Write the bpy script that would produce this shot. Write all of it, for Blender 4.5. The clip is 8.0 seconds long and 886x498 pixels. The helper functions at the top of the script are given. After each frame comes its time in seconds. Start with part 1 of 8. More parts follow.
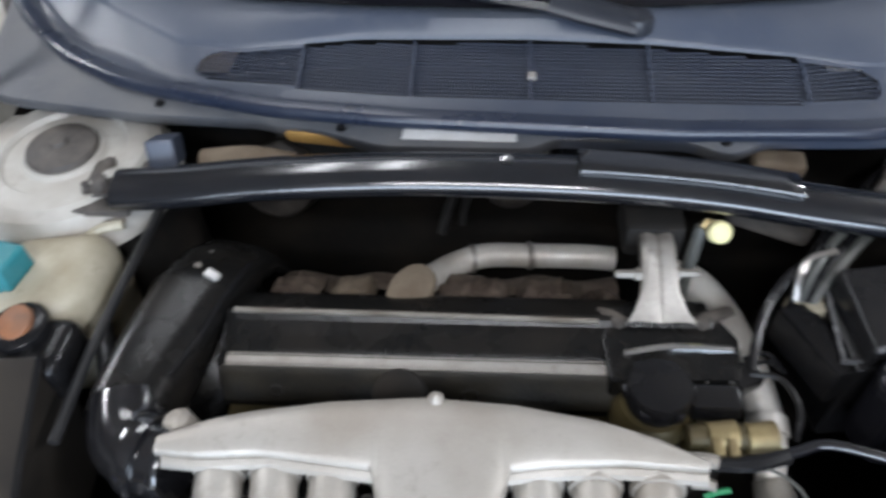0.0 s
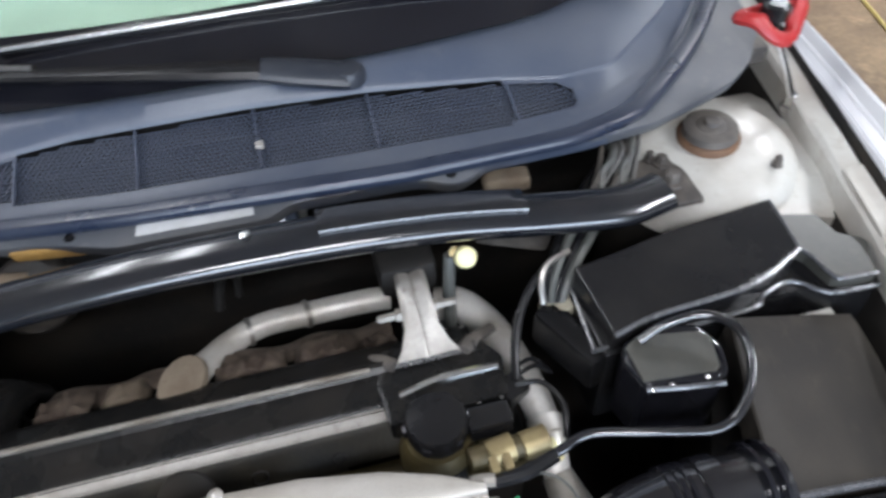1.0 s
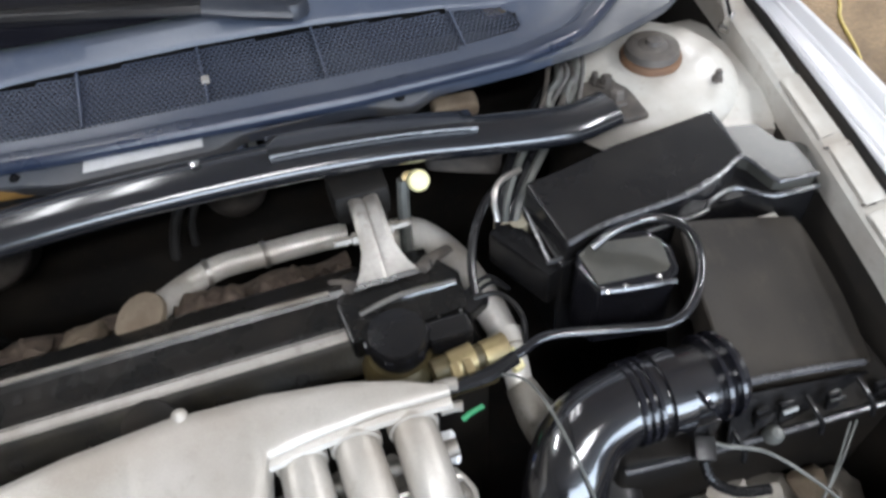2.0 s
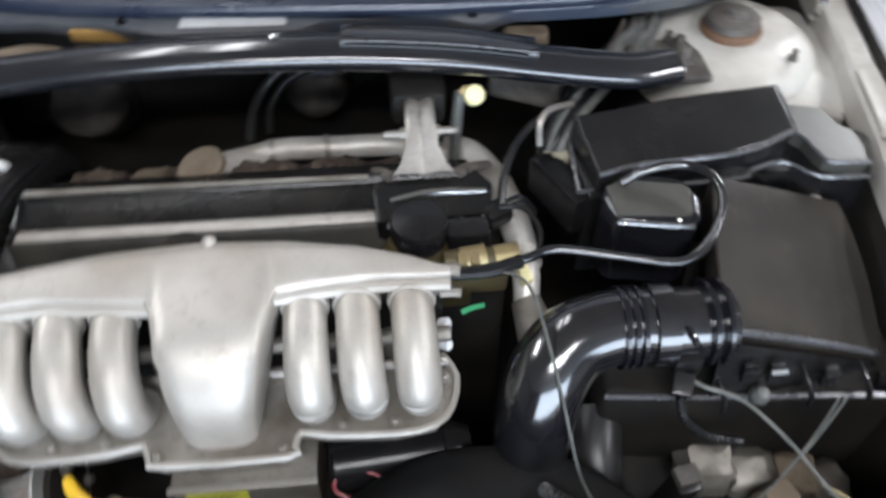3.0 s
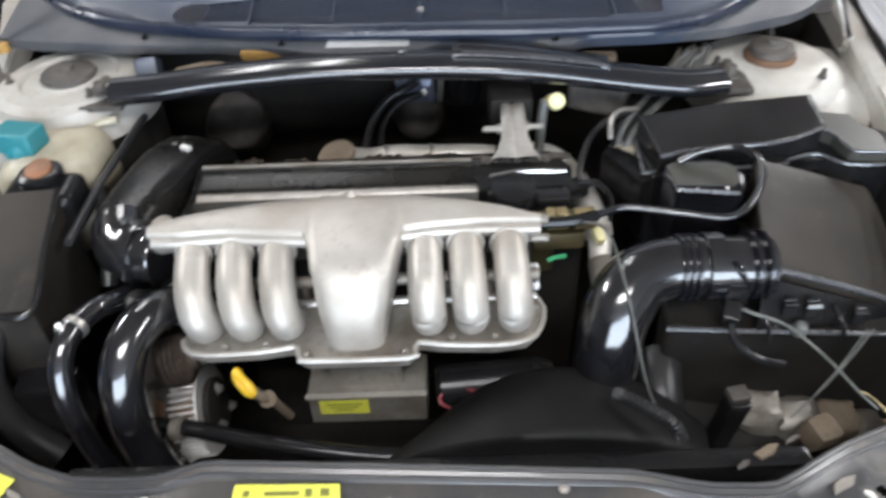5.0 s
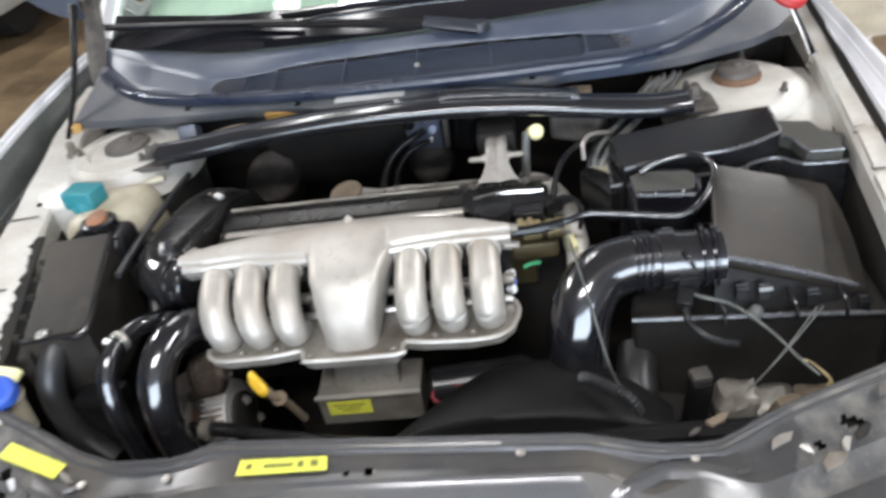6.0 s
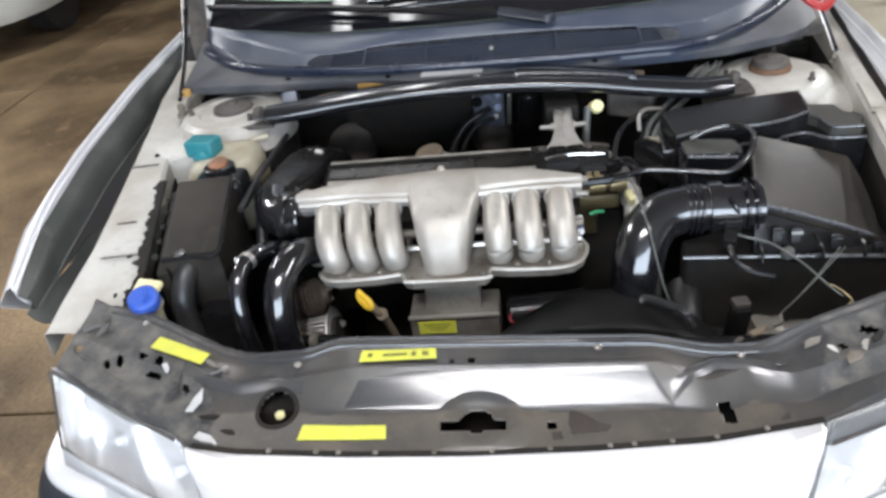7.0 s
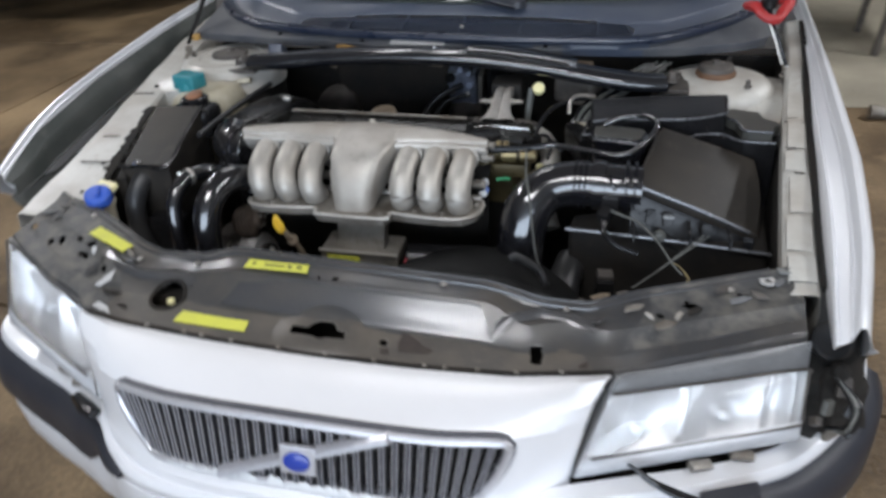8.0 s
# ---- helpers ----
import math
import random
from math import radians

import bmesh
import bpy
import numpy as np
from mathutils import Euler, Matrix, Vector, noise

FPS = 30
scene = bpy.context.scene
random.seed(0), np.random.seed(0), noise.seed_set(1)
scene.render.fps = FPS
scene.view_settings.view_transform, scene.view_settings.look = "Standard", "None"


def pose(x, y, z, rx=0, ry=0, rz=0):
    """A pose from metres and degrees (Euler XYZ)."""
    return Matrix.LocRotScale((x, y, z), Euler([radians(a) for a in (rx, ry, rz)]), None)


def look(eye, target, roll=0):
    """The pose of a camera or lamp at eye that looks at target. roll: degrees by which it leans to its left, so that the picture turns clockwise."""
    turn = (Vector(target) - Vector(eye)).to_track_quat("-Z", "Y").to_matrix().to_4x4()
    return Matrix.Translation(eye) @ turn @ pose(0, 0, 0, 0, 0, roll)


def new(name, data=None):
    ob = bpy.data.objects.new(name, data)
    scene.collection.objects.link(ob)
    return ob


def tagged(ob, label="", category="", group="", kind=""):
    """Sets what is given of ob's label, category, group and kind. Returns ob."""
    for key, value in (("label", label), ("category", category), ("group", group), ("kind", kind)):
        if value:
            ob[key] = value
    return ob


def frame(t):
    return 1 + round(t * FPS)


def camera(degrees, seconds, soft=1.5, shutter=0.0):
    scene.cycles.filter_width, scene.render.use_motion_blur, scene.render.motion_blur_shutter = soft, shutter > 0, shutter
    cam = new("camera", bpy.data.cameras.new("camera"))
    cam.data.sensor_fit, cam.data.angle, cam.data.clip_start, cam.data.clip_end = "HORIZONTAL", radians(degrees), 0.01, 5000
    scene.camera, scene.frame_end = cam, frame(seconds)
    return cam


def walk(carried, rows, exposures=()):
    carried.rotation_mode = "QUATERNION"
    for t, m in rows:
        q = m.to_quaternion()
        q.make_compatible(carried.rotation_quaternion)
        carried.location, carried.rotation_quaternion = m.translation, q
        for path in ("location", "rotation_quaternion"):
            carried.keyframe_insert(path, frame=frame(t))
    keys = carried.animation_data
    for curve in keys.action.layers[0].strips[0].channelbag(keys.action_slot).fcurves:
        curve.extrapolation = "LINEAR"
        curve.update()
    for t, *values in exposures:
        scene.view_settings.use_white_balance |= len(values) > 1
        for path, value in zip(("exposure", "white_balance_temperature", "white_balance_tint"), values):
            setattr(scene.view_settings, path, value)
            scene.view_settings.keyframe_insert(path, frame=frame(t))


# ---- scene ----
cam = camera(61.5, 8.0, soft=3.0, shutter=0.5)
PATH = [
    (0, (-0.028, 0.04, 1.52), (-0.175, 1.333, 0.002), -4.0),
    (0.5, (0.031, 0.054, 1.549), (0.096, 1.336, 0.014), -3.5),
    (0.7, (0.051, 0.062, 1.557), (0.212, 1.344, 0.031), -3.0),
    (1, (0.081, 0.054, 1.554), (0.343, 1.351, 0.054), -3.7),
    (1.5, (0.085, 0.025, 1.513), (0.478, 1.308, 0.03), -3.0),
    (1.7, (0.073, 0.011, 1.511), (0.444, 1.268, 0.0), -3.3),
    (2.8, (0.072, -0.109, 1.481), (0.322, 1.156, -0.047), -3.0),
    (3, (0.121, -0.144, 1.469), (0.223, 1.158, -0.045), -0.3),
    (3.3, (0.18, -0.169, 1.446), (-0.052, 1.165, -0.025), -2.6),
    (3.5, (0.188, -0.138, 1.455), (-0.244, 1.173, 0.008), -5.7),
    (3.8, (0.154, -0.122, 1.48), (-0.427, 1.176, 0.074), -12.6),
    (4, (0.127, -0.152, 1.482), (-0.434, 1.178, 0.097), -11.3),
    (4.5, (0.042, -0.338, 1.494), (-0.402, 1.064, 0.139), -6.9),
    (4.8, (0.047, -0.399, 1.489), (-0.183, 1.082, 0.164), -6.9),
    (5, (0.053, -0.417, 1.482), (0.021, 1.09, 0.167), -2.9),
    (5.2, (0.099, -0.441, 1.485), (0.095, 1.123, 0.237), -3.5),
    (6.3, (0.211, -0.655, 1.473), (-0.101, 0.979, 0.364), -12.5),
    (6.5, (0.159, -0.713, 1.485), (-0.095, 0.934, 0.379), -12.1),
    (7, (0.079, -0.83, 1.501), (-0.168, 0.832, 0.416), -8.3),
    (7.5, (0.184, -0.897, 1.497), (-0.066, 0.782, 0.438), -5.5),
    (8, (0.455, -0.943, 1.438), (-0.044, 0.69, 0.398), -4.0),
]
walk(cam, [(t, look(eye, target, roll)) for t, eye, target, roll in PATH],
     [(0, -0.25, 5950, 11), (0.5, -0.16, 5800, 11), (1.0, 0.0, 5900, 11), (1.7, 0.03, 6050, 11), (3.0, -0.1, 6050, 11), (3.5, -0.06, 6100, 11), (4.5, -0.12, 6200, 11), (5.0, 0.0, 6200, 11), (6.5, 0.06, 6250, 11), (7.0, -0.2, 6200, 11), (7.5, -0.48, 6150, 11), (8.0, -0.83, 6100, 11)])

# ---- world and light ----
world = bpy.data.worlds.new("sky")
scene.world = world
world.use_nodes = True
wn = world.node_tree.nodes
sky = wn.new("ShaderNodeTexSky")
sky.sky_type, sky.sun_disc = "NISHITA", False
sky.sun_elevation, sky.sun_rotation = radians(48), radians(200)
wn["Background"].inputs["Strength"].default_value = 0.12
world.node_tree.links.new(sky.outputs["Color"], wn["Background"].inputs["Color"])


def area(name, m, sx, sy, power, colour):
    data = bpy.data.lights.new(name, "AREA")
    data.shape, data.size, data.size_y, data.energy, data.color = "RECTANGLE", sx, sy, power, colour
    ob = new(name, data)
    ob.matrix_world = m
    return ob


# daylight in the wide garage opening behind the camera, and tube lamps under the ceiling
area("door_daylight", look((0.75, -5.9, 1.75), (0.75, 0.0, 1.0)), 6.4, 2.8, 530, (0.81, 0.90, 1.0))
TUBES = [(-0.1, -1.22, 90, 40), (-0.1, -1.62, 90, 38), (-0.65, 2.2, 0, 10), (-1.1, 2.2, 0, 10), (-3.3, 1.9, 0, 125), (2.7, -0.3, 0, 85), (3.5, 3.4, 0, 210)]
for tx, ty, turn, watts in TUBES:
    area("tube_light", pose(tx, ty, 3.13, 0, 0, turn), 0.16, 1.4, watts, (0.985, 0.96, 0.925))


# ---- materials ----
def material(name, base, rough=0.5, metal=0.0, dust=None, amount=0.35, scale=7.0, fine=160.0, bump=0.0, coat=0.0,
             spread=0.12, pieces=0.0, spec=0.5, coat_rough=0.06):
    m = bpy.data.materials.new(name)
    m.use_nodes = True
    nt = m.node_tree
    b = nt.nodes["Principled BSDF"]
    link = nt.links.new
    b.inputs["Metallic"].default_value = metal
    b.inputs["Coat Weight"].default_value = coat
    b.inputs["Coat Roughness"].default_value = coat_rough
    b.inputs["Specular IOR Level"].default_value = spec
    tc = nt.nodes.new("ShaderNodeTexCoord")
    n1 = nt.nodes.new("ShaderNodeTexNoise")
    n1.inputs["Scale"].default_value, n1.inputs["Detail"].default_value = scale, 6.0
    n2 = nt.nodes.new("ShaderNodeTexNoise")
    n2.inputs["Scale"].default_value, n2.inputs["Detail"].default_value = fine, 3.0
    for n in (n1, n2):
        link(tc.outputs["Object"], n.inputs["Vector"])
    ramp = nt.nodes.new("ShaderNodeValToRGB")
    ramp.color_ramp.elements[0].position, ramp.color_ramp.elements[1].position = 0.42, 0.68
    link(n1.outputs["Fac"], ramp.inputs["Fac"])
    amt = nt.nodes.new("ShaderNodeMath")
    amt.operation = "MULTIPLY"
    amt.inputs[1].default_value = amount
    n3 = nt.nodes.new("ShaderNodeTexNoise")
    n3.inputs["Scale"].default_value, n3.inputs["Detail"].default_value, n3.inputs["Roughness"].default_value = scale * 5.3, 8.0, 0.65
    link(tc.outputs["Object"], n3.inputs["Vector"])
    specks = nt.nodes.new("ShaderNodeMapRange")
    specks.inputs["From Min"].default_value, specks.inputs["From Max"].default_value = 0.52, 0.72
    specks.inputs["To Max"].default_value = 0.8
    link(n3.outputs["Fac"], specks.inputs["Value"])
    both = nt.nodes.new("ShaderNodeMath")
    both.operation = "MAXIMUM"
    link(ramp.outputs["Color"], both.inputs[0])
    link(specks.outputs[0], both.inputs[1])
    link(both.outputs[0], amt.inputs[0])
    mix = nt.nodes.new("ShaderNodeMixRGB")
    mix.inputs["Color1"].default_value = (*base, 1)
    other = dust or tuple(c * 0.8 for c in base)
    mix.inputs["Color2"].default_value = (*other, 1)
    link(amt.outputs[0], mix.inputs["Fac"])
    hsv = nt.nodes.new("ShaderNodeHueSaturation")
    link(mix.outputs["Color"], hsv.inputs["Color"])
    val = nt.nodes.new("ShaderNodeMapRange")
    val.inputs["To Min"].default_value, val.inputs["To Max"].default_value = 1 - spread, 1 + spread
    link(n2.outputs["Fac"], val.inputs["Value"])
    if pieces:
        info = nt.nodes.new("ShaderNodeObjectInfo")
        pr = nt.nodes.new("ShaderNodeMapRange")
        pr.inputs["To Min"].default_value, pr.inputs["To Max"].default_value = 1 - pieces, 1 + pieces
        link(info.outputs["Random"], pr.inputs["Value"])
        mul = nt.nodes.new("ShaderNodeMath")
        mul.operation = "MULTIPLY"
        link(val.outputs[0], mul.inputs[0])
        link(pr.outputs[0], mul.inputs[1])
        link(mul.outputs[0], hsv.inputs["Value"])
    else:
        link(val.outputs[0], hsv.inputs["Value"])
    link(hsv.outputs["Color"], b.inputs["Base Color"])
    rr = nt.nodes.new("ShaderNodeMapRange")
    rr.inputs["To Min"].default_value, rr.inputs["To Max"].default_value = rough * 0.8, min(1.0, rough * 1.25 + 0.05 * (dust is not None))
    link(n1.outputs["Fac"], rr.inputs["Value"])
    link(rr.outputs[0], b.inputs["Roughness"])
    if bump:
        bp = nt.nodes.new("ShaderNodeBump")
        bp.inputs["Strength"].default_value, bp.inputs["Distance"].default_value = 0.6, bump
        link(n2.outputs["Fac"], bp.inputs["Height"])
        link(bp.outputs["Normal"], b.inputs["Normal"])
    return m


SILVER = material("silver_paint", (0.84, 0.84, 0.86), 0.35, 0.22, (0.72, 0.72, 0.72), 0.2, 5, 400, coat=0.4, spread=0.03, coat_rough=0.16)
WHITE = material("pale_body_paint", (0.50, 0.485, 0.445), 0.45, 0.0, (0.30, 0.25, 0.20), 0.6, 11, 90, coat=0.15, spread=0.06, coat_rough=0.2)
ALU = material("cast_aluminium", (0.47, 0.445, 0.405), 0.44, 0.5, (0.28, 0.24, 0.195), 0.6, 9, 420, 0.0006, spread=0.09)
ALU_DIRTY = material("dirty_aluminium", (0.30, 0.28, 0.25), 0.5, 0.6, (0.11, 0.085, 0.06), 0.75, 14, 250, 0.001)
CHROME = material("bright_metal", (0.7, 0.7, 0.69), 0.2, 1.0, (0.4, 0.37, 0.33), 0.25, 20, 200)
STEEL = material("steel_pipe", (0.55, 0.53, 0.5), 0.33, 0.9, (0.32, 0.26, 0.2), 0.5, 18, 200, 0.0004)
RUST = material("rusty_iron", (0.055, 0.038, 0.028), 0.85, 0.1, (0.17, 0.135, 0.10), 0.65, 35, 180, 0.002)
TAN = material("tan_heat_shield", (0.20, 0.16, 0.115), 0.75, 0.2, (0.11, 0.08, 0.055), 0.65, 22, 200, 0.0015)
GLOSS = material("glossy_black_plastic", (0.008, 0.008, 0.011), 0.09, 0.0, (0.018, 0.018, 0.020), 0.4, 12, 150, coat=0.3)
BLACK = material("black_plastic", (0.009, 0.009, 0.010), 0.2, 0.0, (0.021, 0.0195, 0.018), 0.45, 10, 220, 0.0002, spec=0.32)
DUSTY = material("dusty_black_plastic", (0.022, 0.0195, 0.017), 0.46, 0.0, (0.053, 0.0445, 0.035), 0.65, 6, 240, 0.0002, spec=0.2)
COVER = material("valve_cover_black", (0.008, 0.008, 0.008), 0.24, 0.0, (0.022, 0.019, 0.016), 0.6, 14, 260, 0.0003, spec=0.30)
RUBBER = material("black_rubber", (0.02, 0.02, 0.021), 0.32, 0.0, (0.05, 0.048, 0.045), 0.4, 15, 180, 0.0002)
COWL = material("grey_blue_cowl_plastic", (0.056, 0.068, 0.098), 0.36, 0.0, (0.104, 0.113, 0.133), 0.55, 5, 350, 0.0001, coat=0.15, coat_rough=0.26, spec=0.5)
COWL_LIP = material("dusty_grey_cowl_edge", (0.070, 0.074, 0.084), 0.5, 0.0, (0.135, 0.132, 0.13), 0.6, 9, 250, 0.0002)
SEAL = material("dark_blue_black_seal", (0.014, 0.020, 0.038), 0.26, 0.0, (0.035, 0.042, 0.06), 0.5, 14, 200, coat=0.3, coat_rough=0.2)
PANEL = material("dark_grey_panel", (0.046, 0.046, 0.048), 0.30, 0.1, (0.098, 0.085, 0.070), 0.7, 9, 180, 0.0002, coat=0.25, coat_rough=0.16)
SCRAPED = material("scraped_grey_panel_end", (0.050, 0.050, 0.051), 0.5, 0.05, (0.150, 0.138, 0.120), 0.8, 34, 140, 0.0012)
BUMPER = material("dark_grey_bumper_plastic", (0.026, 0.027, 0.034), 0.42, 0.0, (0.052, 0.052, 0.058), 0.4, 6, 300, 0.0002)
MESH = material("dark_vent_plastic", (0.050, 0.062, 0.096), 0.40, 0.0, (0.075, 0.088, 0.12), 0.5, 9, 200)
BAY = material("mottled_near_black", (0.0145, 0.0135, 0.0125), 0.7, 0.0, (0.036, 0.029, 0.022), 0.6, 9, 100, 0.0006, spec=0.22)
BRACE = material("black_painted_steel", (0.009, 0.010, 0.013), 0.14, 0.0, (0.022, 0.021, 0.021), 0.4, 10, 200, coat=0.6, coat_rough=0.10, spec=0.8)
YELLOW = material("yellow_sticker", (0.62, 0.62, 0.07), 0.5, 0, (0.48, 0.47, 0.12), 0.5, 30, 200, spread=0.06)
PRINT = material("sticker_print", (0.16, 0.16, 0.03), 0.6)
PAPER = material("white_sticker", (0.72, 0.73, 0.74), 0.5, spread=0.04)
LABEL = material("dusty_white_label", (0.50, 0.50, 0.50), 0.55, 0, (0.36, 0.35, 0.33), 0.5, 40, 200, spread=0.06)
SHADED_LINER = material("shaded_grey_wing_liner", (0.085, 0.088, 0.082), 0.6, 0, (0.20, 0.20, 0.185), 0.5, 6, 120, 0.0008)
BLUE = material("blue_plastic", (0.035, 0.10, 0.50), 0.4, 0, (0.06, 0.13, 0.42), 0.4, 20)
TEAL = material("teal_plastic", (0.022, 0.20, 0.235), 0.42, 0, (0.07, 0.24, 0.26), 0.5, 30)
BROWN = material("orange_brown_cap", (0.26, 0.11, 0.05), 0.55, 0, (0.12, 0.08, 0.06), 0.7, 30)
TANK = material("yellowed_tank_plastic", (0.48, 0.44, 0.34), 0.4, 0, (0.24, 0.20, 0.12), 0.75, 12, 200, spread=0.06)
OLIVE = material("olive_oily_metal", (0.085, 0.066, 0.028), 0.42, 0.4, (0.06, 0.05, 0.03), 0.6, 20, 200, 0.001)
BRASS = material("brass_fitting", (0.36, 0.29, 0.15), 0.4, 0.7, (0.14, 0.10, 0.06), 0.7, 30)
CREAM = material("cream_plastic", (0.82, 0.76, 0.42), 0.4, 0, (0.7, 0.62, 0.32), 0.3, 40)
AMBER = material("amber_plastic", (0.72, 0.46, 0.02), 0.4, 0, (0.45, 0.25, 0.03), 0.5, 60)
ORANGE = material("ochre_foam", (0.42, 0.25, 0.07), 0.7, 0, (0.2, 0.11, 0.04), 0.6, 25)
RED = material("red_plastic", (0.36, 0.022, 0.022), 0.4)
MAROON = material("maroon_cable_sheath", (0.20, 0.016, 0.024), 0.35)
GREEN = material("green_plastic", (0.03, 0.22, 0.09), 0.45)
REFL = material("lamp_reflector", (0.70, 0.70, 0.71), 0.34, 0.8, (0.58, 0.58, 0.59), 0.4, 14, 90)
CASTING = material("grey_casting", (0.42, 0.40, 0.37), 0.42, 0.6, (0.16, 0.13, 0.10), 0.65, 16, 250, 0.0008)
LINER = material("pale_grey_liner", (0.30, 0.31, 0.31), 0.55, 0, (0.12, 0.12, 0.11), 0.75, 5, 120, 0.0006)
PIPE = material("dull_pale_pipe", (0.66, 0.64, 0.60), 0.36, 0.3, (0.36, 0.30, 0.225), 0.5, 14, 200, 0.0006)
FLANGE = material("brown_oily_flange", (0.013, 0.012, 0.010), 0.42, 0.15, (0.050, 0.042, 0.028), 0.6, 18, 200, 0.001)
RUSTY = material("orange_rust", (0.16, 0.085, 0.045), 0.7, 0, (0.07, 0.045, 0.03), 0.7, 40)
SIDELID = material("dusty_olive_lid", (0.050, 0.050, 0.045), 0.34, 0, (0.085, 0.080, 0.066), 0.6, 12, 200, spec=0.5)
LOOM = material("dark_grey_loom", (0.09, 0.088, 0.085), 0.5, 0, (0.17, 0.16, 0.15), 0.6, 30)
SHEEN = material("shiny_grey_panel", (0.075, 0.076, 0.08), 0.2, 0.3, (0.11, 0.10, 0.09), 0.5, 10, 180, coat=0.5, coat_rough=0.14)
SMEAR = material("brown_dirt_smear", (0.030, 0.021, 0.017), 0.6, 0, (0.055, 0.042, 0.034), 0.7, 40)
DUSTED = material("brown_dusted_panel_edge", (0.072, 0.064, 0.056), 0.36, 0.05, (0.125, 0.105, 0.083), 0.75, 16, 160, 0.0003, coat=0.15, coat_rough=0.2)
SHROUD = material("dull_black_shroud_plastic", (0.007, 0.0072, 0.0075), 0.5, 0.0, (0.015, 0.0145, 0.014), 0.6, 8, 160, spec=0.2)
EMBLEM = material("dark_blue_enamel", (0.018, 0.045, 0.33), 0.25, 0, (0.03, 0.06, 0.3), 0.3, 60, coat=0.5)
BARE = material("bare_bright_casting", (0.72, 0.71, 0.69), 0.36, 0.4, (0.45, 0.42, 0.38), 0.4, 40, 300, 0.0004)
BLUISH = material("bluish_cast_metal", (0.42, 0.46, 0.58), 0.30, 0.7, (0.18, 0.20, 0.27), 0.6, 45, 200, 0.001)
BAR = material("satin_silver_bar", (0.62, 0.62, 0.65), 0.32, 0.6, (0.5, 0.5, 0.52), 0.4, 20)
HOSE = material("shiny_black_hose", (0.007, 0.007, 0.009), 0.13, 0.0, (0.018, 0.0175, 0.017), 0.5, 14, 150, coat=0.7, coat_rough=0.06, spec=0.9)
# grey raised to stand in for lamp highlights along box and plate edges
EDGE_GLINT = material("grey_edge_glint", (0.085, 0.086, 0.092), 0.24, 0.15, (0.04, 0.04, 0.042), 0.6, 40, 200, coat=0.6, coat_rough=0.15, spec=1.0)
SLAT = material("satin_grey_slat", (0.10, 0.10, 0.115), 0.34, 0.4, (0.15, 0.15, 0.165), 0.4, 20, 200)
BAND = material("dull_grey_lamp_edge", (0.15, 0.152, 0.155), 0.4, 0, (0.10, 0.10, 0.10), 0.6, 12, 160, coat=0.3, coat_rough=0.2)
TRIM = material("grey_lamp_trim", (0.46, 0.47, 0.49), 0.35, 0, (0.36, 0.36, 0.37), 0.4, 14, 100)
PRIMER = material("grey_green_primer", (0.055, 0.060, 0.055), 0.4, 0, (0.13, 0.13, 0.12), 0.6, 7, 120)
LBLUE = material("light_blue_plastic", (0.12, 0.22, 0.62), 0.4)
WIRE = material("grey_wire", (0.085, 0.088, 0.082), 0.35, 0, (0.17, 0.17, 0.155), 0.5, 60)
GUNK = material("grey_brown_mount", (0.06, 0.053, 0.048), 0.6, 0, (0.15, 0.13, 0.11), 0.6, 30, 150, 0.001)
CONCRETE = material("brown_concrete", (0.105, 0.068, 0.033), 0.6, 0, (0.38, 0.268, 0.148), 0.85, 1.4, 60, 0.012, spread=0.55)
PALE_FLOOR = material("pale_olive_concrete", (0.27, 0.245, 0.19), 0.6, 0, (0.45, 0.41, 0.32), 0.7, 1.8, 60, 0.008, spread=0.3)
WALL = material("garage_wall_paint", (0.20, 0.19, 0.175), 0.8, 0, (0.13, 0.12, 0.11), 0.5, 1.3, 30, 0.002)
CEIL = material("ceiling_paint", (0.35, 0.35, 0.355), 0.85, 0, (0.25, 0.25, 0.25), 0.4, 1.0, 25, 0.002)
BOARD = material("brown_board", (0.34, 0.22, 0.12), 0.6, 0, (0.22, 0.14, 0.08), 0.6, 3, 60, 0.001)
CARPAINT = material("pale_green_grey_paint", (0.60, 0.60, 0.56), 0.4, 0.1, (0.5, 0.5, 0.46), 0.4, 3, coat=0.3)
DASH = material("pale_green_dash_cover", (0.30, 0.37, 0.31), 0.7, 0, (0.24, 0.30, 0.25), 0.4, 6)
WIPER = material("dark_grey_wiper_plastic", (0.020, 0.023, 0.031), 0.38, 0, (0.045, 0.048, 0.055), 0.5, 14, 200)
VENT_SHADE = material("vent_shade_black", (0.004, 0.004, 0.004), 0.9)
BONNET_IN = material("bonnet_underside", (0.28, 0.29, 0.32), 0.5, 0.1, (0.22, 0.23, 0.26), 0.5, 4)


def glass(name, colour, rough=0.0, clear=1.0):
    m = bpy.data.materials.new(name)
    m.use_nodes = True
    b = m.node_tree.nodes["Principled BSDF"]
    b.inputs["Base Color"].default_value = (*colour, 1)
    b.inputs["Transmission Weight"].default_value = clear
    b.inputs["Roughness"].default_value = rough
    b.inputs["IOR"].default_value = 1.45
    return m


GLASS = glass("windscreen_glass", (0.86, 0.95, 0.88))
LENS = glass("headlight_lens", (0.95, 0.955, 0.95), 0.10, 0.93)
TUBE = bpy.data.materials.new("lit_tube")
TUBE.use_nodes = True
TUBE.node_tree.nodes["Principled BSDF"].inputs["Emission Color"].default_value = (1, 0.98, 0.94, 1)
TUBE.node_tree.nodes["Principled BSDF"].inputs["Emission Strength"].default_value = 9.0


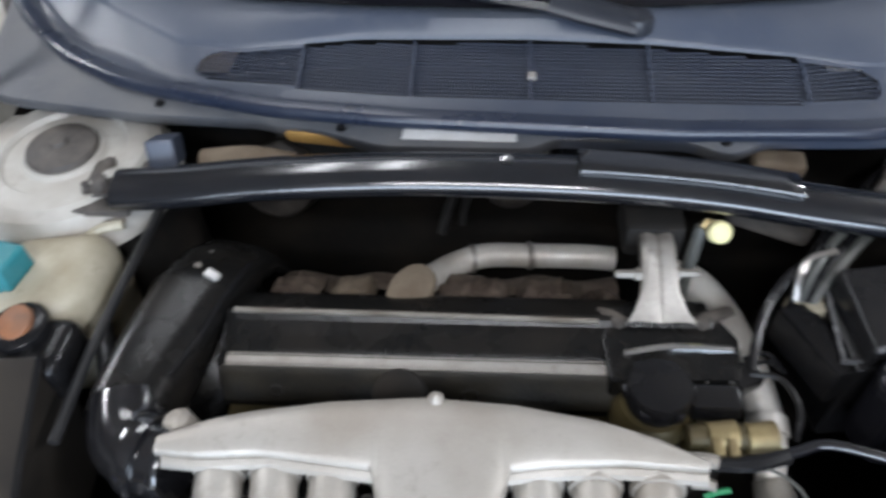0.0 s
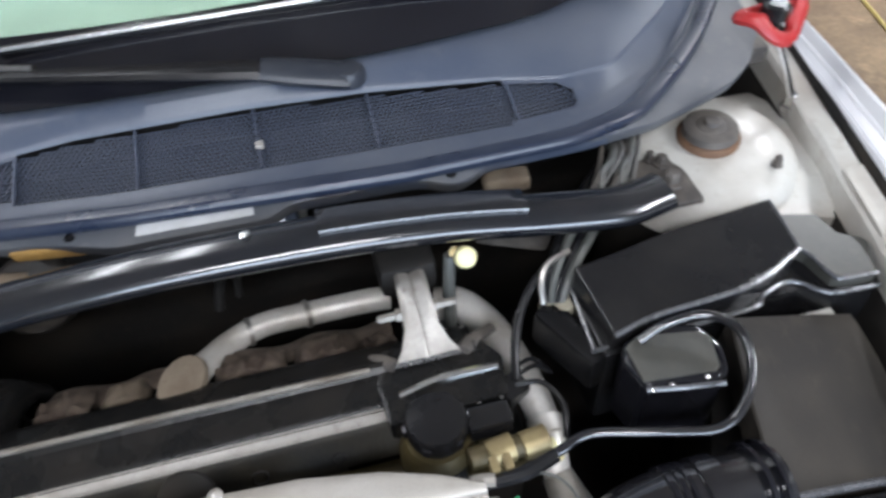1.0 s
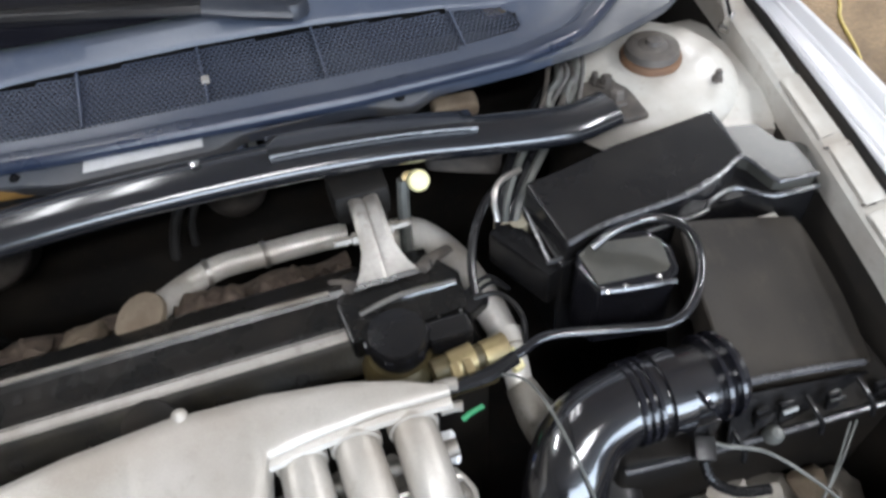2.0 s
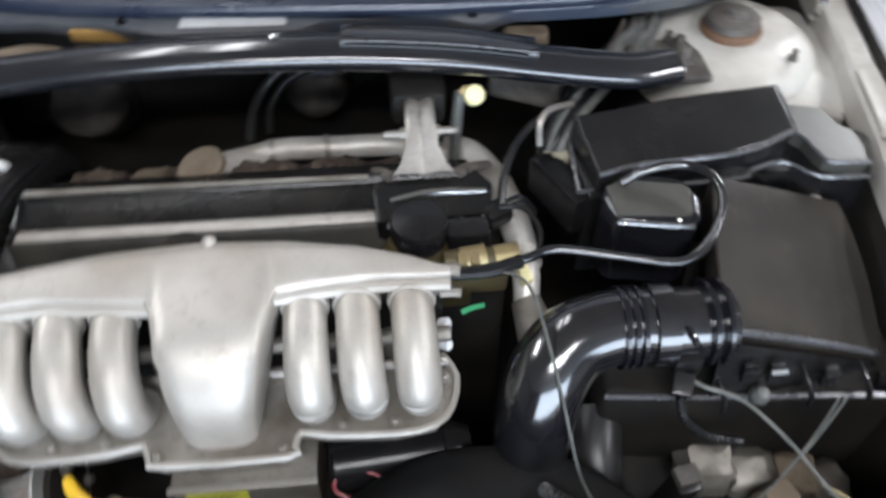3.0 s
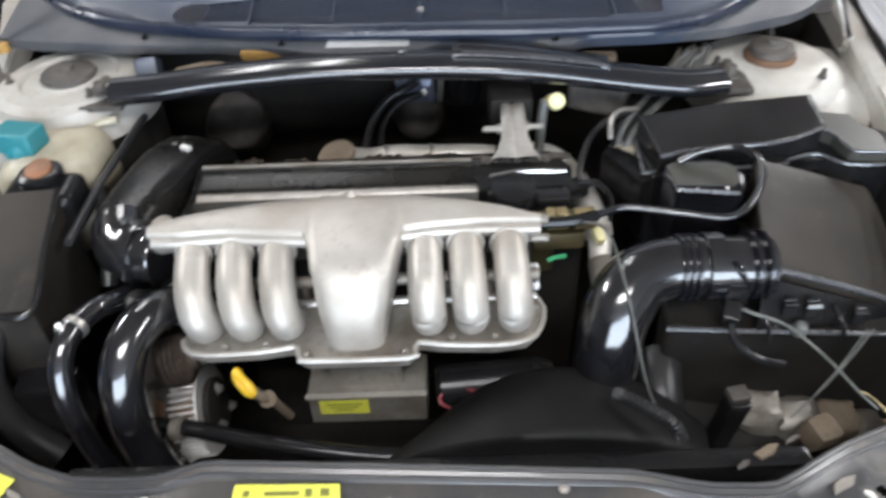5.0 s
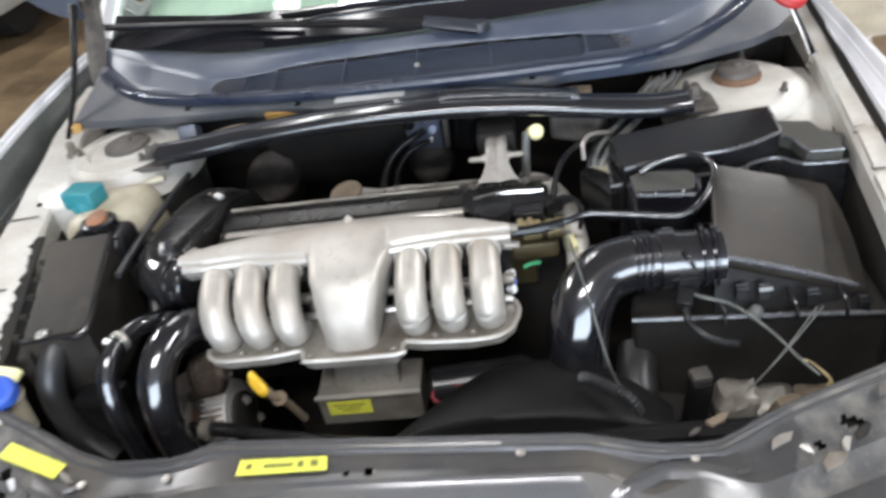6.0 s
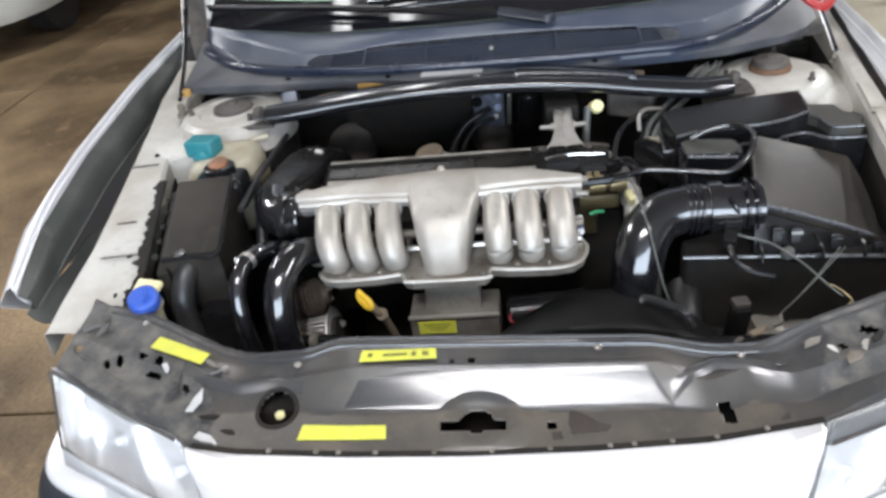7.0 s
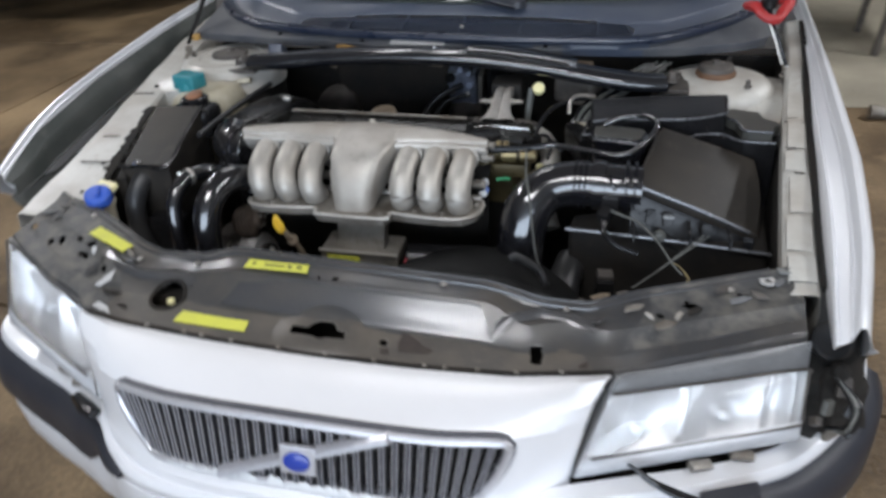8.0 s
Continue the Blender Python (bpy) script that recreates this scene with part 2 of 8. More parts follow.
# ---- building helpers ----
def thing(name, at, label, category, group=""):
    ob = new(name)
    ob.empty_display_size = 0.05
    ob.location = at
    return tagged(ob, label, category, group)


def part(name, bm, mat, parent=None, label="", sharp=38, thick=0.0):
    """Links a bmesh as one mesh object under a thing or a part."""
    bmesh.ops.recalc_face_normals(bm, faces=bm.faces)
    me = bpy.data.meshes.new(name)
    bm.to_mesh(me)
    bm.free()
    me.materials.append(mat)
    me.shade_smooth()
    me.set_sharp_from_angle(angle=radians(sharp))
    ob = new(name, me)
    if thick:
        md = ob.modifiers.new("thickness", "SOLIDIFY")
        md.thickness, md.offset = thick, -1
    if name not in ("slat", "slab", "fin", "bolt", "clip", "screw"):
        ob.modifiers.new("even_shading", "WEIGHTED_NORMAL").keep_sharp = True
    if parent is not None:
        ob.parent = parent
        place = Vector(parent.location)
        if parent.parent is not None:
            place = Vector((0, 0, 0))
        ob.matrix_parent_inverse = Matrix.Translation(-place)
    if label:
        ob["label"] = label
    return ob


def V(*a):
    return Vector(a)


def lerp_table(x, xs, ys):
    return float(np.interp(x, xs, ys))


def smooth_line(pts, n=6):
    """Catmull-Rom points through pts."""
    p = [Vector(q) for q in pts]
    p = [p[0] * 2 - p[1]] + p + [p[-1] * 2 - p[-2]]
    out = []
    for i in range(1, len(p) - 2):
        a, b, c, d = p[i - 1:i + 3]
        for k in range(n):
            t = k / n
            out.append(0.5 * ((2 * b) + (c - a) * t + (2 * a - 5 * b + 4 * c - d) * t * t + (3 * b - a - 3 * c + d) * t ** 3))
    out.append(p[-2])
    return out


def loft(bm, rows, closed=False):
    vs = [[bm.verts.new(q) for q in r] for r in rows]
    for i in range(len(vs) - 1):
        m = len(vs[i])
        for j in range(m if closed else m - 1):
            k = (j + 1) % m
            bm.faces.new((vs[i][j], vs[i][k], vs[i + 1][k], vs[i + 1][j]))
    return vs


def tube(bm, pts, r, seg=12, n=6, flat=1.0, caps=True):
    """A pipe along a smooth line; r: one radius or one for each point; flat: height against width."""
    line = smooth_line(pts, n)
    rs = [r] * len(pts) if not isinstance(r, (list, tuple)) else r
    rad = [lerp_table(i / n, range(len(pts)), rs) for i in range(len(line))]
    up = V(0, 0, 1)
    rows = []
    for i, c in enumerate(line):
        d = (line[min(i + 1, len(line) - 1)] - line[max(i - 1, 0)]).normalized()
        side = d.cross(up)
        if side.length < 0.05:
            side = d.cross(V(0, 1, 0))
        side.normalize()
        if rows and side.dot(last) < 0:
            side = -side
        last = side
        top = side.cross(d).normalized()
        rows.append([c + (side * math.cos(a) + top * math.sin(a) * flat) * rad[i] for a in np.arange(seg) * math.tau / seg])
    vs = loft(bm, rows, True)
    if caps:
        bm.faces.new(vs[0])
        bm.faces.new(vs[-1])


def corrugated(bm, pts, r, pitch, depth, seg=12):
    line = smooth_line(pts, 20)
    lengths = [0.0]
    for a, b in zip(line, line[1:]):
        lengths.append(lengths[-1] + (b - a).length)
    steps = max(4, int(lengths[-1] / pitch * 4))
    q, rr = [], []
    for i in range(steps + 1):
        s = lengths[-1] * i / steps
        q.append([lerp_table(s, lengths, [p[k] for p in line]) for k in range(3)])
        rr.append(r - (depth if i % 4 in (0, 1) else 0))
    tube(bm, q, rr, seg, 1)


def box(bm, c, s, bevel=0.004, m=None, seg=2):
    """A box with rounded edges: centre, sizes."""
    r = bmesh.ops.create_cube(bm, size=1.0)
    vs = r["verts"]
    bmesh.ops.scale(bm, vec=s, verts=vs)
    es = list({e for v in vs for e in v.link_edges})
    if bevel:
        g = bmesh.ops.bevel(bm, geom=es, offset=min(bevel, min(s) * 0.45), segments=seg, affect="EDGES", profile=0.6)
        vs = list({v for f in g["faces"] for v in f.verts} | {v for v in vs if v.is_valid})
    bmesh.ops.transform(bm, matrix=Matrix.Translation(c) @ (m or Matrix()), verts=vs)
    return vs


def prism(bm, poly, bottom, top, bevel=0.004, seg=2):
    """A solid over a plan; bottom and top are heights or functions of x, y."""
    f = lambda h, x, y: h(x, y) if callable(h) else h
    lo = [bm.verts.new((x, y, f(bottom, x, y))) for x, y in poly]
    hi = [bm.verts.new((x, y, f(top, x, y))) for x, y in poly]
    fl, fh = bm.faces.new(lo[::-1]), bm.faces.new(hi)
    n = len(poly)
    for i in range(n):
        bm.faces.new((lo[i], lo[(i + 1) % n], hi[(i + 1) % n], hi[i]))
    if bevel:
        es = list(fh.edges) + [e for v in hi for e in v.link_edges if e.other_vert(v) in lo]
        bmesh.ops.bevel(bm, geom=list(set(es)), offset=bevel, segments=seg, affect="EDGES", profile=0.6)


def lathe(bm, profile, at, seg=24, m=None):
    """Turns a profile of (radius, height) round an axis."""
    mm = Matrix.Translation(at) @ (m or Matrix())
    rows = [[mm @ V(max(r, 0.0004) * math.cos(a), max(r, 0.0004) * math.sin(a), z) for a in np.arange(seg) * math.tau / seg] for r, z in profile]
    vs = loft(bm, rows, True)
    bm.faces.new(vs[0])
    bm.faces.new(vs[-1])


def axis(d):
    """The turn that lays the z axis along d."""
    return Vector(d).normalized().to_track_quat("Z", "Y").to_matrix().to_4x4()


def bolt(name, at, r, h, mat, parent, d=(0, 0, 1), label=""):
    bm = bmesh.new()
    lathe(bm, [(r * 1.6, 0), (r * 1.6, h * 0.25), (r, h * 0.28), (r, h * 0.85), (r * 0.7, h)], at, 6 if r > 0.004 else 8, axis(d))
    return part(name, bm, mat, parent, label, 20)


def N():
    return bmesh.new()


# ---- the garage ----
def sheet(name, a, b, cuts, mat, thick, label, category):
    """A flat rectangle on the floor plane, finely cut."""
    bm = N()
    nx, ny = cuts
    rows = [[V(a[0] + (b[0] - a[0]) * i / nx, a[1] + (b[1] - a[1]) * j / ny, a[2]) for i in range(nx + 1)] for j in range(ny + 1)]
    loft(bm, rows)
    return tagged(part(name, bm, mat, thick=thick), label, category, kind="structure")


# floor: slabs with recessed joints over one base sheet
sheet("floor", (-30, -30, -0.012), (30, 30, -0.012), (4, 4), CONCRETE, 0.0, "brown stained concrete garage floor with slab joints", "floor")
floor_ob = bpy.data.objects["floor"]


def garage():
    for nm, c, s, lab in (
        ("wall_north", (0, 9.15, 1.7), (13.6, 0.3, 3.4), "plain painted garage wall behind the car"),
        ("wall_west", (-6.65, 1.5, 1.7), (0.3, 15.0, 3.4), "plain painted garage side wall"),
        ("wall_east", (5.15, 1.5, 1.7), (0.3, 15.0, 3.4), "plain painted garage side wall"),
        ("wall_south_west", (-4.55, -6.15, 1.7), (3.9, 0.3, 3.4), "plain garage wall beside the open entrance"),
        ("wall_south_east", (4.55, -6.15, 1.7), (0.9, 0.3, 3.4), "plain garage wall beside the open entrance"),
        ("wall_south_lintel", (0.75, -6.15, 3.28), (6.7, 0.3, 0.24), "lintel over the open garage entrance"),
    ):
        bm = N()
        box(bm, c, s, 0.0)
        tagged(part(nm, bm, WALL), lab, "wall", kind="structure")
    bm = N()
    box(bm, (-0.75, 1.5, 3.5), (12.4, 15.9, 0.2), 0.0)
    tagged(part("ceiling", bm, CEIL), "plain pale garage ceiling with tube lamps", "ceiling", kind="structure")


garage()


def tube_lamp(x, y, turn):
    t = thing("ceiling_lamp", (x, y, 3.4), "white ceiling lamp with one lit fluorescent tube", "lamp", "tube lamps under the ceiling")
    across = abs(turn) > 45
    size = lambda a, b, c: (b, a, c) if across else (a, b, c)
    bm = N()
    box(bm, (x, y, 3.31), size(0.12, 1.5, 0.07), 0.01)
    part("housing", bm, CEIL, t)
    bm = N()
    box(bm, (x, y, 3.375), size(0.04, 0.9, 0.06), 0.004)
    part("mount", bm, CEIL, t)
    bm = N()
    ends = [V(x + s, y, 3.255) if across else V(x, y + s, 3.255) for s in (-0.7, 0.0, 0.7)]
    tube(bm, ends, 0.014, 10, 2)
    part("tube", bm, TUBE, t, "lit white tube")
    for s in (-0.72, 0.72):
        bm = N()
        box(bm, (x + s * across, y + s * (not across), 3.265), size(0.05, 0.03, 0.06), 0.005)
        part("socket", bm, CEIL, t)


for tx, ty, turn, watts in TUBES:
    tube_lamp(tx, ty, turn)


# ---- the car: body ----
car = thing("car", (0, 0.9, 0), "silver saloon car with its bonnet open, front end partly taken apart", "car")


def table(*cols):
    xs = [c[0] for c in cols]
    at = lambda x, k: sum(lerp_table(x + 0.006 * o, xs, [c[k] for c in cols]) for o in (-2, -1, 0, 1, 2)) / 5
    return lambda x: V(x, at(x, 1), at(x, 2))


# front panel over the radiator: lines across the car as (x, y, z)
BACK = table((-0.71, 0.19, 0.778), (-0.667, 0.164, 0.776), (-0.62, 0.150, 0.775), (-0.566, 0.131, 0.769), (-0.48, 0.088, 0.757), (-0.443, 0.068, 0.752), (-0.39, 0.054, 0.742), (-0.291, 0.046, 0.752),
             (-0.237, 0.056, 0.766), (0.235, 0.028, 0.766), (0.315, 0.017, 0.752), (0.39, 0.015, 0.75), (0.472, 0.056, 0.757),
             (0.662, 0.12, 0.775), (0.71, 0.14, 0.778))
STEP = table((-0.71, 0.10, 0.772), (-0.55, 0.03, 0.757), (-0.403, -0.013, 0.742), (-0.319, -0.007, 0.742), (-0.213, -0.003, 0.757),
             (0.245, -0.018, 0.757), (0.301, -0.044, 0.738), (0.369, -0.019, 0.742), (0.421, -0.039, 0.742), (0.55, 0.0, 0.752), (0.71, 0.06, 0.762))
FOOT = table((-0.71, 0.07, 0.768), (-0.55, -0.02, 0.748), (-0.42, -0.058, 0.727), (-0.319, -0.05, 0.722), (-0.213, -0.058, 0.716),
             (0.245, -0.068, 0.715), (0.301, -0.075, 0.714), (0.369, -0.066, 0.716), (0.421, -0.072, 0.722), (0.55, -0.036, 0.742), (0.71, 0.035, 0.752))
FRONT = table((-0.71, 0.035, 0.764), (-0.65, -0.005, 0.757), (-0.6, -0.034, 0.752), (-0.561, -0.054, 0.746), (-0.5, -0.076, 0.738), (-0.466, -0.091, 0.733), (-0.438, -0.118, 0.730), (-0.363, -0.123, 0.719),
              (-0.197, -0.125, 0.708), (-0.03, -0.123, 0.701), (0.136, -0.121, 0.701), (0.294, -0.119, 0.709), (0.403, -0.108, 0.719),
              (0.444, -0.105, 0.725), (0.5, -0.085, 0.734), (0.6, -0.04, 0.742), (0.71, 0.01, 0.745))


SLOTS = ((-0.684, 0.067, 0.006, 0.008), (-0.621, 0.032, 0.006, 0.010), (-0.600, 0.037, 0.006, 0.012), (-0.566, 0.050, 0.007, 0.009), (-0.535, 0.039, 0.008, 0.010), (-0.532, 0.008, 0.013, 0.008),
         (-0.473, -0.016, 0.006, 0.009), (0.500, 0.006, 0.008, 0.006), (0.545, 0.032, 0.014, 0.008), (0.62, 0.062, 0.010, 0.006), (0.66, 0.09, 0.006, 0.006))


def front_panel():
    xs = np.linspace(-0.705, 0.705, 420)
    rows = []
    add = lambda f: rows.append([f(float(x)) for x in xs])
    add(lambda x: BACK(x) + V(0, 0.004, -0.055))
    add(lambda x: BACK(x) + V(0, 0.004, -0.004))
    add(lambda x: BACK(x) + V(0, 0.0, 0.001))
    add(lambda x: BACK(x) + V(0, -0.006, 0.003))
    add(lambda x: BACK(x) + V(0, -0.012, 0.0))
    add(lambda x: BACK(x).lerp(STEP(x), 0.33) + V(0, 0, -0.003))
    for k in range(1, 9):
        add(lambda x, k=k: BACK(x).lerp(STEP(x), 0.36 + 0.075 * k) + V(0, 0, -0.003 + 0.002 * (k > 6)))
    add(lambda x: STEP(x) + V(0, 0, 0.0))
    for k in range(1, 9):
        t = k / 9
        add(lambda x, t=t: STEP(x).lerp(FOOT(x), t) + V(0, 0, -0.002 * math.sin(math.pi * t)))
    add(lambda x: FOOT(x))
    for k in range(1, 16):
        add(lambda x, k=k: FOOT(x).lerp(FRONT(x), k / 16) + V(0, 0, 0.0015 * math.sin(x * 40) * (abs(x) > 0.4)))
    add(lambda x: FRONT(x))
    add(lambda x: FRONT(x) + V(0, -0.004, -0.004))
    add(lambda x: FRONT(x) + V(0, -0.004, -0.03))
    bm = N()
    loft(bm, rows)
    # the round bulge with a crescent edge over the latch
    for v in bm.verts:
        d = math.hypot((v.co.x + 0.02) / 0.085, (v.co.y + 0.085) / 0.055)
        if d < 1 and v.co.z > 0.69:
            v.co.z += 0.006 * min(1, (1 - d) * 2.5)

    def inside(c):
        x, y = c.x, c.y
        return (math.hypot((x + 0.321) / 0.028, (y + 0.052) / 0.029) < 1                   # round horn hole
                or (-0.072 < x < 0.022 and -0.097 < y < -0.08) or (math.hypot((x + 0.02) / 0.025, (y + 0.082) / 0.017) < 1)
                or (0.078 < x < 0.094 and -0.092 < y < -0.082) or (0.316 < x + 0.15 * (y + 0.08) < 0.334 and -0.098 < y < -0.064)
                or (-0.033 < x < -0.022 and -0.003 < y < 0.008) or (-0.058 < x < -0.051 and -0.001 < y < 0.006)
                or any(math.hypot((x - a + 0.4 * (y - b)) / p, (y - b) / q) < 1 for a, b, p, q in SLOTS))

    bad = [f for f in bm.faces if inside(f.calc_center_median())]
    bmesh.ops.delete(bm, geom=bad, context="FACES")
    ob = part("front_panel", bm, PANEL, car, "dark grey dusty sheet-metal panel with stickers and holes", 30, 0.0015)
    ob.data.materials.append(SCRAPED)
    ob.data.materials.append(DUSTED)
    for f in ob.data.polygons:
        x, y = f.center.x, f.center.y
        wave = 0.03 * noise.noise((x * 18, y * 18, 3.0))
        if x + 0.3 * y < -0.44 + wave or (x - 0.3 * y > 0.47 + wave and y > FOOT(x).y):
            f.material_index = 1
        elif x < 0.40 + wave and y < FOOT(x).y + 0.3 * wave:
            f.material_index = 2
    return ob


fp = front_panel()


def on_panel(x, y):
    """Height of the front panel at x, y."""
    ys = [f(x).y for f in (FRONT, FOOT, STEP, BACK)]
    zs = [f(x).z for f in (FRONT, FOOT, STEP, BACK)]
    return lerp_table(y, ys, zs)


def sticker(quad, mat, parent, surface, label, lines=()):
    """A thin label laid on a surface, with bars for writing that cannot be read."""
    a, b, c, d = [Vector(q) for q in quad]
    bm = N()
    rows = [[a.lerp(b, i / 12).lerp(d.lerp(c, i / 12), j / 3) for i in range(13)] for j in range(4)]
    loft(bm, [[V(p.x, p.y, surface(p.x, p.y) + 0.0022) for p in r] for r in rows])
    s = part("sticker", bm, mat, parent, label, 60, 0.0008)
    for u0, u1, v0, v1 in lines:
        bm = N()
        rows = [[a.lerp(b, u0 + (u1 - u0) * i / 4).lerp(d.lerp(c, u0 + (u1 - u0) * i / 4), v) for i in range(5)] for v in (v0, v1)]
        loft(bm, [[V(p.x, p.y, surface(p.x, p.y) + 0.0034) for p in r] for r in rows])
        part("printed_line", bm, PRINT, s, thick=0.0004)
    return s


sticker([(-0.549, 0.087, 0), (-0.452, 0.050, 0), (-0.461, 0.028, 0), (-0.557, 0.063, 0)], YELLOW, fp, on_panel, "plain yellow sticker")
sticker([(-0.196, 0.028, 0), (-0.081, 0.025, 0), (-0.079, 0.006, 0), (-0.198, 0.006, 0)], YELLOW, fp, on_panel, "yellow sticker with dark print",
        [(0.3, 0.62, 0.42, 0.62), (0.68, 0.74, 0.3, 0.7), (0.82, 0.9, 0.3, 0.7), (0.1, 0.16, 0.35, 0.65)])
sticker([(-0.276, -0.079, 0), (-0.152, -0.081, 0), (-0.150, -0.104, 0), (-0.279, -0.106, 0)], YELLOW, fp, on_panel, "plain yellow sticker")
bm = N()
tube(bm, [FRONT(float(x)) + V(0, -0.003, -0.002) for x in np.linspace(-0.43, 0.44, 30)], 0.0065, 8, 2, 0.7)
part("front_seal", bm, BAY, fp, "black rubber edge strip")
for x in (-0.316, -0.247, -0.215, -0.162, -0.079, 0.001, 0.081, 0.162, 0.194, 0.244, 0.302, 0.367):
    p = FRONT(x)
    bolt("clip", (x, p.y - 0.002, p.z + 0.002), 0.0026, 0.003, ALU_DIRTY, fp)
for x, y in ((0.36, 0.0), (-0.42, 0.02), (0.60, 0.07), (-0.585, 0.12), (0.16, 0.012), (-0.30, 0.02)):
    bolt("bolt", (x, y, on_panel(x, y)), 0.004, 0.004, STEEL, fp)


def shard(x, y, size, turn, mat, lift, label, seed):
    """A bent, broken bracket of uneven outline that lies on the front panel."""
    rng = random.Random(seed)
    rim = []
    for k in range(5):
        a = math.tau * (k + rng.uniform(-0.25, 0.25)) / 5
        r = size * rng.uniform(0.5, 1.0)
        u, v = r * math.cos(a), 0.42 * r * math.sin(a)
        rim.append((x + u * math.cos(turn) - v * math.sin(turn), y + u * math.sin(turn) + v * math.cos(turn)))
    bm = N()
    h = lambda p, q: on_panel(p, q) + lift * 0.6 + 0.3 * (q - y) * math.sin(seed * 2.1) + 0.2 * (p - x) * math.cos(seed * 1.7)
    prism(bm, rim, lambda p, q: h(p, q) - 0.003, h, 0.0008, 1)
    part("bracket", bm, mat, fp, label, 30)


k = 0
for x, y, size, turn, mat, lift in ((-0.447, -0.048, 0.030, 1.2, LABEL, 0.016), (-0.412, -0.108, 0.028, -0.35, LABEL, 0.004), (-0.42, -0.068, 0.020, 0.4, BAY, 0.010), (-0.385, -0.092, 0.016, -0.3, BAY, 0.004),
                                    (-0.515, 0.020, 0.018, -1.0, LABEL, 0.006), (-0.495, 0.004, 0.022, -0.9, SCRAPED, 0.008), (-0.49, -0.026, 0.020, 1.1, PANEL, 0.008), (-0.655, 0.105, 0.024, 0.9, SCRAPED, 0.007), (-0.685, 0.108, 0.022, 0.5, BAND, 0.005),
                                    (-0.668, 0.135, 0.020, -0.4, SCRAPED, 0.008), (-0.445, 0.030, 0.018, -0.5, ALU_DIRTY, 0.005), (-0.432, 0.012, 0.014, 0.6, BAND, 0.005),
                                    (0.459, 0.013, 0.022, 0.5, ALU_DIRTY, 0.008), (0.482, 0.000, 0.012, -0.5, ALU, 0.006), (0.505, -0.018, 0.026, 0.5, ALU_DIRTY, 0.009), (0.524, 0.000, 0.016, 1.2, ALU, 0.012),
                                    (0.549, 0.014, 0.018, 0.6, BAY, 0.010), (0.590, 0.066, 0.026, 1.1, GUNK, 0.010), (0.612, 0.046, 0.022, 0.3, BAND, 0.010), (0.640, 0.060, 0.018, -0.4, GUNK, 0.008),
                                    (0.685, 0.118, 0.026, 0.2, LINER, 0.006), (0.672, 0.092, 0.018, 0.9, BAND, 0.008), (0.394, -0.098, 0.018, 0.4, SMEAR, 0.002), (0.41, -0.02, 0.018, 0.6, PANEL, 0.006)):
    shard(x, y, size, turn, mat, lift, {LABEL: "broken white plastic tab", LINER: "broken pale plastic tab", ALU_DIRTY: "oxidised bare bracket", ALU: "bright bent tab"}.get(mat, ""), k)
    k += 1
bm = N()
lathe(bm, [(0.006, 0.0), (0.012, 0.0), (0.012, 0.003), (0.006, 0.003), (0.006, 0.0)], (0.655, 0.094, on_panel(0.655, 0.094)), 16)
part("washer", bm, BARE, fp, "bright flat washer")
bm = N()
ring = [(-0.321 + 0.030 * math.cos(a), -0.052 + 0.031 * math.sin(a)) for a in np.linspace(0, math.tau, 25)]
tube(bm, [(x, y, on_panel(x, y) + 0.0005) for x, y in ring], 0.0032, 8, 1)
part("hole_rim", bm, BAY, fp, "dark rubber rim")
# glossy rolled edges at the back and the smooth sloping face
for dy, dz, r in ((-0.001, 0.001, 0.0034), (-0.0135, -0.0015, 0.0028)):
    bm = N()
    tube(bm, [BACK(float(x)) + V(0, dy, dz) for x in np.linspace(-0.66, 0.66, 60)], r, 8, 1)
    part("rolled_edge", bm, SHEEN, fp, "glossy dark rolled edge")
bm = N()
loft(bm, [[STEP(float(x)).lerp(FOOT(float(x)), t) + V(0, -0.0006, 0.0014 + 0.010 * (t - 0.5) * max(0.0, -0.03 - float(x)) / 0.19 - 0.0015 * math.sin(math.pi * t)) for x in np.linspace(-0.19 - 0.03 * t, 0.225 + 0.035 * t, 40)] for t in np.linspace(0.08, 0.94, 8)])
part("sloping_face", bm, SHEEN, fp, "smooth shiny sloping face", 30, 0.001)
for line, w in ((((0.255, -0.052), (0.285, -0.030), (0.322, -0.012), (0.363, -0.014), (0.407, -0.030)), 0.011), (((-0.49, 0.028), (-0.445, -0.001), (-0.393, -0.016), (-0.335, -0.008), (-0.285, -0.018)), 0.012)):
    bm = N()
    sheet = []
    for k in range(21):
        u = k / 20 * (len(line) - 1)
        n = min(int(u), len(line) - 2)
        px, py = (line[n][q] + (line[n + 1][q] - line[n][q]) * (u - n) for q in (0, 1))
        rise = 0.0046 * math.sin(math.pi * k / 20)
        sheet.append([V(px, py + w * c, on_panel(px, py + w * c) - 0.0008 + rise * (1 - c * c) ** 1.5) for c in (-1, -0.8, -0.6, -0.4, -0.2, 0, 0.2, 0.4, 0.6, 0.8, 1)])
    loft(bm, sheet)
    part("pressed_bead", bm, SHEEN, fp, "shiny pressed bead")
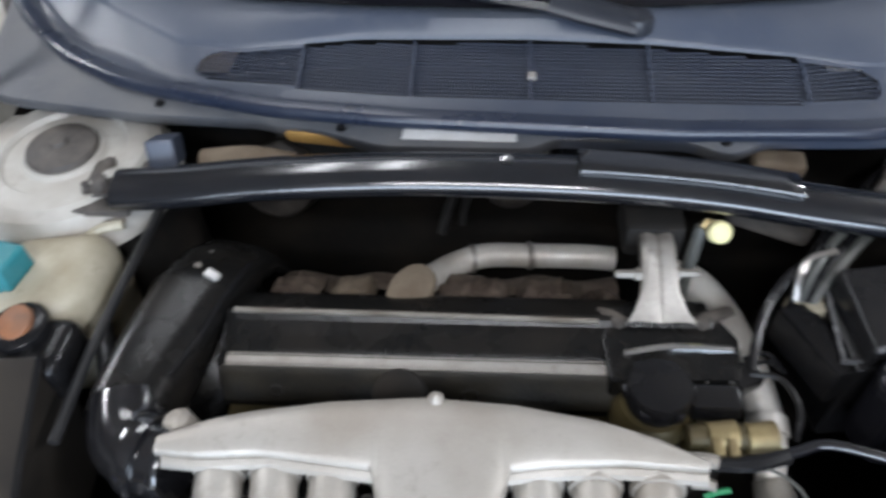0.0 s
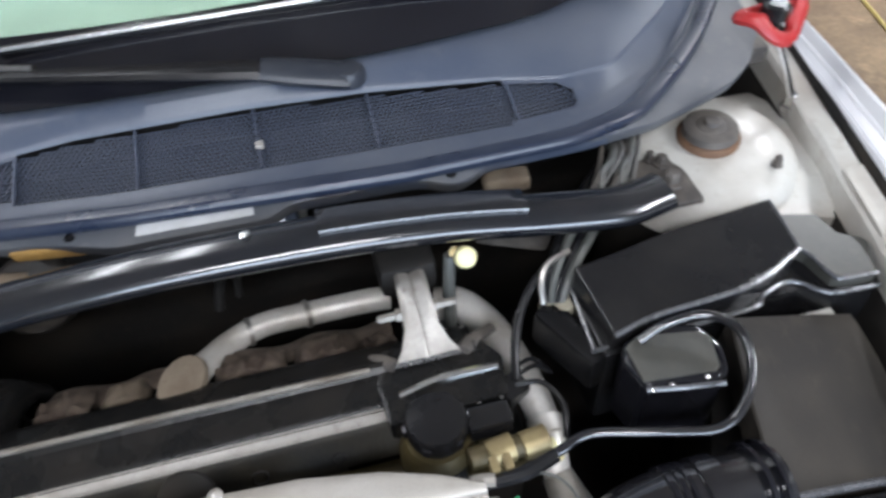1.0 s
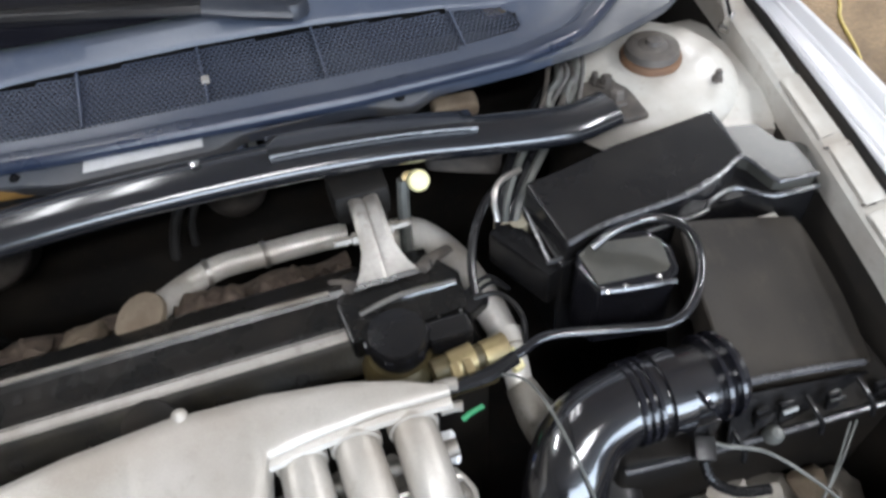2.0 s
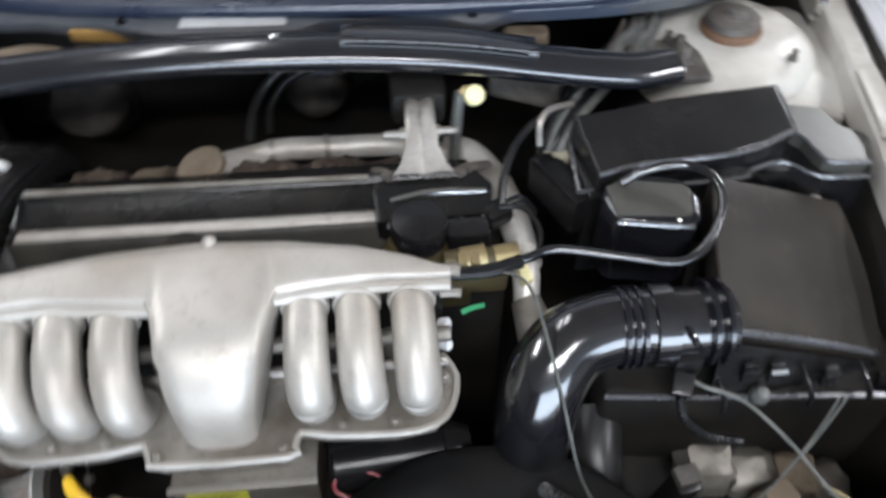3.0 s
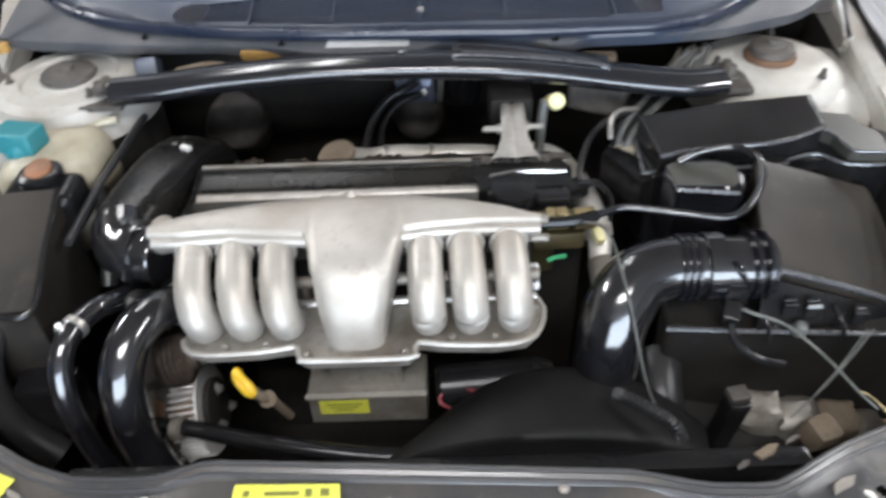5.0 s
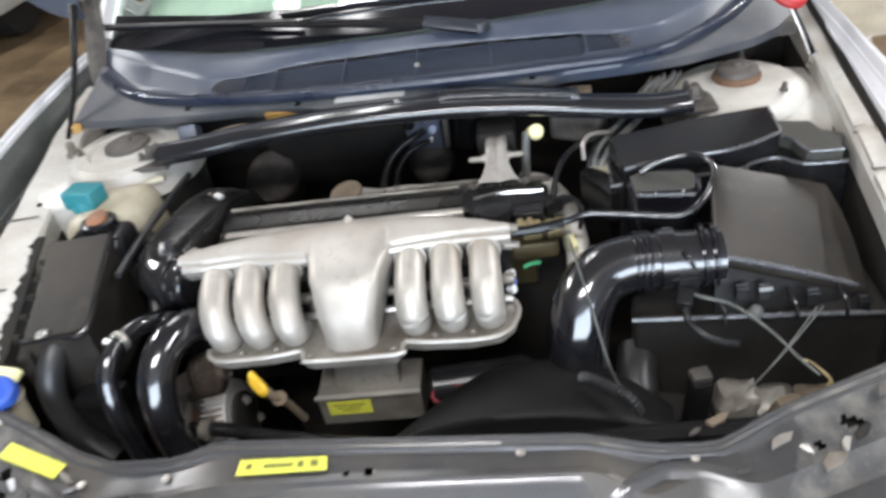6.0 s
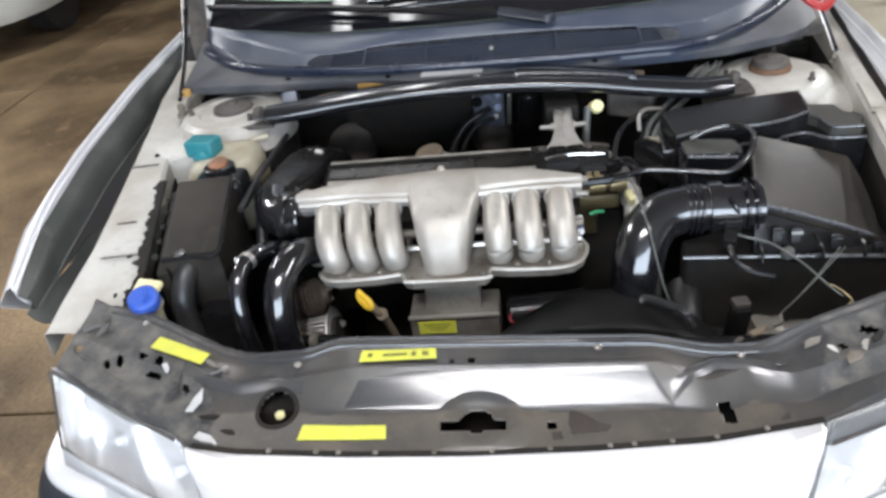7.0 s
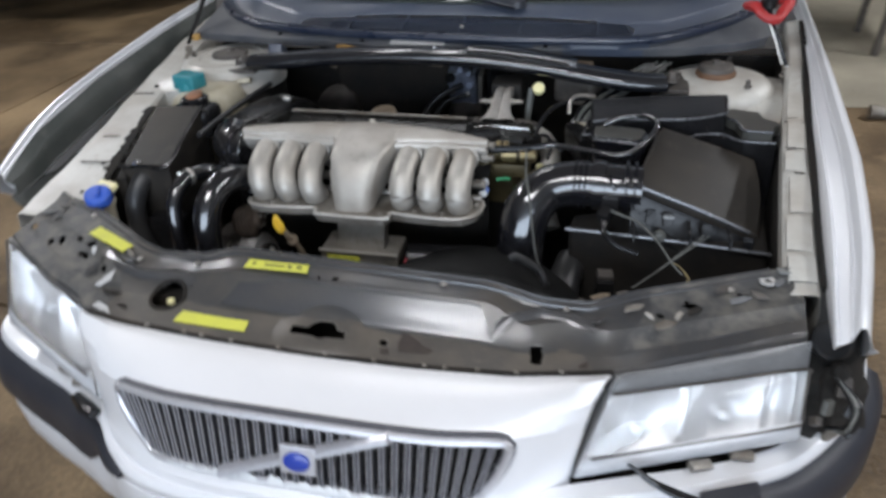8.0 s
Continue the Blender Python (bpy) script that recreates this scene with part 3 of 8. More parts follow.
# brown smears on the lower edge
for rim in (((0.112, -0.066), (0.124, -0.069), (0.138, -0.077), (0.150, -0.086), (0.168, -0.092), (0.160, -0.099), (0.136, -0.100), (0.113, -0.101), (0.109, -0.085)), ((0.084, -0.099), (0.098, -0.098), (0.100, -0.108), (0.086, -0.109))):
    bm = N()
    prism(bm, rim[::-1], lambda p, q: on_panel(p, q) - 0.001, lambda p, q: on_panel(p, q) + 0.0014, 0.0, 1)
    part("dirt_smear", bm, SMEAR, fp, "dark brown smear of dirt")
bm = N()
lathe(bm, [(0.003, 0), (0.008, 0.003), (0.008, 0.008), (0.004, 0.011)], (-0.320, -0.050, 0.706), 6)
part("horn_bolt", bm, CREAM, fp, "yellowish bolt inside the round hole")


# radiator block and undertray that close the bay
def bay():
    for side in (-1, 1):
        bm = N()
        loft(bm, [[f(side * x) + V(0, o, -0.032) for x in np.linspace(0.45, 0.69, 12)] for f, o in ((BACK, -0.012), (STEP, 0.0), (FRONT, 0.014))])
        part("panel_backing", bm, BAY, fp, "dark sheet behind the slots", 40, 0.003)
    bm = N()
    box(bm, (0, 0.52, 0.29), (1.42, 1.0, 0.02), 0.0)
    part("undertray", bm, BAY, car)
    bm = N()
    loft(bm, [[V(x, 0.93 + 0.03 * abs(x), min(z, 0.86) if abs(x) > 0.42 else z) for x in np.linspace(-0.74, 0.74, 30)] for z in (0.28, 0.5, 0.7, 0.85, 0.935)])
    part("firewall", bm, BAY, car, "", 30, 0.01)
    bm = N()
    box(bm, (0, -0.02, 0.5), (0.96, 0.04, 0.42), 0.01)
    part("radiator", bm, BAY, car)
    bm = N()
    box(bm, (0, -0.10, 0.45), (0.84, 0.05, 0.35), 0.01)
    part("crossmember", bm, BAY, car)


bay()

# inner wing rails and wings
RAIL_R = [(0.075, 0.678, 0.728, 0.762), (0.09, 0.679, 0.730, 0.765), (0.17, 0.682, 0.732, 0.785), (0.28, 0.688, 0.734, 0.822), (0.35, 0.692, 0.735, 0.842),
          (0.5, 0.705, 0.745, 0.868), (0.65, 0.722, 0.757, 0.885), (0.79, 0.738, 0.772, 0.90), (1.0, 0.75, 0.79, 0.925)]
RAIL_L = [(0.13, 0.672, 0.79, 0.748), (0.18, 0.656, 0.79, 0.757), (0.25, 0.652, 0.782, 0.778), (0.33, 0.662, 0.772, 0.80), (0.45, 0.680, 0.772, 0.83), (0.57, 0.698, 0.778, 0.855),
          (0.7, 0.712, 0.79, 0.875), (0.85, 0.735, 0.81, 0.895), (1.05, 0.75, 0.82, 0.92)]


def rail(data, s):
    ys = [d[0] for d in data]
    line = np.linspace(ys[0], ys[-1], 60)
    g = lambda y, k: lerp_table(y, ys, [d[k] for d in data])
    rows, low = [], []
    for y in line:
        a, b, z = g(y, 1), g(y, 2), g(y, 3)
        bead = 0.0015 * math.sin(y * 40)
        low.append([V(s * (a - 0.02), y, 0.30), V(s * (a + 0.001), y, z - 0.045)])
        rows.append([V(s * a, y, z - 0.05), V(s * a, y, z - 0.006), V(s * (a + 0.006), y, z + bead), V(s * (b - 0.006), y, z + bead + 0.004),
                     V(s * b, y, z - 0.002), V(s * (b + 0.004), y, z - 0.03), V(s * (b + 0.004), y, 0.45 if s > 0 else z - 0.05)])
    bm = N()
    loft(bm, rows)
    r = part("inner_wing_rail", bm, WHITE, car, "pale painted inner wing with seam sealer and dirt", 30, 0.002)
    # the apron is near-black below the pale rail
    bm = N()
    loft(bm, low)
    part("inner_apron", bm, BAY, r, "near-black inner apron", 30, 0.002)
    return r, g


rail_r, gr = rail(RAIL_R, 1)
rail_l, gl = rail(RAIL_L, -1)
for s, g, r, ys in ((1, gr, rail_r, (0.12, 0.2, 0.27, 0.34, 0.41, 0.5, 0.6)), (-1, gl, rail_l, (0.30, 0.385, 0.56))):
    for y in ys:
        bm = N()
        w = g(y, 2) - g(y, 1)
        f = 0.55 + 0.35 * math.sin(y * 91)
        box(bm, (s * (g(y, 1) + w * (0.5 + 0.2 * math.sin(y * 57))), y + 0.004 * math.sin(y * 33), g(y, 3) + 0.004), (w * f, 0.004, 0.002), 0.0008, pose(0, 0, 0, 0, 0, 8 * math.sin(y * 71)))
        part("seam_strip", bm, GUNK, r)
for ya, yb, wa, wb in ((0.10, 0.155, 0.1, 0.95), (0.165, 0.235, 0.08, 0.9), (0.245, 0.33, 0.2, 0.97), (0.342, 0.40, 0.05, 0.85), (0.412, 0.50, 0.15, 0.95), (0.515, 0.62, 0.1, 0.9)):
    rows = []
    for y in np.linspace(ya, yb, 6):
        a, b, z = gr(y, 1), gr(y, 2), gr(y, 3)
        rows.append([V(a + (b - a) * u, y, z + 0.0035 + h) for u, h in ((wa, -0.004), (wa + 0.03, 0.002), ((wa + wb) / 2, 0.003), (wb - 0.03, 0.002), (wb, -0.004))])
    bm = N()
    loft(bm, rows)
    part("rail_pad", bm, WHITE, rail_r, "", 40, 0.003)
for y in (0.21, 0.30, 0.60):
    bolt("stud", (-gl(y, 1) - 0.03, y, gl(y, 3)), 0.004, 0.004, BAY, rail_l)
# torn black seal along the left rail and short brackets
bm = N()
rows = []
for y in np.linspace(0.17, 0.50, 60):
    e = 0.016 * noise.noise((y * 55, 0.3, 2.0)) + 0.010 * noise.noise((y * 150, 1.3, 5.0))
    rows.append([V(-gl(y, 1) - w, y, gl(y, 3) + 0.006 - 0.05 * max(0, -w) - 0.25 * max(0, -w - 0.02)) for w in (0.006 + e, 0.001, -0.005, -0.010, -0.015)])
loft(bm, rows)
part("torn_seal", bm, BAY, rail_l, "torn black rubber seal", 40, 0.003)


def wing(side, ridge, inner):
    """A front wing: ridge rows (y, x, z) and the inner flange's x."""
    ys = [q[0] for q in ridge]
    rows = []
    for y in np.linspace(ys[0], ys[-1], 48):
        x = lerp_table(y, ys, [q[1] for q in ridge])
        z = lerp_table(y, ys, [q[2] for q in ridge])
        i = lerp_table(y, [q[0] for q in inner], [q[1] for q in inner])
        w = x - i
        cut = 0.62 + 0.08 * math.sin(min(1, max(0, (y - 0.05) / 0.7)) * math.pi)
        deep = min(1.0, (y - ys[0]) / 0.12 + 0.15)
        cut = max(cut, z - 0.03 - 0.055 * deep - 0.8 * max(0, y - ys[0]))
        side_z = [max(cut + 0.002 * k, h) for k, h in ((2, z - 0.07), (1, z - 0.16))]
        k = 0.5 if side > 0 else 1.0
        rows.append([V(side * q, y, h) for q, h in (
            (i, z - 0.036 - 0.039 * deep), (i + 0.001, z - 0.034 - 0.011 * deep), (i + w * 0.12, z - 0.036), (i + w * 0.55, z - 0.026), (i + w * 0.62, z - 0.022), (i + w * 0.66, z - 0.012),
            (x - w * 0.2, z - 0.002), (x - w * 0.05, z), (x + 0.010 * k, z - 0.005), (x + 0.022 * k, z - 0.02), (x + 0.034 * k, side_z[0]), (x + 0.044 * k, side_z[1]), (x + 0.048 * k, cut))])
    bm = N()
    loft(bm, rows)
    w = part("front_wing", bm, SILVER, car, "", 40, 0.003)
    return w, rows


wing_r, right_rows = wing(1, [(-0.03, 0.764, 0.79), (0.1, 0.783, 0.842), (0.2, 0.788, 0.873), (0.31, 0.792, 0.9), (0.61, 0.794, 0.932), (0.98, 0.797, 0.955), (1.4, 0.80, 0.985), (2.2, 0.78, 1.0)],
              [(-0.03, 0.732), (0.09, 0.738), (0.28, 0.742), (0.5, 0.752), (0.79, 0.777), (1.0, 0.785), (1.4, 0.77), (2.2, 0.74)])
wing_l, left_rows = wing(-1, [(0.19, 0.864, 0.812), (0.31, 0.874, 0.862), (0.57, 0.886, 0.903), (0.87, 0.888, 0.933), (1.1, 0.878, 0.952), (1.35, 0.862, 0.97), (2.2, 0.80, 1.0)],
              [(0.19, 0.84), (0.31, 0.848), (0.57, 0.858), (0.87, 0.858), (1.1, 0.85), (1.35, 0.835), (2.2, 0.76)])
for y in (0.14, 0.24, 0.36, 0.47, 0.6):
    bolt("bolt", (lerp_table(y, [-0.03, 0.98], [0.745, 0.79]), y, lerp_table(y, [-0.03, 0.1, 0.31, 0.61], [0.752, 0.804, 0.864, 0.896])), 0.004, 0.004, CHROME, wing_r)
# black tube for shade between right wing and rail, and the wing's folded ridges
bm = N()
tube(bm, [((gr(y, 2) + lerp_table(y, [-0.03, 0.09, 0.28, 0.5, 0.79, 1.0], [0.732, 0.738, 0.742, 0.752, 0.777, 0.785])) / 2 + 0.001, y, gr(y, 3) + 0.004) for y in np.linspace(0.09, 0.99, 14)], 0.0065, 8, 3)
part("wing_gap_shade", bm, BAY, rail_r, "black strip for the shaded gap between wing and rail")
for k, o in ((2, 0.003), (4, 0.002)):
    bm = N()
    tube(bm, [r[k] + V(0, 0, o) for r in right_rows[::4]], 0.003, 6, 3)
    part("folded_ridge", bm, SILVER, wing_r)
# the loosened left wing shows its grey inner side and bright folded ridges
bm = N()
loft(bm, [[r[0] + V(0.010, 0, -0.012), r[0] + V(0.006, 0, -0.01), r[0] + V(0.004, 0, 0.02), r[1] + V(0.003, 0, 0.006), r[2] + V(0, 0, 0.004), r[3] + V(0, 0, 0.004), r[4] + V(0, 0, 0.004)] for r in left_rows])
inner = part("wing_inner_side", bm, PRIMER, wing_l, "grey-green unpainted inner side", 40, 0.002)
for k, o in ((5, 0.002), (6, 0.004)):
    bm = N()
    tube(bm, [r[k] + V(0, 0, o) for r in left_rows[::4]], 0.0035, 6, 3)
    part("folded_ridge", bm, SILVER, inner)
# grey liner hanging inside the loosened left wing, its colour darkened for shade
bm = N()
loft(bm, [[V(-(0.79 + 0.062 * u), y, lerp_table(y, [0.18, 0.30, 0.6, 1.05], [0.765, 0.775, 0.81, 0.87]) - (0.02 + 0.03 * min(1.0, (y - 0.18) / 0.3)) * (1 - u) - (0.015 + 0.085 * min(1.0, (y - 0.18) / 0.4)) * math.sin(math.pi * u * 0.85) - 0.02 * (1 - u) + 0.006 * math.sin(y * 37 + u * 5)) for u in np.linspace(0, 1, 6)] for y in np.linspace(0.185, 1.05, 26)])
part("wing_liner", bm, SHADED_LINER, car, "dusty grey liner inside the loosened wing, darkened for shade", 40, 0.004)


# strut towers
def tower(s, cx, cy, h):
    """A strut tower whose flat top stands at the height h."""
    bm = N()
    lathe(bm, [(0.0, h), (0.05, h), (0.062, h - 0.001), (0.080, h - 0.003), (0.095, h - 0.006), (0.108, h - 0.011), (0.120, h - 0.020)] + [(0.128, h - 0.038), (0.133, h - 0.065), (0.12, h - 0.07)] if s > 0 else [(0.0, h), (0.05, h), (0.054, h - 0.005), (0.075, h - 0.005), (0.08, h + 0.001), (0.106, h), (0.120, h - 0.009), (0.128, h - 0.03), (0.133, h - 0.065), (0.12, h - 0.07)], (cx, cy, 0), 48)
    t = part("strut_tower", bm, WHITE, car, "pale painted strut tower", 30)
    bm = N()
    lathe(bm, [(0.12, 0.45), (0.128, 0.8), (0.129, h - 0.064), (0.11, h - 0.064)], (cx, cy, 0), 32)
    part("tower_base", bm, BAY, t, "near-black lower tower")
    # shoulder that runs from the tower out to the rail
    rows = []
    for u in np.linspace(0, 1, 8):
        w = 0.125 + 0.02 * u
        rows.append([V(s * (abs(cx) + 0.03 + 0.135 * u), cy + w * q, h - 0.012 - 0.022 * u - 0.03 * abs(q) ** 4 - (0.07 if abs(q) > 0.99 else 0)) for q in (-1, -0.98, -0.9, -0.6, -0.2, 0.2, 0.6, 0.9, 0.98, 1)])
    bm = N()
    loft(bm, rows)
    part("tower_shoulder", bm, WHITE, t, "", 40, 0.002)
    if s > 0:
        bm = N()
        lathe(bm, [(0.0, 0.0), (0.0415, 0.0), (0.0425, 0.005), (0.040, 0.011), (0.0, 0.012)], (cx, cy, h), 32)
        part("bearing_ring", bm, RUSTY, t, "rusty bearing ring")
        bm = N()
        lathe(bm, [(0.0, 0.0), (0.036, 0.002), (0.038, 0.006), (0.036, 0.015), (0.027, 0.018), (0.020, 0.017), (0.018, 0.019), (0.011, 0.020), (0.009, 0.025), (0.0, 0.025)], (cx, cy, h + 0.006), 32)
        part("strut_mount", bm, GUNK, t, "dark grey-brown rubber strut mount")
    else:
        bm = N()
        lathe(bm, [(0.0, 0.0), (0.044, 0.0), (0.046, 0.005), (0.043, 0.011), (0.03, 0.012), (0.022, 0.015), (0.012, 0.015), (0.010, 0.021), (0.0, 0.021)], (cx, cy, h - 0.003), 32)
        part("strut_mount", bm, GUNK, t, "dusty grey strut mount")
    for a in (70, 190, 310):
        a = radians(a)
        bolt("stud", (cx + 0.094 * math.cos(a), cy + 0.094 * math.sin(a), h - 0.002), 0.005, 0.016, GUNK, t)
    return t


tower(1, 0.590, 0.726, 0.884)
tower(-1, -0.580, 0.718, 0.906)

# ---- cowl, wipers, windscreen ----
LIP = table((-0.72, 0.80, 0.94), (-0.655, 0.775, 0.943), (-0.475, 0.742, 0.945), (-0.32, 0.731, 0.945), (-0.297, 0.721, 0.945), (-0.255, 0.716, 0.945), (-0.195, 0.697, 0.945),
            (-0.168, 0.686, 0.945), (0.01, 0.682, 0.945), (0.032, 0.70, 0.945), (0.19, 0.695, 0.945), (0.222, 0.676, 0.945), (0.245, 0.68, 0.945), (0.275, 0.70, 0.945), (0.40, 0.702, 0.945),
            (0.5, 0.714, 0.944), (0.56, 0.736, 0.943), (0.63, 0.762, 0.942), (0.68, 0.80, 0.941), (0.72, 0.86, 0.94))
RIDGE = table((-0.72, 1.0, 0.99), (-0.675, 0.935, 0.972), (-0.59, 0.852, 0.967), (-0.51, 0.805, 0.966), (-0.443, 0.781, 0.965), (-0.297, 0.745, 0.965), (-0.15, 0.727, 0.965), (0.0, 0.717, 0.965),
              (0.172, 0.706, 0.965), (0.376, 0.708, 0.965), (0.465, 0.728, 0.966), (0.545, 0.795, 0.967), (0.61, 0.86, 0.97), (0.72, 1.0, 0.99))
VENT_F = table((-0.72, 1.01, 0.985), (-0.62, 0.90, 0.965), (-0.44, 0.805, 0.958), (-0.413, 0.790, 0.957), (-0.15, 0.762, 0.957), (0.15, 0.750, 0.957), (0.33, 0.745, 0.957), (0.415, 0.752, 0.957), (0.55, 0.82, 0.960), (0.72, 1.01, 0.985))
VENT_B = table((-0.72, 1.03, 1.0), (-0.55, 0.91, 0.985), (-0.44, 0.845, 0.975), (-0.368, 0.838, 0.972), (-0.21, 0.856, 0.974), (0.0, 0.854, 0.974), (0.15, 0.843, 0.974), (0.33, 0.816, 0.973), (0.40, 0.797, 0.972), (0.47, 0.80, 0.974),
               (0.57, 0.88, 0.982), (0.72, 1.03, 1.0))
GLASSLINE = table((-0.74, 1.06, 1.008), (-0.4, 0.925, 1.004), (-0.2, 0.902, 1.004), (0.0, 0.893, 1.004), (0.2, 0.897, 1.004), (0.4, 0.915, 1.004), (0.74, 1.06, 1.008))


def in_vent(x, y):
    if not -0.415 < x < 0.412:
        return False
    end = min(1.0, (x + 0.415) / 0.05, (0.412 - x) / 0.03)
    end = math.sqrt(max(0, 1 - (1 - end) ** 2))
    f, b = VENT_F(x).y + 0.003, VENT_B(x).y - 0.003
    h = (b - f) / 2
    return f + (1 - end) * h * 0.5 < y < b - (1 - end) * h * 1.4


def cowl():
    xs = np.concatenate([np.linspace(-0.72, -0.42, 24), np.linspace(-0.415, 0.415, 168), np.linspace(0.42, 0.72, 24)])
    rows = []
    add = lambda f: rows.append([f(float(x)) for x in xs])
    add(lambda x: LIP(x) + V(0, 0.006, -0.02))
    add(lambda x: LIP(x) + V(0, 0.0, -0.004))
    add(lambda x: LIP(x))
    add(lambda x: LIP(x).lerp(RIDGE(x), 0.55) + V(0, 0, -0.004))
    add(lambda x: LIP(x).lerp(RIDGE(x), 0.8) + V(0, 0, -0.002))
    add(lambda x: RIDGE(x) + V(0, -0.004, -0.001))
    add(lambda x: RIDGE(x))
    add(lambda x: RIDGE(x) + V(0, 0.004, -0.001))
    add(lambda x: RIDGE(x).lerp(VENT_F(x), 0.35) + V(0, 0, -0.008))
    add(lambda x: RIDGE(x).lerp(VENT_F(x), 0.75) + V(0, 0, -0.006))
    for k in range(0, 13):
        add(lambda x, k=k: VENT_F(x).lerp(VENT_B(x), k / 12))
    add(lambda x: VENT_B(x) + V(0, 0.003, 0.004))
    add(lambda x: VENT_B(x).lerp(GLASSLINE(x), 0.1) + V(0, 0, 0.004))
    add(lambda x: VENT_B(x).lerp(GLASSLINE(x), 0.4) + V(0, 0, 0.008))
    add(lambda x: VENT_B(x).lerp(GLASSLINE(x), 0.7) + V(0, 0, 0.002))
    add(lambda x: GLASSLINE(x) + V(0, 0, -0.008))
    bm = N()
    loft(bm, rows)
    bad = [f for f in bm.faces if in_vent(f.calc_center_median().x, f.calc_center_median().y)]
    bmesh.ops.delete(bm, geom=bad, context="FACES")
    ob = part("cowl_panel", bm, COWL, car, "grey-blue plastic cowl with a dusty grey front edge and a mesh vent", 32, 0.002)
    ob.data.materials.append(COWL_LIP)
    for f in ob.data.polygons:
        if f.center.y < RIDGE(f.center.x).y - 0.012 and f.center.z < RIDGE(f.center.x).z:
            f.material_index = 1
    return ob


cw = cowl()


def vent_mesh():
    """A honeycomb grid of hexagonal holes along the vent."""
    bm = N()
    pitch, row = 0.0066, 0.0057
    for j in range(19):
        for i in range(128):
            x = -0.418 + pitch * (i + 0.5 * (j % 2))
            f, b = VENT_F(x), VENT_B(x)
            y = f.y + row * (j + 0.2)
            if not in_vent(x, y) or y > b.y - 0.002:
                continue
            z = f.z + (b.z - f.z) * (y - f.y) / (b.y - f.y) - 0.004
            o, h = [], []
            for k in range(6):
                a = math.tau * (k + 0.5) / 6
                o.append(bm.verts.new((x + 0.0038 * math.cos(a), y + 0.0038 * math.sin(a), z)))
                h.append(bm.verts.new((x + 0.0021 * math.cos(a), y + 0.0021 * math.sin(a), z - 0.0012)))
            for k in range(6):
                bm.faces.new((o[k], o[(k + 1) % 6], h[(k + 1) % 6], h[k]))
    part("vent_mesh", bm, MESH, cw, "perforated honeycomb vent grille", 60)
    # flat black sheet added to stand in for the shade below the mesh
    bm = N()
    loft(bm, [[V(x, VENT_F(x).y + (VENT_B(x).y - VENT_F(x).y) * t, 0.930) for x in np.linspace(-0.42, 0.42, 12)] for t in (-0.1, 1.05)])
    part("vent_shade_sheet", bm, VENT_SHADE, cw, thick=0.002)
    for x in (-0.28, -0.138, 0.008, 0.152, 0.33):
        f, b = VENT_F(x), VENT_B(x)
        bm = N()
        m = (f + b) / 2
        box(bm, (x, m.y, m.z - 0.001), (0.003, (b.y - f.y) * 0.97, 0.005), 0.001, pose(0, 0, 0, math.degrees(math.atan2(b.z - f.z, b.y - f.y)), 0, 0))
        part("vent_rib", bm, MESH, cw)
    bm = N()
    box(bm, (0.010, 0.792, 0.964), (0.010, 0.012, 0.006), 0.002)
    part("vent_clip", bm, ALU, cw, "small pale clip")


vent_mesh()


def cowl_height(x, y):
    pts = sorted(((f(x).y, f(x).z) for f in (LIP, RIDGE, VENT_F, VENT_B, GLASSLINE)))
    return lerp_table(y, [p[0] for p in pts], [p[1] for p in pts])


sticker([(-0.138, 0.712, 0), (-0.008, 0.708, 0), (-0.009, 0.690, 0), (-0.142, 0.693, 0)], LABEL, cw, lambda x, y: lerp_table(y, [0.686, 0.724], [0.9445, 0.958]), "blank white sticker")
for x, y in ((-0.215, 0.712), (0.225, 0.688), (-0.30, 0.735), (-0.45, 0.755), (0.33, 0.87), (0.345, 0.872), (0.315, 0.865)):
    bolt("clip", (x, y, cowl_height(x, y) - 0.002), 0.004, 0.005, BLACK, cw)
# dark rubber seal on the ridge
bm = N()
rows = []
for x in np.linspace(-0.69, 0.66, 70):
    p, q = RIDGE(float(x)), RIDGE(float(x) + 0.002)
    out = V(q.y - p.y, -(q.x - p.x), 0).normalized()
    rows.append([p + out * o + V(0, 0, h) for o, h in ((0.003, 0.001), (0.004, 0.006), (0.008, 0.0078), (0.013, 0.006), (0.018, 0.0072), (0.023, 0.005), (0.025, -0.001), (0.024, -0.008))])
loft(bm, rows)
part("bonnet_seal", bm, SEAL, cw, "dark blue-black ribbed rubber bonnet seal", 50, 0.002)

# windscreen, dash and what closes the cabin
bm = N()
loft(bm, [[GLASSLINE(float(x)) + V(0, 0.80 * t, 0.43 * t) for x in np.linspace(-0.72, 0.72, 25)] for t in np.linspace(0, 1, 8)])
ws = part("windscreen", bm, GLASS, car, "pale green tinted windscreen", 60, 0.005)
ws.visible_shadow = False
bm = N()
loft(bm, [[GLASSLINE(float(x)) + V(0, -0.012 + 0.090 * t, -0.0020 + 0.0491 * t) for x in np.linspace(-0.72, 0.72, 25)] for t in (0, 1)])
part("glass_border", bm, GLOSS, ws, "black printed glass border", 60, 0.001)
bm = N()
loft(bm, [[GLASSLINE(float(x)) + V(0, 0.05 + 0.5 * t, -0.025 + 0.09 * math.sin(t * 2.2)) for x in np.linspace(-0.68, 0.68, 20)] for t in np.linspace(0, 1, 8)])
part("dashboard", bm, DASH, car, "pale cover on the dashboard seen through the glass", 60, 0.01)
bm = N()
rows = []
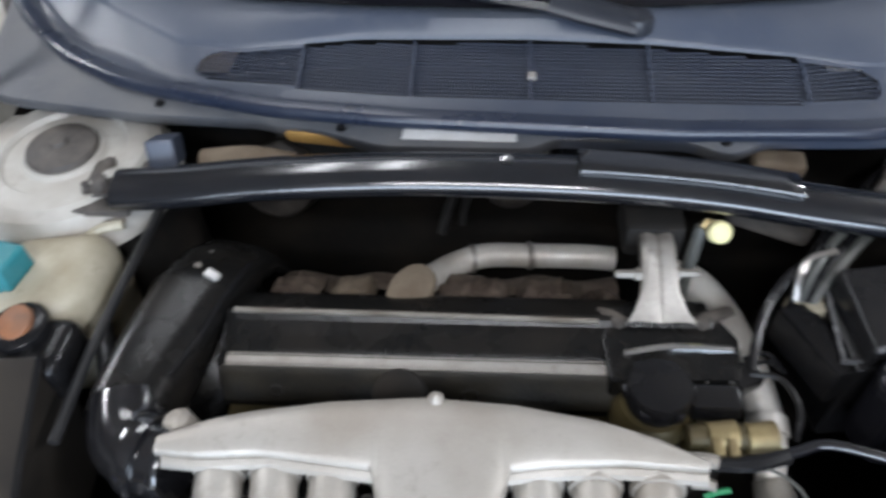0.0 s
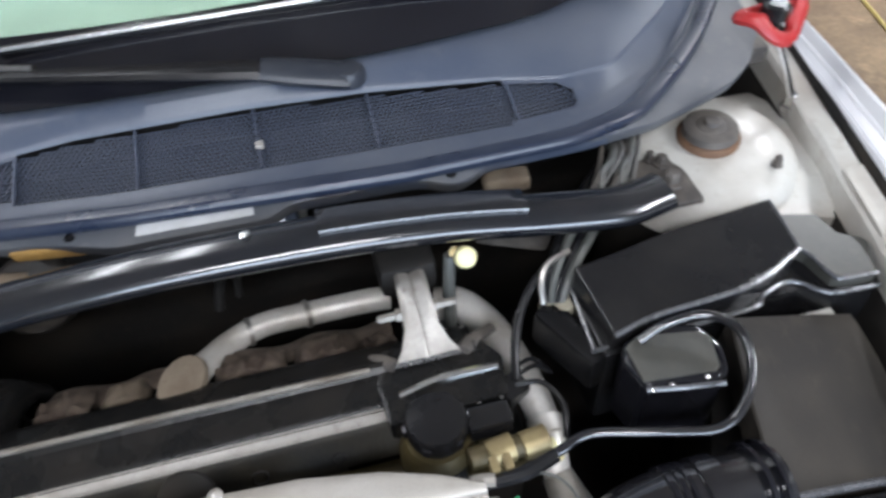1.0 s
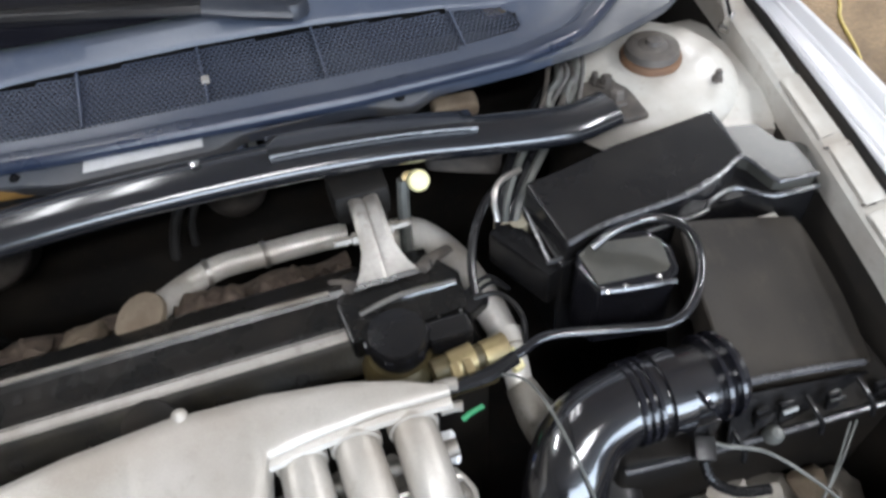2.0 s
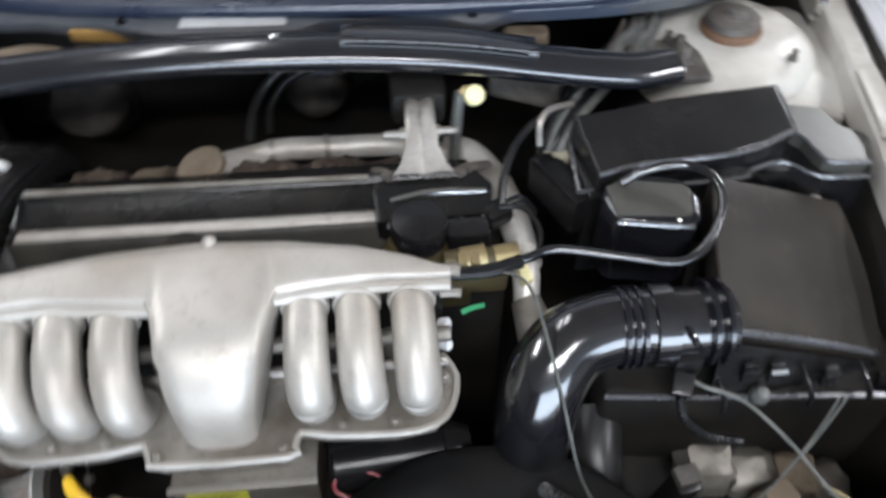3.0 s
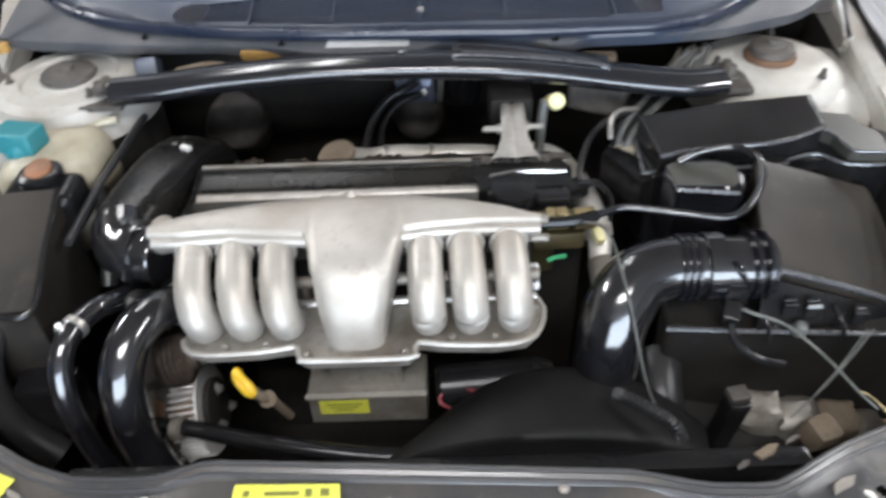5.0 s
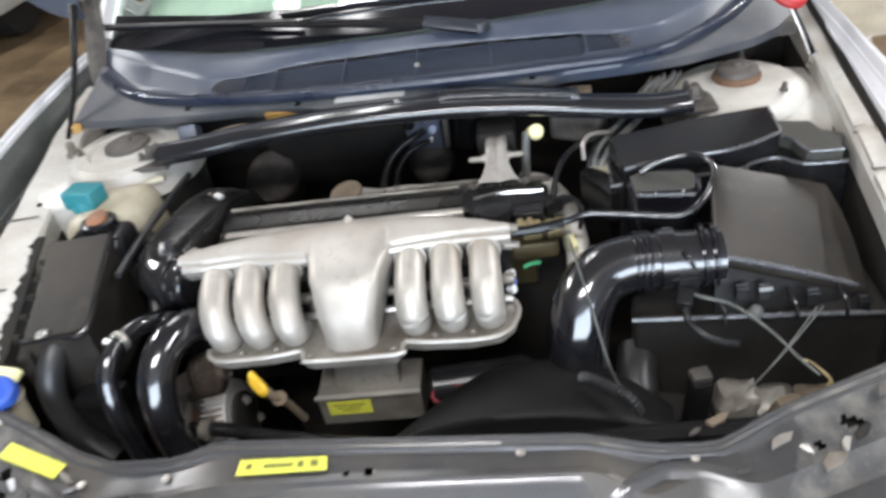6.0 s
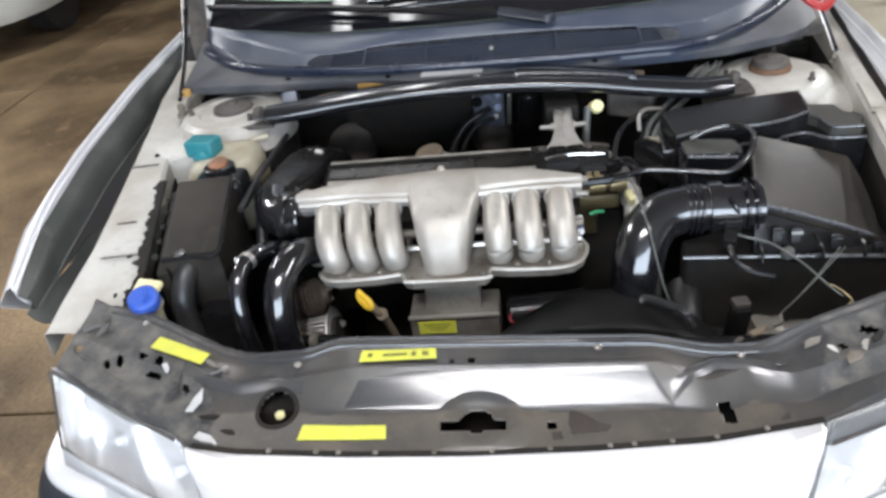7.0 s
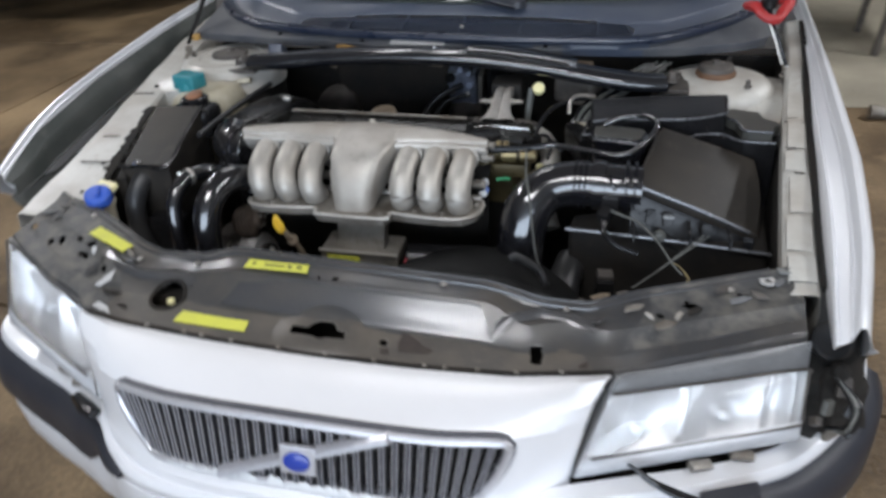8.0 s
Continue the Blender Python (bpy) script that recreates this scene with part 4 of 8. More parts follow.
for y, w, h in ((1.42, 0.83, 0.96), (1.8, 0.86, 0.97), (2.6, 0.88, 0.985), (3.4, 0.88, 0.99), (4.0, 0.86, 0.985), (4.25, 0.82, 0.95), (4.4, 0.72, 0.88)):
    rows.append([V(x * w, y, z) for x, z in ((-0.9, 0.26), (-0.98, 0.32), (-1.0, 0.55), (-0.99, 0.75), (-0.95, h - 0.03), (-0.90, h), (0.90, h), (0.95, h - 0.03), (0.99, 0.75), (1.0, 0.55), (0.98, 0.32), (0.9, 0.26))])
vs = loft(bm, rows, True)
bm.faces.new(vs[0])
bm.faces.new(vs[-1])
part("cabin_body", bm, SILVER, car)
bm = N()
loft(bm, [[V(-a, y, 0.97), V(-c, y, z - 0.03), V(-c + 0.06, y, z), V(c - 0.06, y, z), V(c, y, z - 0.03), V(a, y, 0.97)]
          for y, a, c, z in ((1.60, 0.78, 0.66, 1.38), (1.82, 0.78, 0.64, 1.44), (2.2, 0.79, 0.63, 1.475), (2.9, 0.79, 0.62, 1.465), (3.4, 0.78, 0.62, 1.40), (3.95, 0.74, 0.60, 1.02))])
part("roof", bm, SILVER, car, "", 40, 0.02)
for s in (-1, 1):
    bm = N()
    tube(bm, [(s * 0.755, 1.10, 1.0), (s * 0.73, 1.45, 1.23), (s * 0.70, 1.80, 1.43)], 0.03, 8, 3)
    part("windscreen_pillar", bm, SILVER, car)


def wiper(pivot, elbow, tip, blade):
    bm = N()
    tube(bm, [pivot, V(*pivot).lerp(V(*elbow), 0.6), elbow], [0.024, 0.024, 0.020], 10, 4, 0.55)
    w = part("wiper", bm, WIPER, car, "dark grey wiper arm with its blade")
    bm = N()
    tube(bm, [elbow, V(*elbow).lerp(V(*tip), 0.5), tip], [0.018, 0.014, 0.009], 8, 4, 0.5)
    part("arm", bm, BLACK, w)
    bm = N()
    a, b = V(*blade[0]), V(*blade[1])
    tube(bm, [a, a.lerp(b, 0.5) + V(0, 0, 0.004), b], [0.006, 0.009, 0.006], 8, 4)
    part("blade", bm, BLACK, w)
    bm = N()
    tube(bm, [a + V(0, -0.012, 0.01), b + V(0, -0.012, 0.01)], 0.004, 6, 1)
    part("blade_spine", bm, CHROME, w)
    bm = N()
    lathe(bm, [(0.0, 0), (0.021, 0), (0.021, 0.012), (0.017, 0.018), (0, 0.019)], V(*pivot) + V(0, 0, -0.006), 16)
    part("pivot_cap", bm, WIPER, w)


wiper((0.135, 0.846, 1.002), (0.03, 0.862, 1.022), (-0.33, 0.925, 1.045), ((-0.235, 0.925, 1.036), (-0.70, 1.03, 1.055)))
wiper((0.62, 1.01, 1.022), (0.53, 0.99, 1.042), (0.10, 0.962, 1.05), ((-0.28, 0.968, 1.043), (0.32, 0.955, 1.046)))


# the open bonnet, standing up behind the cowl, with its hinges and stays
def bonnet():
    b = thing("bonnet", (0, 1.02, 1.1), "silver car bonnet standing open with a bare grey underside", "bonnet")
    bm = N()
    rows = []
    for t in np.linspace(0, 1, 14):
        w = 0.80 - 0.10 * t ** 2
        rows.append([V(w * u, 1.10 + 0.55 * t - 0.05 * u * u, 1.10 + 0.90 * t + 0.15 * (1 - abs(u) ** 1.6) * (1 - t)) for u in np.linspace(-1, 1, 25)])
    loft(bm, rows)
    sk = part("skin", bm, SILVER, b, "", 40, 0.004)
    bm = N()
    loft(bm, [[p + V(0, -0.014, 0.006) for p in r[2:-2]] for r in rows[1:-1]])
    part("underside", bm, BONNET_IN, b, "grey inner panel", 40, 0.008)
    for u in (-0.55, 0.0, 0.55):
        bm = N()
        tube(bm, [V(0.74 * u, 1.10 + 0.55 * t - 0.05 * u * u - 0.03, 1.10 + 0.90 * t + 0.15 * (1 - abs(u) ** 1.6) * (1 - t)) for t in (0.12, 0.5, 0.9)], 0.028, 8, 3, 0.6)
        part("stiffening_rib", bm, BONNET_IN, b)
    for s in (-1, 1):
        bm = N()
        tube(bm, [(s * 0.715, 0.93, 0.93), (s * 0.735, 1.0, 0.99), (s * 0.75, 1.07, 1.05), (s * 0.74, 1.12, 1.16)], [0.016, 0.022, 0.024, 0.020], 8, 4, 0.6)
        h = part("hinge", bm, GUNK, b, "dusty dark grey bonnet hinge arm")
        bolt("bolt", (s * 0.755, 1.075, 1.015), 0.010, 0.014, CHROME, h, (-s * 0.5, -0.6, 0.4))
        bm = N()
        box(bm, (s * 0.70, 0.85, 0.925), (0.05, 0.05, 0.03), 0.008)
        part("hinge_foot", bm, GUNK if s > 0 else TAN, h)
    bm = N()
    rows = []
    for t in np.linspace(0, 1, 8):
        rows.append([V(-0.73 - 0.19 * t, 1.02 + 0.05 * t, 1.085 + 0.105 * t * t + 0.12 * u - 0.03 * math.sin(math.pi * u) * t) for u in np.linspace(0, 1, 6)])
    loft(bm, rows)
    part("hinge_trim", bm, COWL, b, "grey-blue trim at the hinge side", 50, 0.006)
    bm = N()
    tube(bm, [(0.735, 0.765, 0.895), (0.712, 0.772, 0.945), (0.690, 0.785, 0.995), (0.662, 0.86, 1.12), (0.63, 1.06, 1.34)], [0.0045, 0.0045, 0.0055, 0.009, 0.009], 8, 4)
    st = part("gas_stay", bm, BLACK, b, "black bonnet stay with a silver rod")
    bm = N()
    tube(bm, [(0.724, 0.757, 0.900), (0.706, 0.764, 0.945), (0.686, 0.776, 0.990)], 0.0028, 8, 3)
    part("rod", bm, STEEL, st, "thin silver rod")
    bolt("ball_joint", (0.737, 0.765, 0.870), 0.008, 0.028, CHROME, st)
    bm = N()
    tube(bm, [(-0.715, 0.75, 0.925), (-0.72, 0.86, 1.0), (-0.735, 1.0, 1.12)], [0.005, 0.006, 0.009], 8, 4)
    st = part("gas_stay", bm, BLACK, b, "dusty black bonnet stay")
    bm = N()
    lathe(bm, [(0, 0), (0.011, 0.002), (0.011, 0.016), (0, 0.018)], (-0.705, 0.775, 0.925), 10)
    part("stay_bushing", bm, ORANGE, st, "ochre rubber bushing")
    bolt("ball_joint", (-0.712, 0.74, 0.89), 0.01, 0.03, ALU_DIRTY, st)


bonnet()
bm = N()
rag = []
for k in range(24):
    a = math.tau * k / 24
    ring = []
    for b in np.arange(8) * math.tau / 8:
        r = 0.030 + 0.010 * math.cos(b) + 0.005 * math.sin(3 * a)
        ring.append(V(0.684 + r * 1.25 * math.cos(a), 0.790 + r * 0.8 * math.sin(a), 1.010 + 0.010 * math.sin(b) + 0.010 * math.sin(2 * a + 0.6) + 0.25 * r * math.sin(a)))
    rag.append(ring)
loft(bm, rag + [rag[0]], True)
bmesh.ops.remove_doubles(bm, verts=bm.verts, dist=0.0002)
clampo = tagged(part("red_clamp", bm, RED), "red plastic clamp clipped round the bonnet stay", "clamp")
bm = N()
lathe(bm, [(0.014, 0), (0.018, 0.003), (0.018, 0.02), (0.013, 0.024)], (0.684, 0.790, 1.010), 14)
part("clamp_screw", bm, BLACK, clampo)


# ---- the car: nose, grille, lamps, bumper ----
def nose():
    SIDE = [0, -0.135, -0.152, -0.164, -0.17, -0.177, -0.185, -0.196, -0.20, -0.204, -0.21, -0.215]
    spec = [(None, None, 0.437), (-0.165, 0.7035, 0.432), (-0.20, 0.6975, 0.425), (-0.228, 0.6935, 0.418), (-0.243, 0.6905, 0.413), (-0.253, 0.6875, 0.410), (-0.257, 0.64, 0.400),
            (-0.262, 0.60, 0.392), (-0.268, 0.578, 0.39), (-0.278, 0.567, 0.39), (-0.29, 0.556, 0.39), (-0.292, 0.53, 0.38)]
    rows = []
    for k, (y, z, w) in enumerate(spec):
        r = []
        for u in np.linspace(-1, 1, 121):
            x = w * u
            if y is None:
                p = FRONT(x) + V(0, -0.008, 0.0)
            else:
                e = abs(u) ** 4
                p = V(x, y + (SIDE[k] - y) * e, z + (FRONT(x).z - 0.7) * max(0, 1 - k / 5) + (0.012 * e if k in (1, 2, 3) else 0))
            r.append(p)
        rows.append(r)
    bm = N()
    loft(bm, rows)
    cut = lambda c: c.z < 0.687 and c.z > 0.572 and abs(c.x) < 0.306 - 0.05 * max(0, (0.64 - c.z) / 0.07) and c.y < -0.2
    bmesh.ops.delete(bm, geom=[f for f in bm.faces if cut(f.calc_center_median())], context="FACES")
    return part("bumper_nose", bm, SILVER, car, "silver painted nose over the grille", 40, 0.003)


nose_ob = nose()


def grille():
    at = lambda x, t: V(x * (1 - 0.11 * max(0.0, t) ** 2 * (abs(x) / 0.31) ** 2), -0.252 - 0.023 * t + 0.022 * (abs(x) / 0.31) ** 4, 0.685 - 0.109 * t)
    bm = N()
    loft(bm, [[at(x, t) + V(0, 0.03, 0) for x in np.linspace(-0.325, 0.325, 14)] for t in (0.03, 1.1)])
    g = part("grille", bm, BAY, car, "silver slatted grille with a diagonal bar and a plain blue emblem", 40, 0.004)
    line = [at(x, 0) + V(0, -0.004, 0.001) for x in np.linspace(-0.298, 0.298, 9)]
    line += [at(0.312, 0.12), at(0.306, 0.5), at(0.29, 0.9)] + [at(x, 1.0) + V(0, -0.002, 0) for x in np.linspace(0.265, -0.265, 9)] + [at(-0.29, 0.9), at(-0.306, 0.5), at(-0.312, 0.12)]
    bm = N()
    tube(bm, line + [line[0]], 0.0065, 8, 3)
    part("frame", bm, BAR, g, "satin silver frame")
    bm = N()
    tube(bm, [p + V(0, 0.010, -0.001) for p in line + [line[0]]], 0.011, 10, 3, 0.8)
    part("frame_bezel", bm, SLAT, g, "grey inner bezel")
    # white crust along the lower edge
    bm = N()
    top, low = [], []
    for x in np.linspace(-0.24, 0.27, 120):
        x = float(x)
        e = max(0.0, 0.4 + 0.9 * noise.noise((x * 45, 3.1, 0.9)) + 0.8 * noise.noise((x * 210, 1.7, 0.9))) * min(1.0, 12 * (x + 0.24), 12 * (0.27 - x))
        low.append(at(x, 1.0) + V(0, -0.009, 0))
        top.append(at(x, 1.0) + V(0, -0.006, 0.002 + 0.016 * e))
    loft(bm, [low, top])
    part("white_crust", bm, PAPER, g, "white crusted residue", 50, 0.003)
    n = 31
    for i in range(n):
        x = -0.292 + 0.584 * i / (n - 1)
        a, b = at(x, 0.02), at(x, 0.98)
        bm = N()
        d = (b - a)
        box(bm, (0, 0, 0), (0.0078, 0.014, d.length), 0.0012, None, 1)
        s = part("slat", bm, SLAT, g)
        tilt = Vector((0, 0, 1)).rotation_difference(-d.normalized()).to_matrix().to_4x4()
        s.matrix_basis = Matrix.Translation((a + b) / 2 + V(0, 0.004, 0)) @ tilt
        for side in (-1, 1):
            bm = N()
            box(bm, (0, 0, 0), (0.0013, 0.003, d.length), 0.0005, None, 1)
            e = part("slat_edge", bm, BAR, s)
            e.matrix_basis = Matrix.Translation((side * 0.0037, -0.0066, 0))
    bm = N()
    a, b = at(-0.125, 0.92) + V(0, -0.008, 0), at(0.15, -0.02) + V(0, -0.008, 0)
    tube(bm, [a, a.lerp(b, 0.5), b], 0.0135, 8, 2, 0.6)
    part("diagonal_bar", bm, BAR, g, "silver diagonal bar")
    c = at(0.013, 0.45) + V(0, -0.016, 0)
    turn = pose(0, 0, 0, 76, 0, 0)
    bm = N()
    box(bm, c, (0.056, 0.046, 0.010), 0.003, turn)
    e = part("emblem", bm, BAR, g, "silver square emblem holder")
    bm = N()
    lathe(bm, [(0.0, 0.0), (0.0205, 0.0), (0.0205, 0.004), (0.016, 0.006), (0, 0.006)], c + V(0, -0.005, 0.001), 24, turn @ Matrix.Diagonal((1, 0.72, 1, 1)))
    part("emblem_disc", bm, EMBLEM, e, "plain blue oval disc")


grille()


def patch(c, nu, nv, bulge, n):
    """A bulged four-cornered patch: corners in order, cuts, bulge along n."""
    a, b, d, e = [Vector(q) for q in c]
    return [[a.lerp(b, u).lerp(e.lerp(d, u), v) + Vector(n) * bulge * (1 - (2 * u - 1) ** 2) ** 0.5 * (1 - (2 * v - 1) ** 2) ** 0.5 for u in np.linspace(0, 1, nu)] for v in np.linspace(0, 1, nv)]


def headlight(s, ti, to, bo, bi, band):
    """One headlamp from its corners: top inner, top outer, bottom outer, bottom inner."""
    q = [V(s * a[0], a[1], a[2]) for a in (ti, to, bo, bi)]
    out = V(s * 0.25, -0.7, 0.65).normalized()
    lt = [q[0].lerp(q[3], band[0]) + V(0, 0, 0.001), q[1].lerp(q[2], band[1]), q[2], q[3]]
    bm = N()
    loft(bm, patch([p - out * 0.05 for p in q], 13, 9, -0.012, out))
    hl = part("headlight", bm, REFL, car, "clouded clear headlight with a bright reflector", 50, 0.003)
    bm = N()
    rows = patch(q, 13, 9, 0.0, out)
    rim = [rows[0][i] for i in range(13)] + [r[-1] for r in rows[1:]] + [rows[-1][i] for i in range(11, -1, -1)] + [r[0] for r in rows[-2:0:-1]]
    loft(bm, [[p for p in rim], [p - out * 0.068 for p in rim]], True)
    part("housing", bm, PAPER, hl, "pale lamp housing", 50, 0.002)
    bm = N()
    loft(bm, patch(lt, 17, 11, 0.024, out))
    part("lens", bm, LENS, hl, "clouded clear lens", 60, 0.003).visible_shadow = False
    bm = N()
    tube(bm, [lt[0].lerp(lt[1], u) + out * 0.004 for u in (0.02, 0.5, 0.97)] + [lt[1].lerp(lt[2], u) + out * 0.004 for u in (0.1, 0.5, 0.75)] + [lt[2].lerp(lt[3], u).lerp(lt[1].lerp(lt[0], u), 0.22) + out * 0.012 for u in (0.08, 0.5, 0.97)], 0.0022, 6, 4)
    part("lens_gasket", bm, GUNK, hl, "dark gasket round the lens")
    bm = N()
    loft(bm, patch([q[0], q[1], lt[1], lt[0]], 17, 4, 0.006, out))
    part("top_band", bm, BAND, hl, "dull grey upper lamp edge", 60, 0.003)
    # two shallow faceted mirrors with slanting flutes, and a fluted strip at the outer end
    for t0, t1, tc, slant, flutes in ((0.03, 0.44, 0.22, 0.6, 2), (0.45, 0.83, 0.66, -0.5, 2), (0.84, 0.97, 0.9, 0.2, 1)):
        rows = []
        for v in np.linspace(0.05, 0.93, 15):
            r = []
            for k in range(41):
                t = t0 + (t1 - t0) * k / 40
                u, w = (t - tc) / (t1 - t0) * 2, 2 * v - 1
                bowl = 0.028 * max(0.0, 1 - 0.8 * u * u - 0.7 * w * w)
                ph = (k / 40 * flutes + slant * v * 2 + 0.25 * math.sin(5 * v + flutes)) % 1.0
                r.append(lt[0].lerp(lt[1], t).lerp(lt[3].lerp(lt[2], t), v) - out * (0.014 + bowl + 0.0045 * abs(ph - 0.35)))
            rows.append(r)
        bm = N()
        loft(bm, rows)
        part("reflector", bm, REFL, hl, "bright faceted mirror", 14, 0.002)
    for t in (0.24, 0.66):
        c = lt[0].lerp(lt[1], t).lerp(lt[3].lerp(lt[2], t), 0.5) - out * 0.046
        bm = N()
        lathe(bm, [(0.0, 0), (0.009, 0.002), (0.008, 0.018), (0.0, 0.022)], c, 10, axis(out + V(0, -0.4, 0)))
        part("bulb", bm, TRIM, hl)
    bm = N()
    a, b = q[3].lerp(q[0], 0.2), q[2].lerp(q[1], 0.2)
    loft(bm, patch([a + out * 0.006, b + out * 0.006, q[2] + out * 0.004, q[3] + out * 0.004], 13, 5, 0.012, out))
    part("lower_trim", bm, TRIM, hl, "pale lower lens edge", 60, 0.003)
    return hl


headlight(1, (0.447, -0.117, 0.728), (0.712, 0.002, 0.735), (0.706, -0.066, 0.603), (0.399, -0.202, 0.603), (0.2, 0.28))
headlight(-1, (0.460, -0.101, 0.724), (0.716, 0.029, 0.759), (0.722, -0.035, 0.60), (0.397, -0.197, 0.605), (0.04, 0.04))

STRIP = [(-0.815, 0.09, 0.555), (-0.795, 0.0, 0.545), (-0.70, -0.05, 0.53), (-0.567, -0.105, 0.535), (-0.47, -0.155, 0.55), (-0.405, -0.195, 0.558), (-0.35, -0.245, 0.54), (-0.26, -0.283, 0.528), (0.0, -0.298, 0.528),
         (0.26, -0.285, 0.535), (0.33, -0.262, 0.56), (0.385, -0.24, 0.58), (0.456, -0.218, 0.588), (0.568, -0.168, 0.582), (0.648, -0.118, 0.570), (0.715, -0.068, 0.566), (0.776, 0.0, 0.585), (0.806, 0.06, 0.63), (0.812, 0.10, 0.645)]


def bumper():
    line = smooth_line(STRIP, 6)
    outs = []
    for i, p in enumerate(line):
        d = line[min(i + 1, len(line) - 1)] - line[max(i - 1, 0)]
        outs.append(V(d.y, -d.x, 0).normalized())
    # the dark corner mouldings run out to a point beside the grille
    taper = lambda p: min(1.0, max(0.0, (abs(p.x) - 0.315) / 0.16))
    row = lambda o, h: [p + n * (o if h > -0.018 else 0.004 + (o - 0.004) * (0.25 + 0.75 * taper(p))) + V(0, 0, h if h > -0.019 else -0.019 + (h + 0.019) * taper(p) if h > -0.14 else h + 0.11 * (1 - taper(p))) for p, n in zip(line, outs)]
    bm = N()
    loft(bm, [row(-0.03, 0.010), row(0.0, 0.010), row(0.007, 0.004), row(0.009, -0.006), row(0.004, -0.018)])
    b = part("bumper", bm, SILVER, car, "silver bumper edge over a dark grey bumper", 40, 0.003)
    for side in (-1, 1):
        keep = [i for i, p in enumerate(line) if p.x * side > 0.318]
        bm = N()
        loft(bm, [[r[i] for i in keep] for r in (row(-0.01, -0.016), row(0.012, -0.02), row(0.030, -0.03), row(0.042, -0.055), row(0.044, -0.10), row(0.035, -0.125), row(0.01, -0.13))])
        part("bumper_moulding", bm, BUMPER, b, "dark grey plastic bumper moulding", 40, 0.003)
    bm = N()
    loft(bm, [row(0.0, -0.126), row(0.028, -0.13), row(0.034, -0.16), row(0.03, -0.22), row(0.0, -0.30), row(-0.06, -0.34)])
    part("bumper_lower", bm, SILVER, b, "silver lower bumper", 40, 0.003)
    # dirty white tabs and clips hanging by the lamps
    for x, y, z, a in ((-0.50, -0.125, 0.562, 20), (-0.56, -0.095, 0.555, -10), (0.57, -0.14, 0.60, 30), (0.63, -0.10, 0.592, 10)):
        bm = N()
        box(bm, (x, y, z), (0.035, 0.014, 0.012), 0.003, pose(0, 0, 0, 15, 10, a))
        part("clip", bm, ALU_DIRTY, b, "pale plastic clip")


bumper()


def lamp_wiper():
    """The small washer arm that leans on the lamp's lower edge."""
    bm = N()
    tube(bm, [(0.474, -0.188, 0.630), (0.505, -0.202, 0.619), (0.54, -0.208, 0.608), (0.575, -0.205, 0.594)], [0.003, 0.006, 0.009, 0.009], 8, 4, 0.6)
    w = part("lamp_wiper", bm, BLACK, car, "black headlight wiper arm")
    bm = N()
    tube(bm, [(0.470, -0.190, 0.634), (0.49, -0.199, 0.628), (0.512, -0.207, 0.619)], 0.003, 6, 2)
    part("blade", bm, RUBBER, w)
    bm = N()
    prism(bm, [(0.565, -0.222), (0.652, -0.168), (0.648, -0.145), (0.57, -0.18)], 0.575, lambda x, y: 0.592 + 0.02 * (x - 0.56), 0.004)
    part("pivot_cover", bm, BUMPER, w, "dark grey pivot cover")
    bm = N()
    tube(bm, [(-0.41, -0.205, 0.575), (-0.44, -0.19, 0.572), (-0.48, -0.165, 0.567)], [0.012, 0.014, 0.010], 8, 4, 0.7)
    part("lamp_wiper", bm, BLACK, car, "black headlight wiper arm")


lamp_wiper()
# dark wheel-arch liners and the loose plug beside the right lamp
for s in (1, -1):
    bm = N()
    box(bm, (s * 0.69, 0.45, 0.5), (0.06, 0.42, 0.4), 0.03)
    part("arch_liner", bm, BAY, car)
bm = N()
rows = []
for v in np.linspace(0, 1, 16):
    rows.append([V(0.712 + 0.092 * u + 0.010 * noise.noise((u * 4, v * 5, 1.5)), -0.045 + 0.085 * v + 0.018 * noise.noise((u * 5, v * 6, 4.5)) + 0.03 * u, 0.58 + (0.115 + 0.03 * u) * v + 0.025 * noise.noise((u * 5, v * 5, 8.5))) for u in np.linspace(0, 1, 12)])
loft(bm, rows)
part("torn_liner", bm, BAY, car, "crumpled torn black liner", 60, 0.003)
bm = N()
lathe(bm, [(0.010, 0), (0.013, 0.004), (0.013, 0.016), (0.009, 0.02), (0.004, 0.018)], (0.752, 0.0, 0.69), 16, axis((0.3, -0.8, 0.3)))
pl = part("lamp_plug", bm, BAY, car, "black round lamp socket cover")
bm = N()
lathe(bm, [(0.020, -0.012), (0.027, -0.010), (0.030, 0.0), (0.030, 0.012), (0.026, 0.016), (0.015, 0.010), (0.0, 0.008)], (0.745, 0.035, 0.715), 22, axis((0.1, -0.75, 0.6)))
part("socket_cover", bm, RUBBER, pl, "black rubber socket cover")
for k, (x, y, z, a, b, c, mat) in enumerate(((0.765, -0.012, 0.668, 0.020, 0.012, 0.030, GUNK), (0.742, -0.040, 0.650, 0.016, 0.010, 0.024, WIRE), (0.775, -0.030, 0.640, 0.012, 0.012, 0.020, PANEL), (0.728, -0.050, 0.630, 0.022, 0.010, 0.014, GUNK), (0.750, -0.055, 0.612, 0.026, 0.012, 0.010, ALU_DIRTY))):
    bm = N()
    box(bm, (x, y, z), (a, b, c), 0.003, pose(0, 0, 0, 20 * k - 30, 15 * k, 40 * k))
    part("broken_bracket", bm, mat, pl)
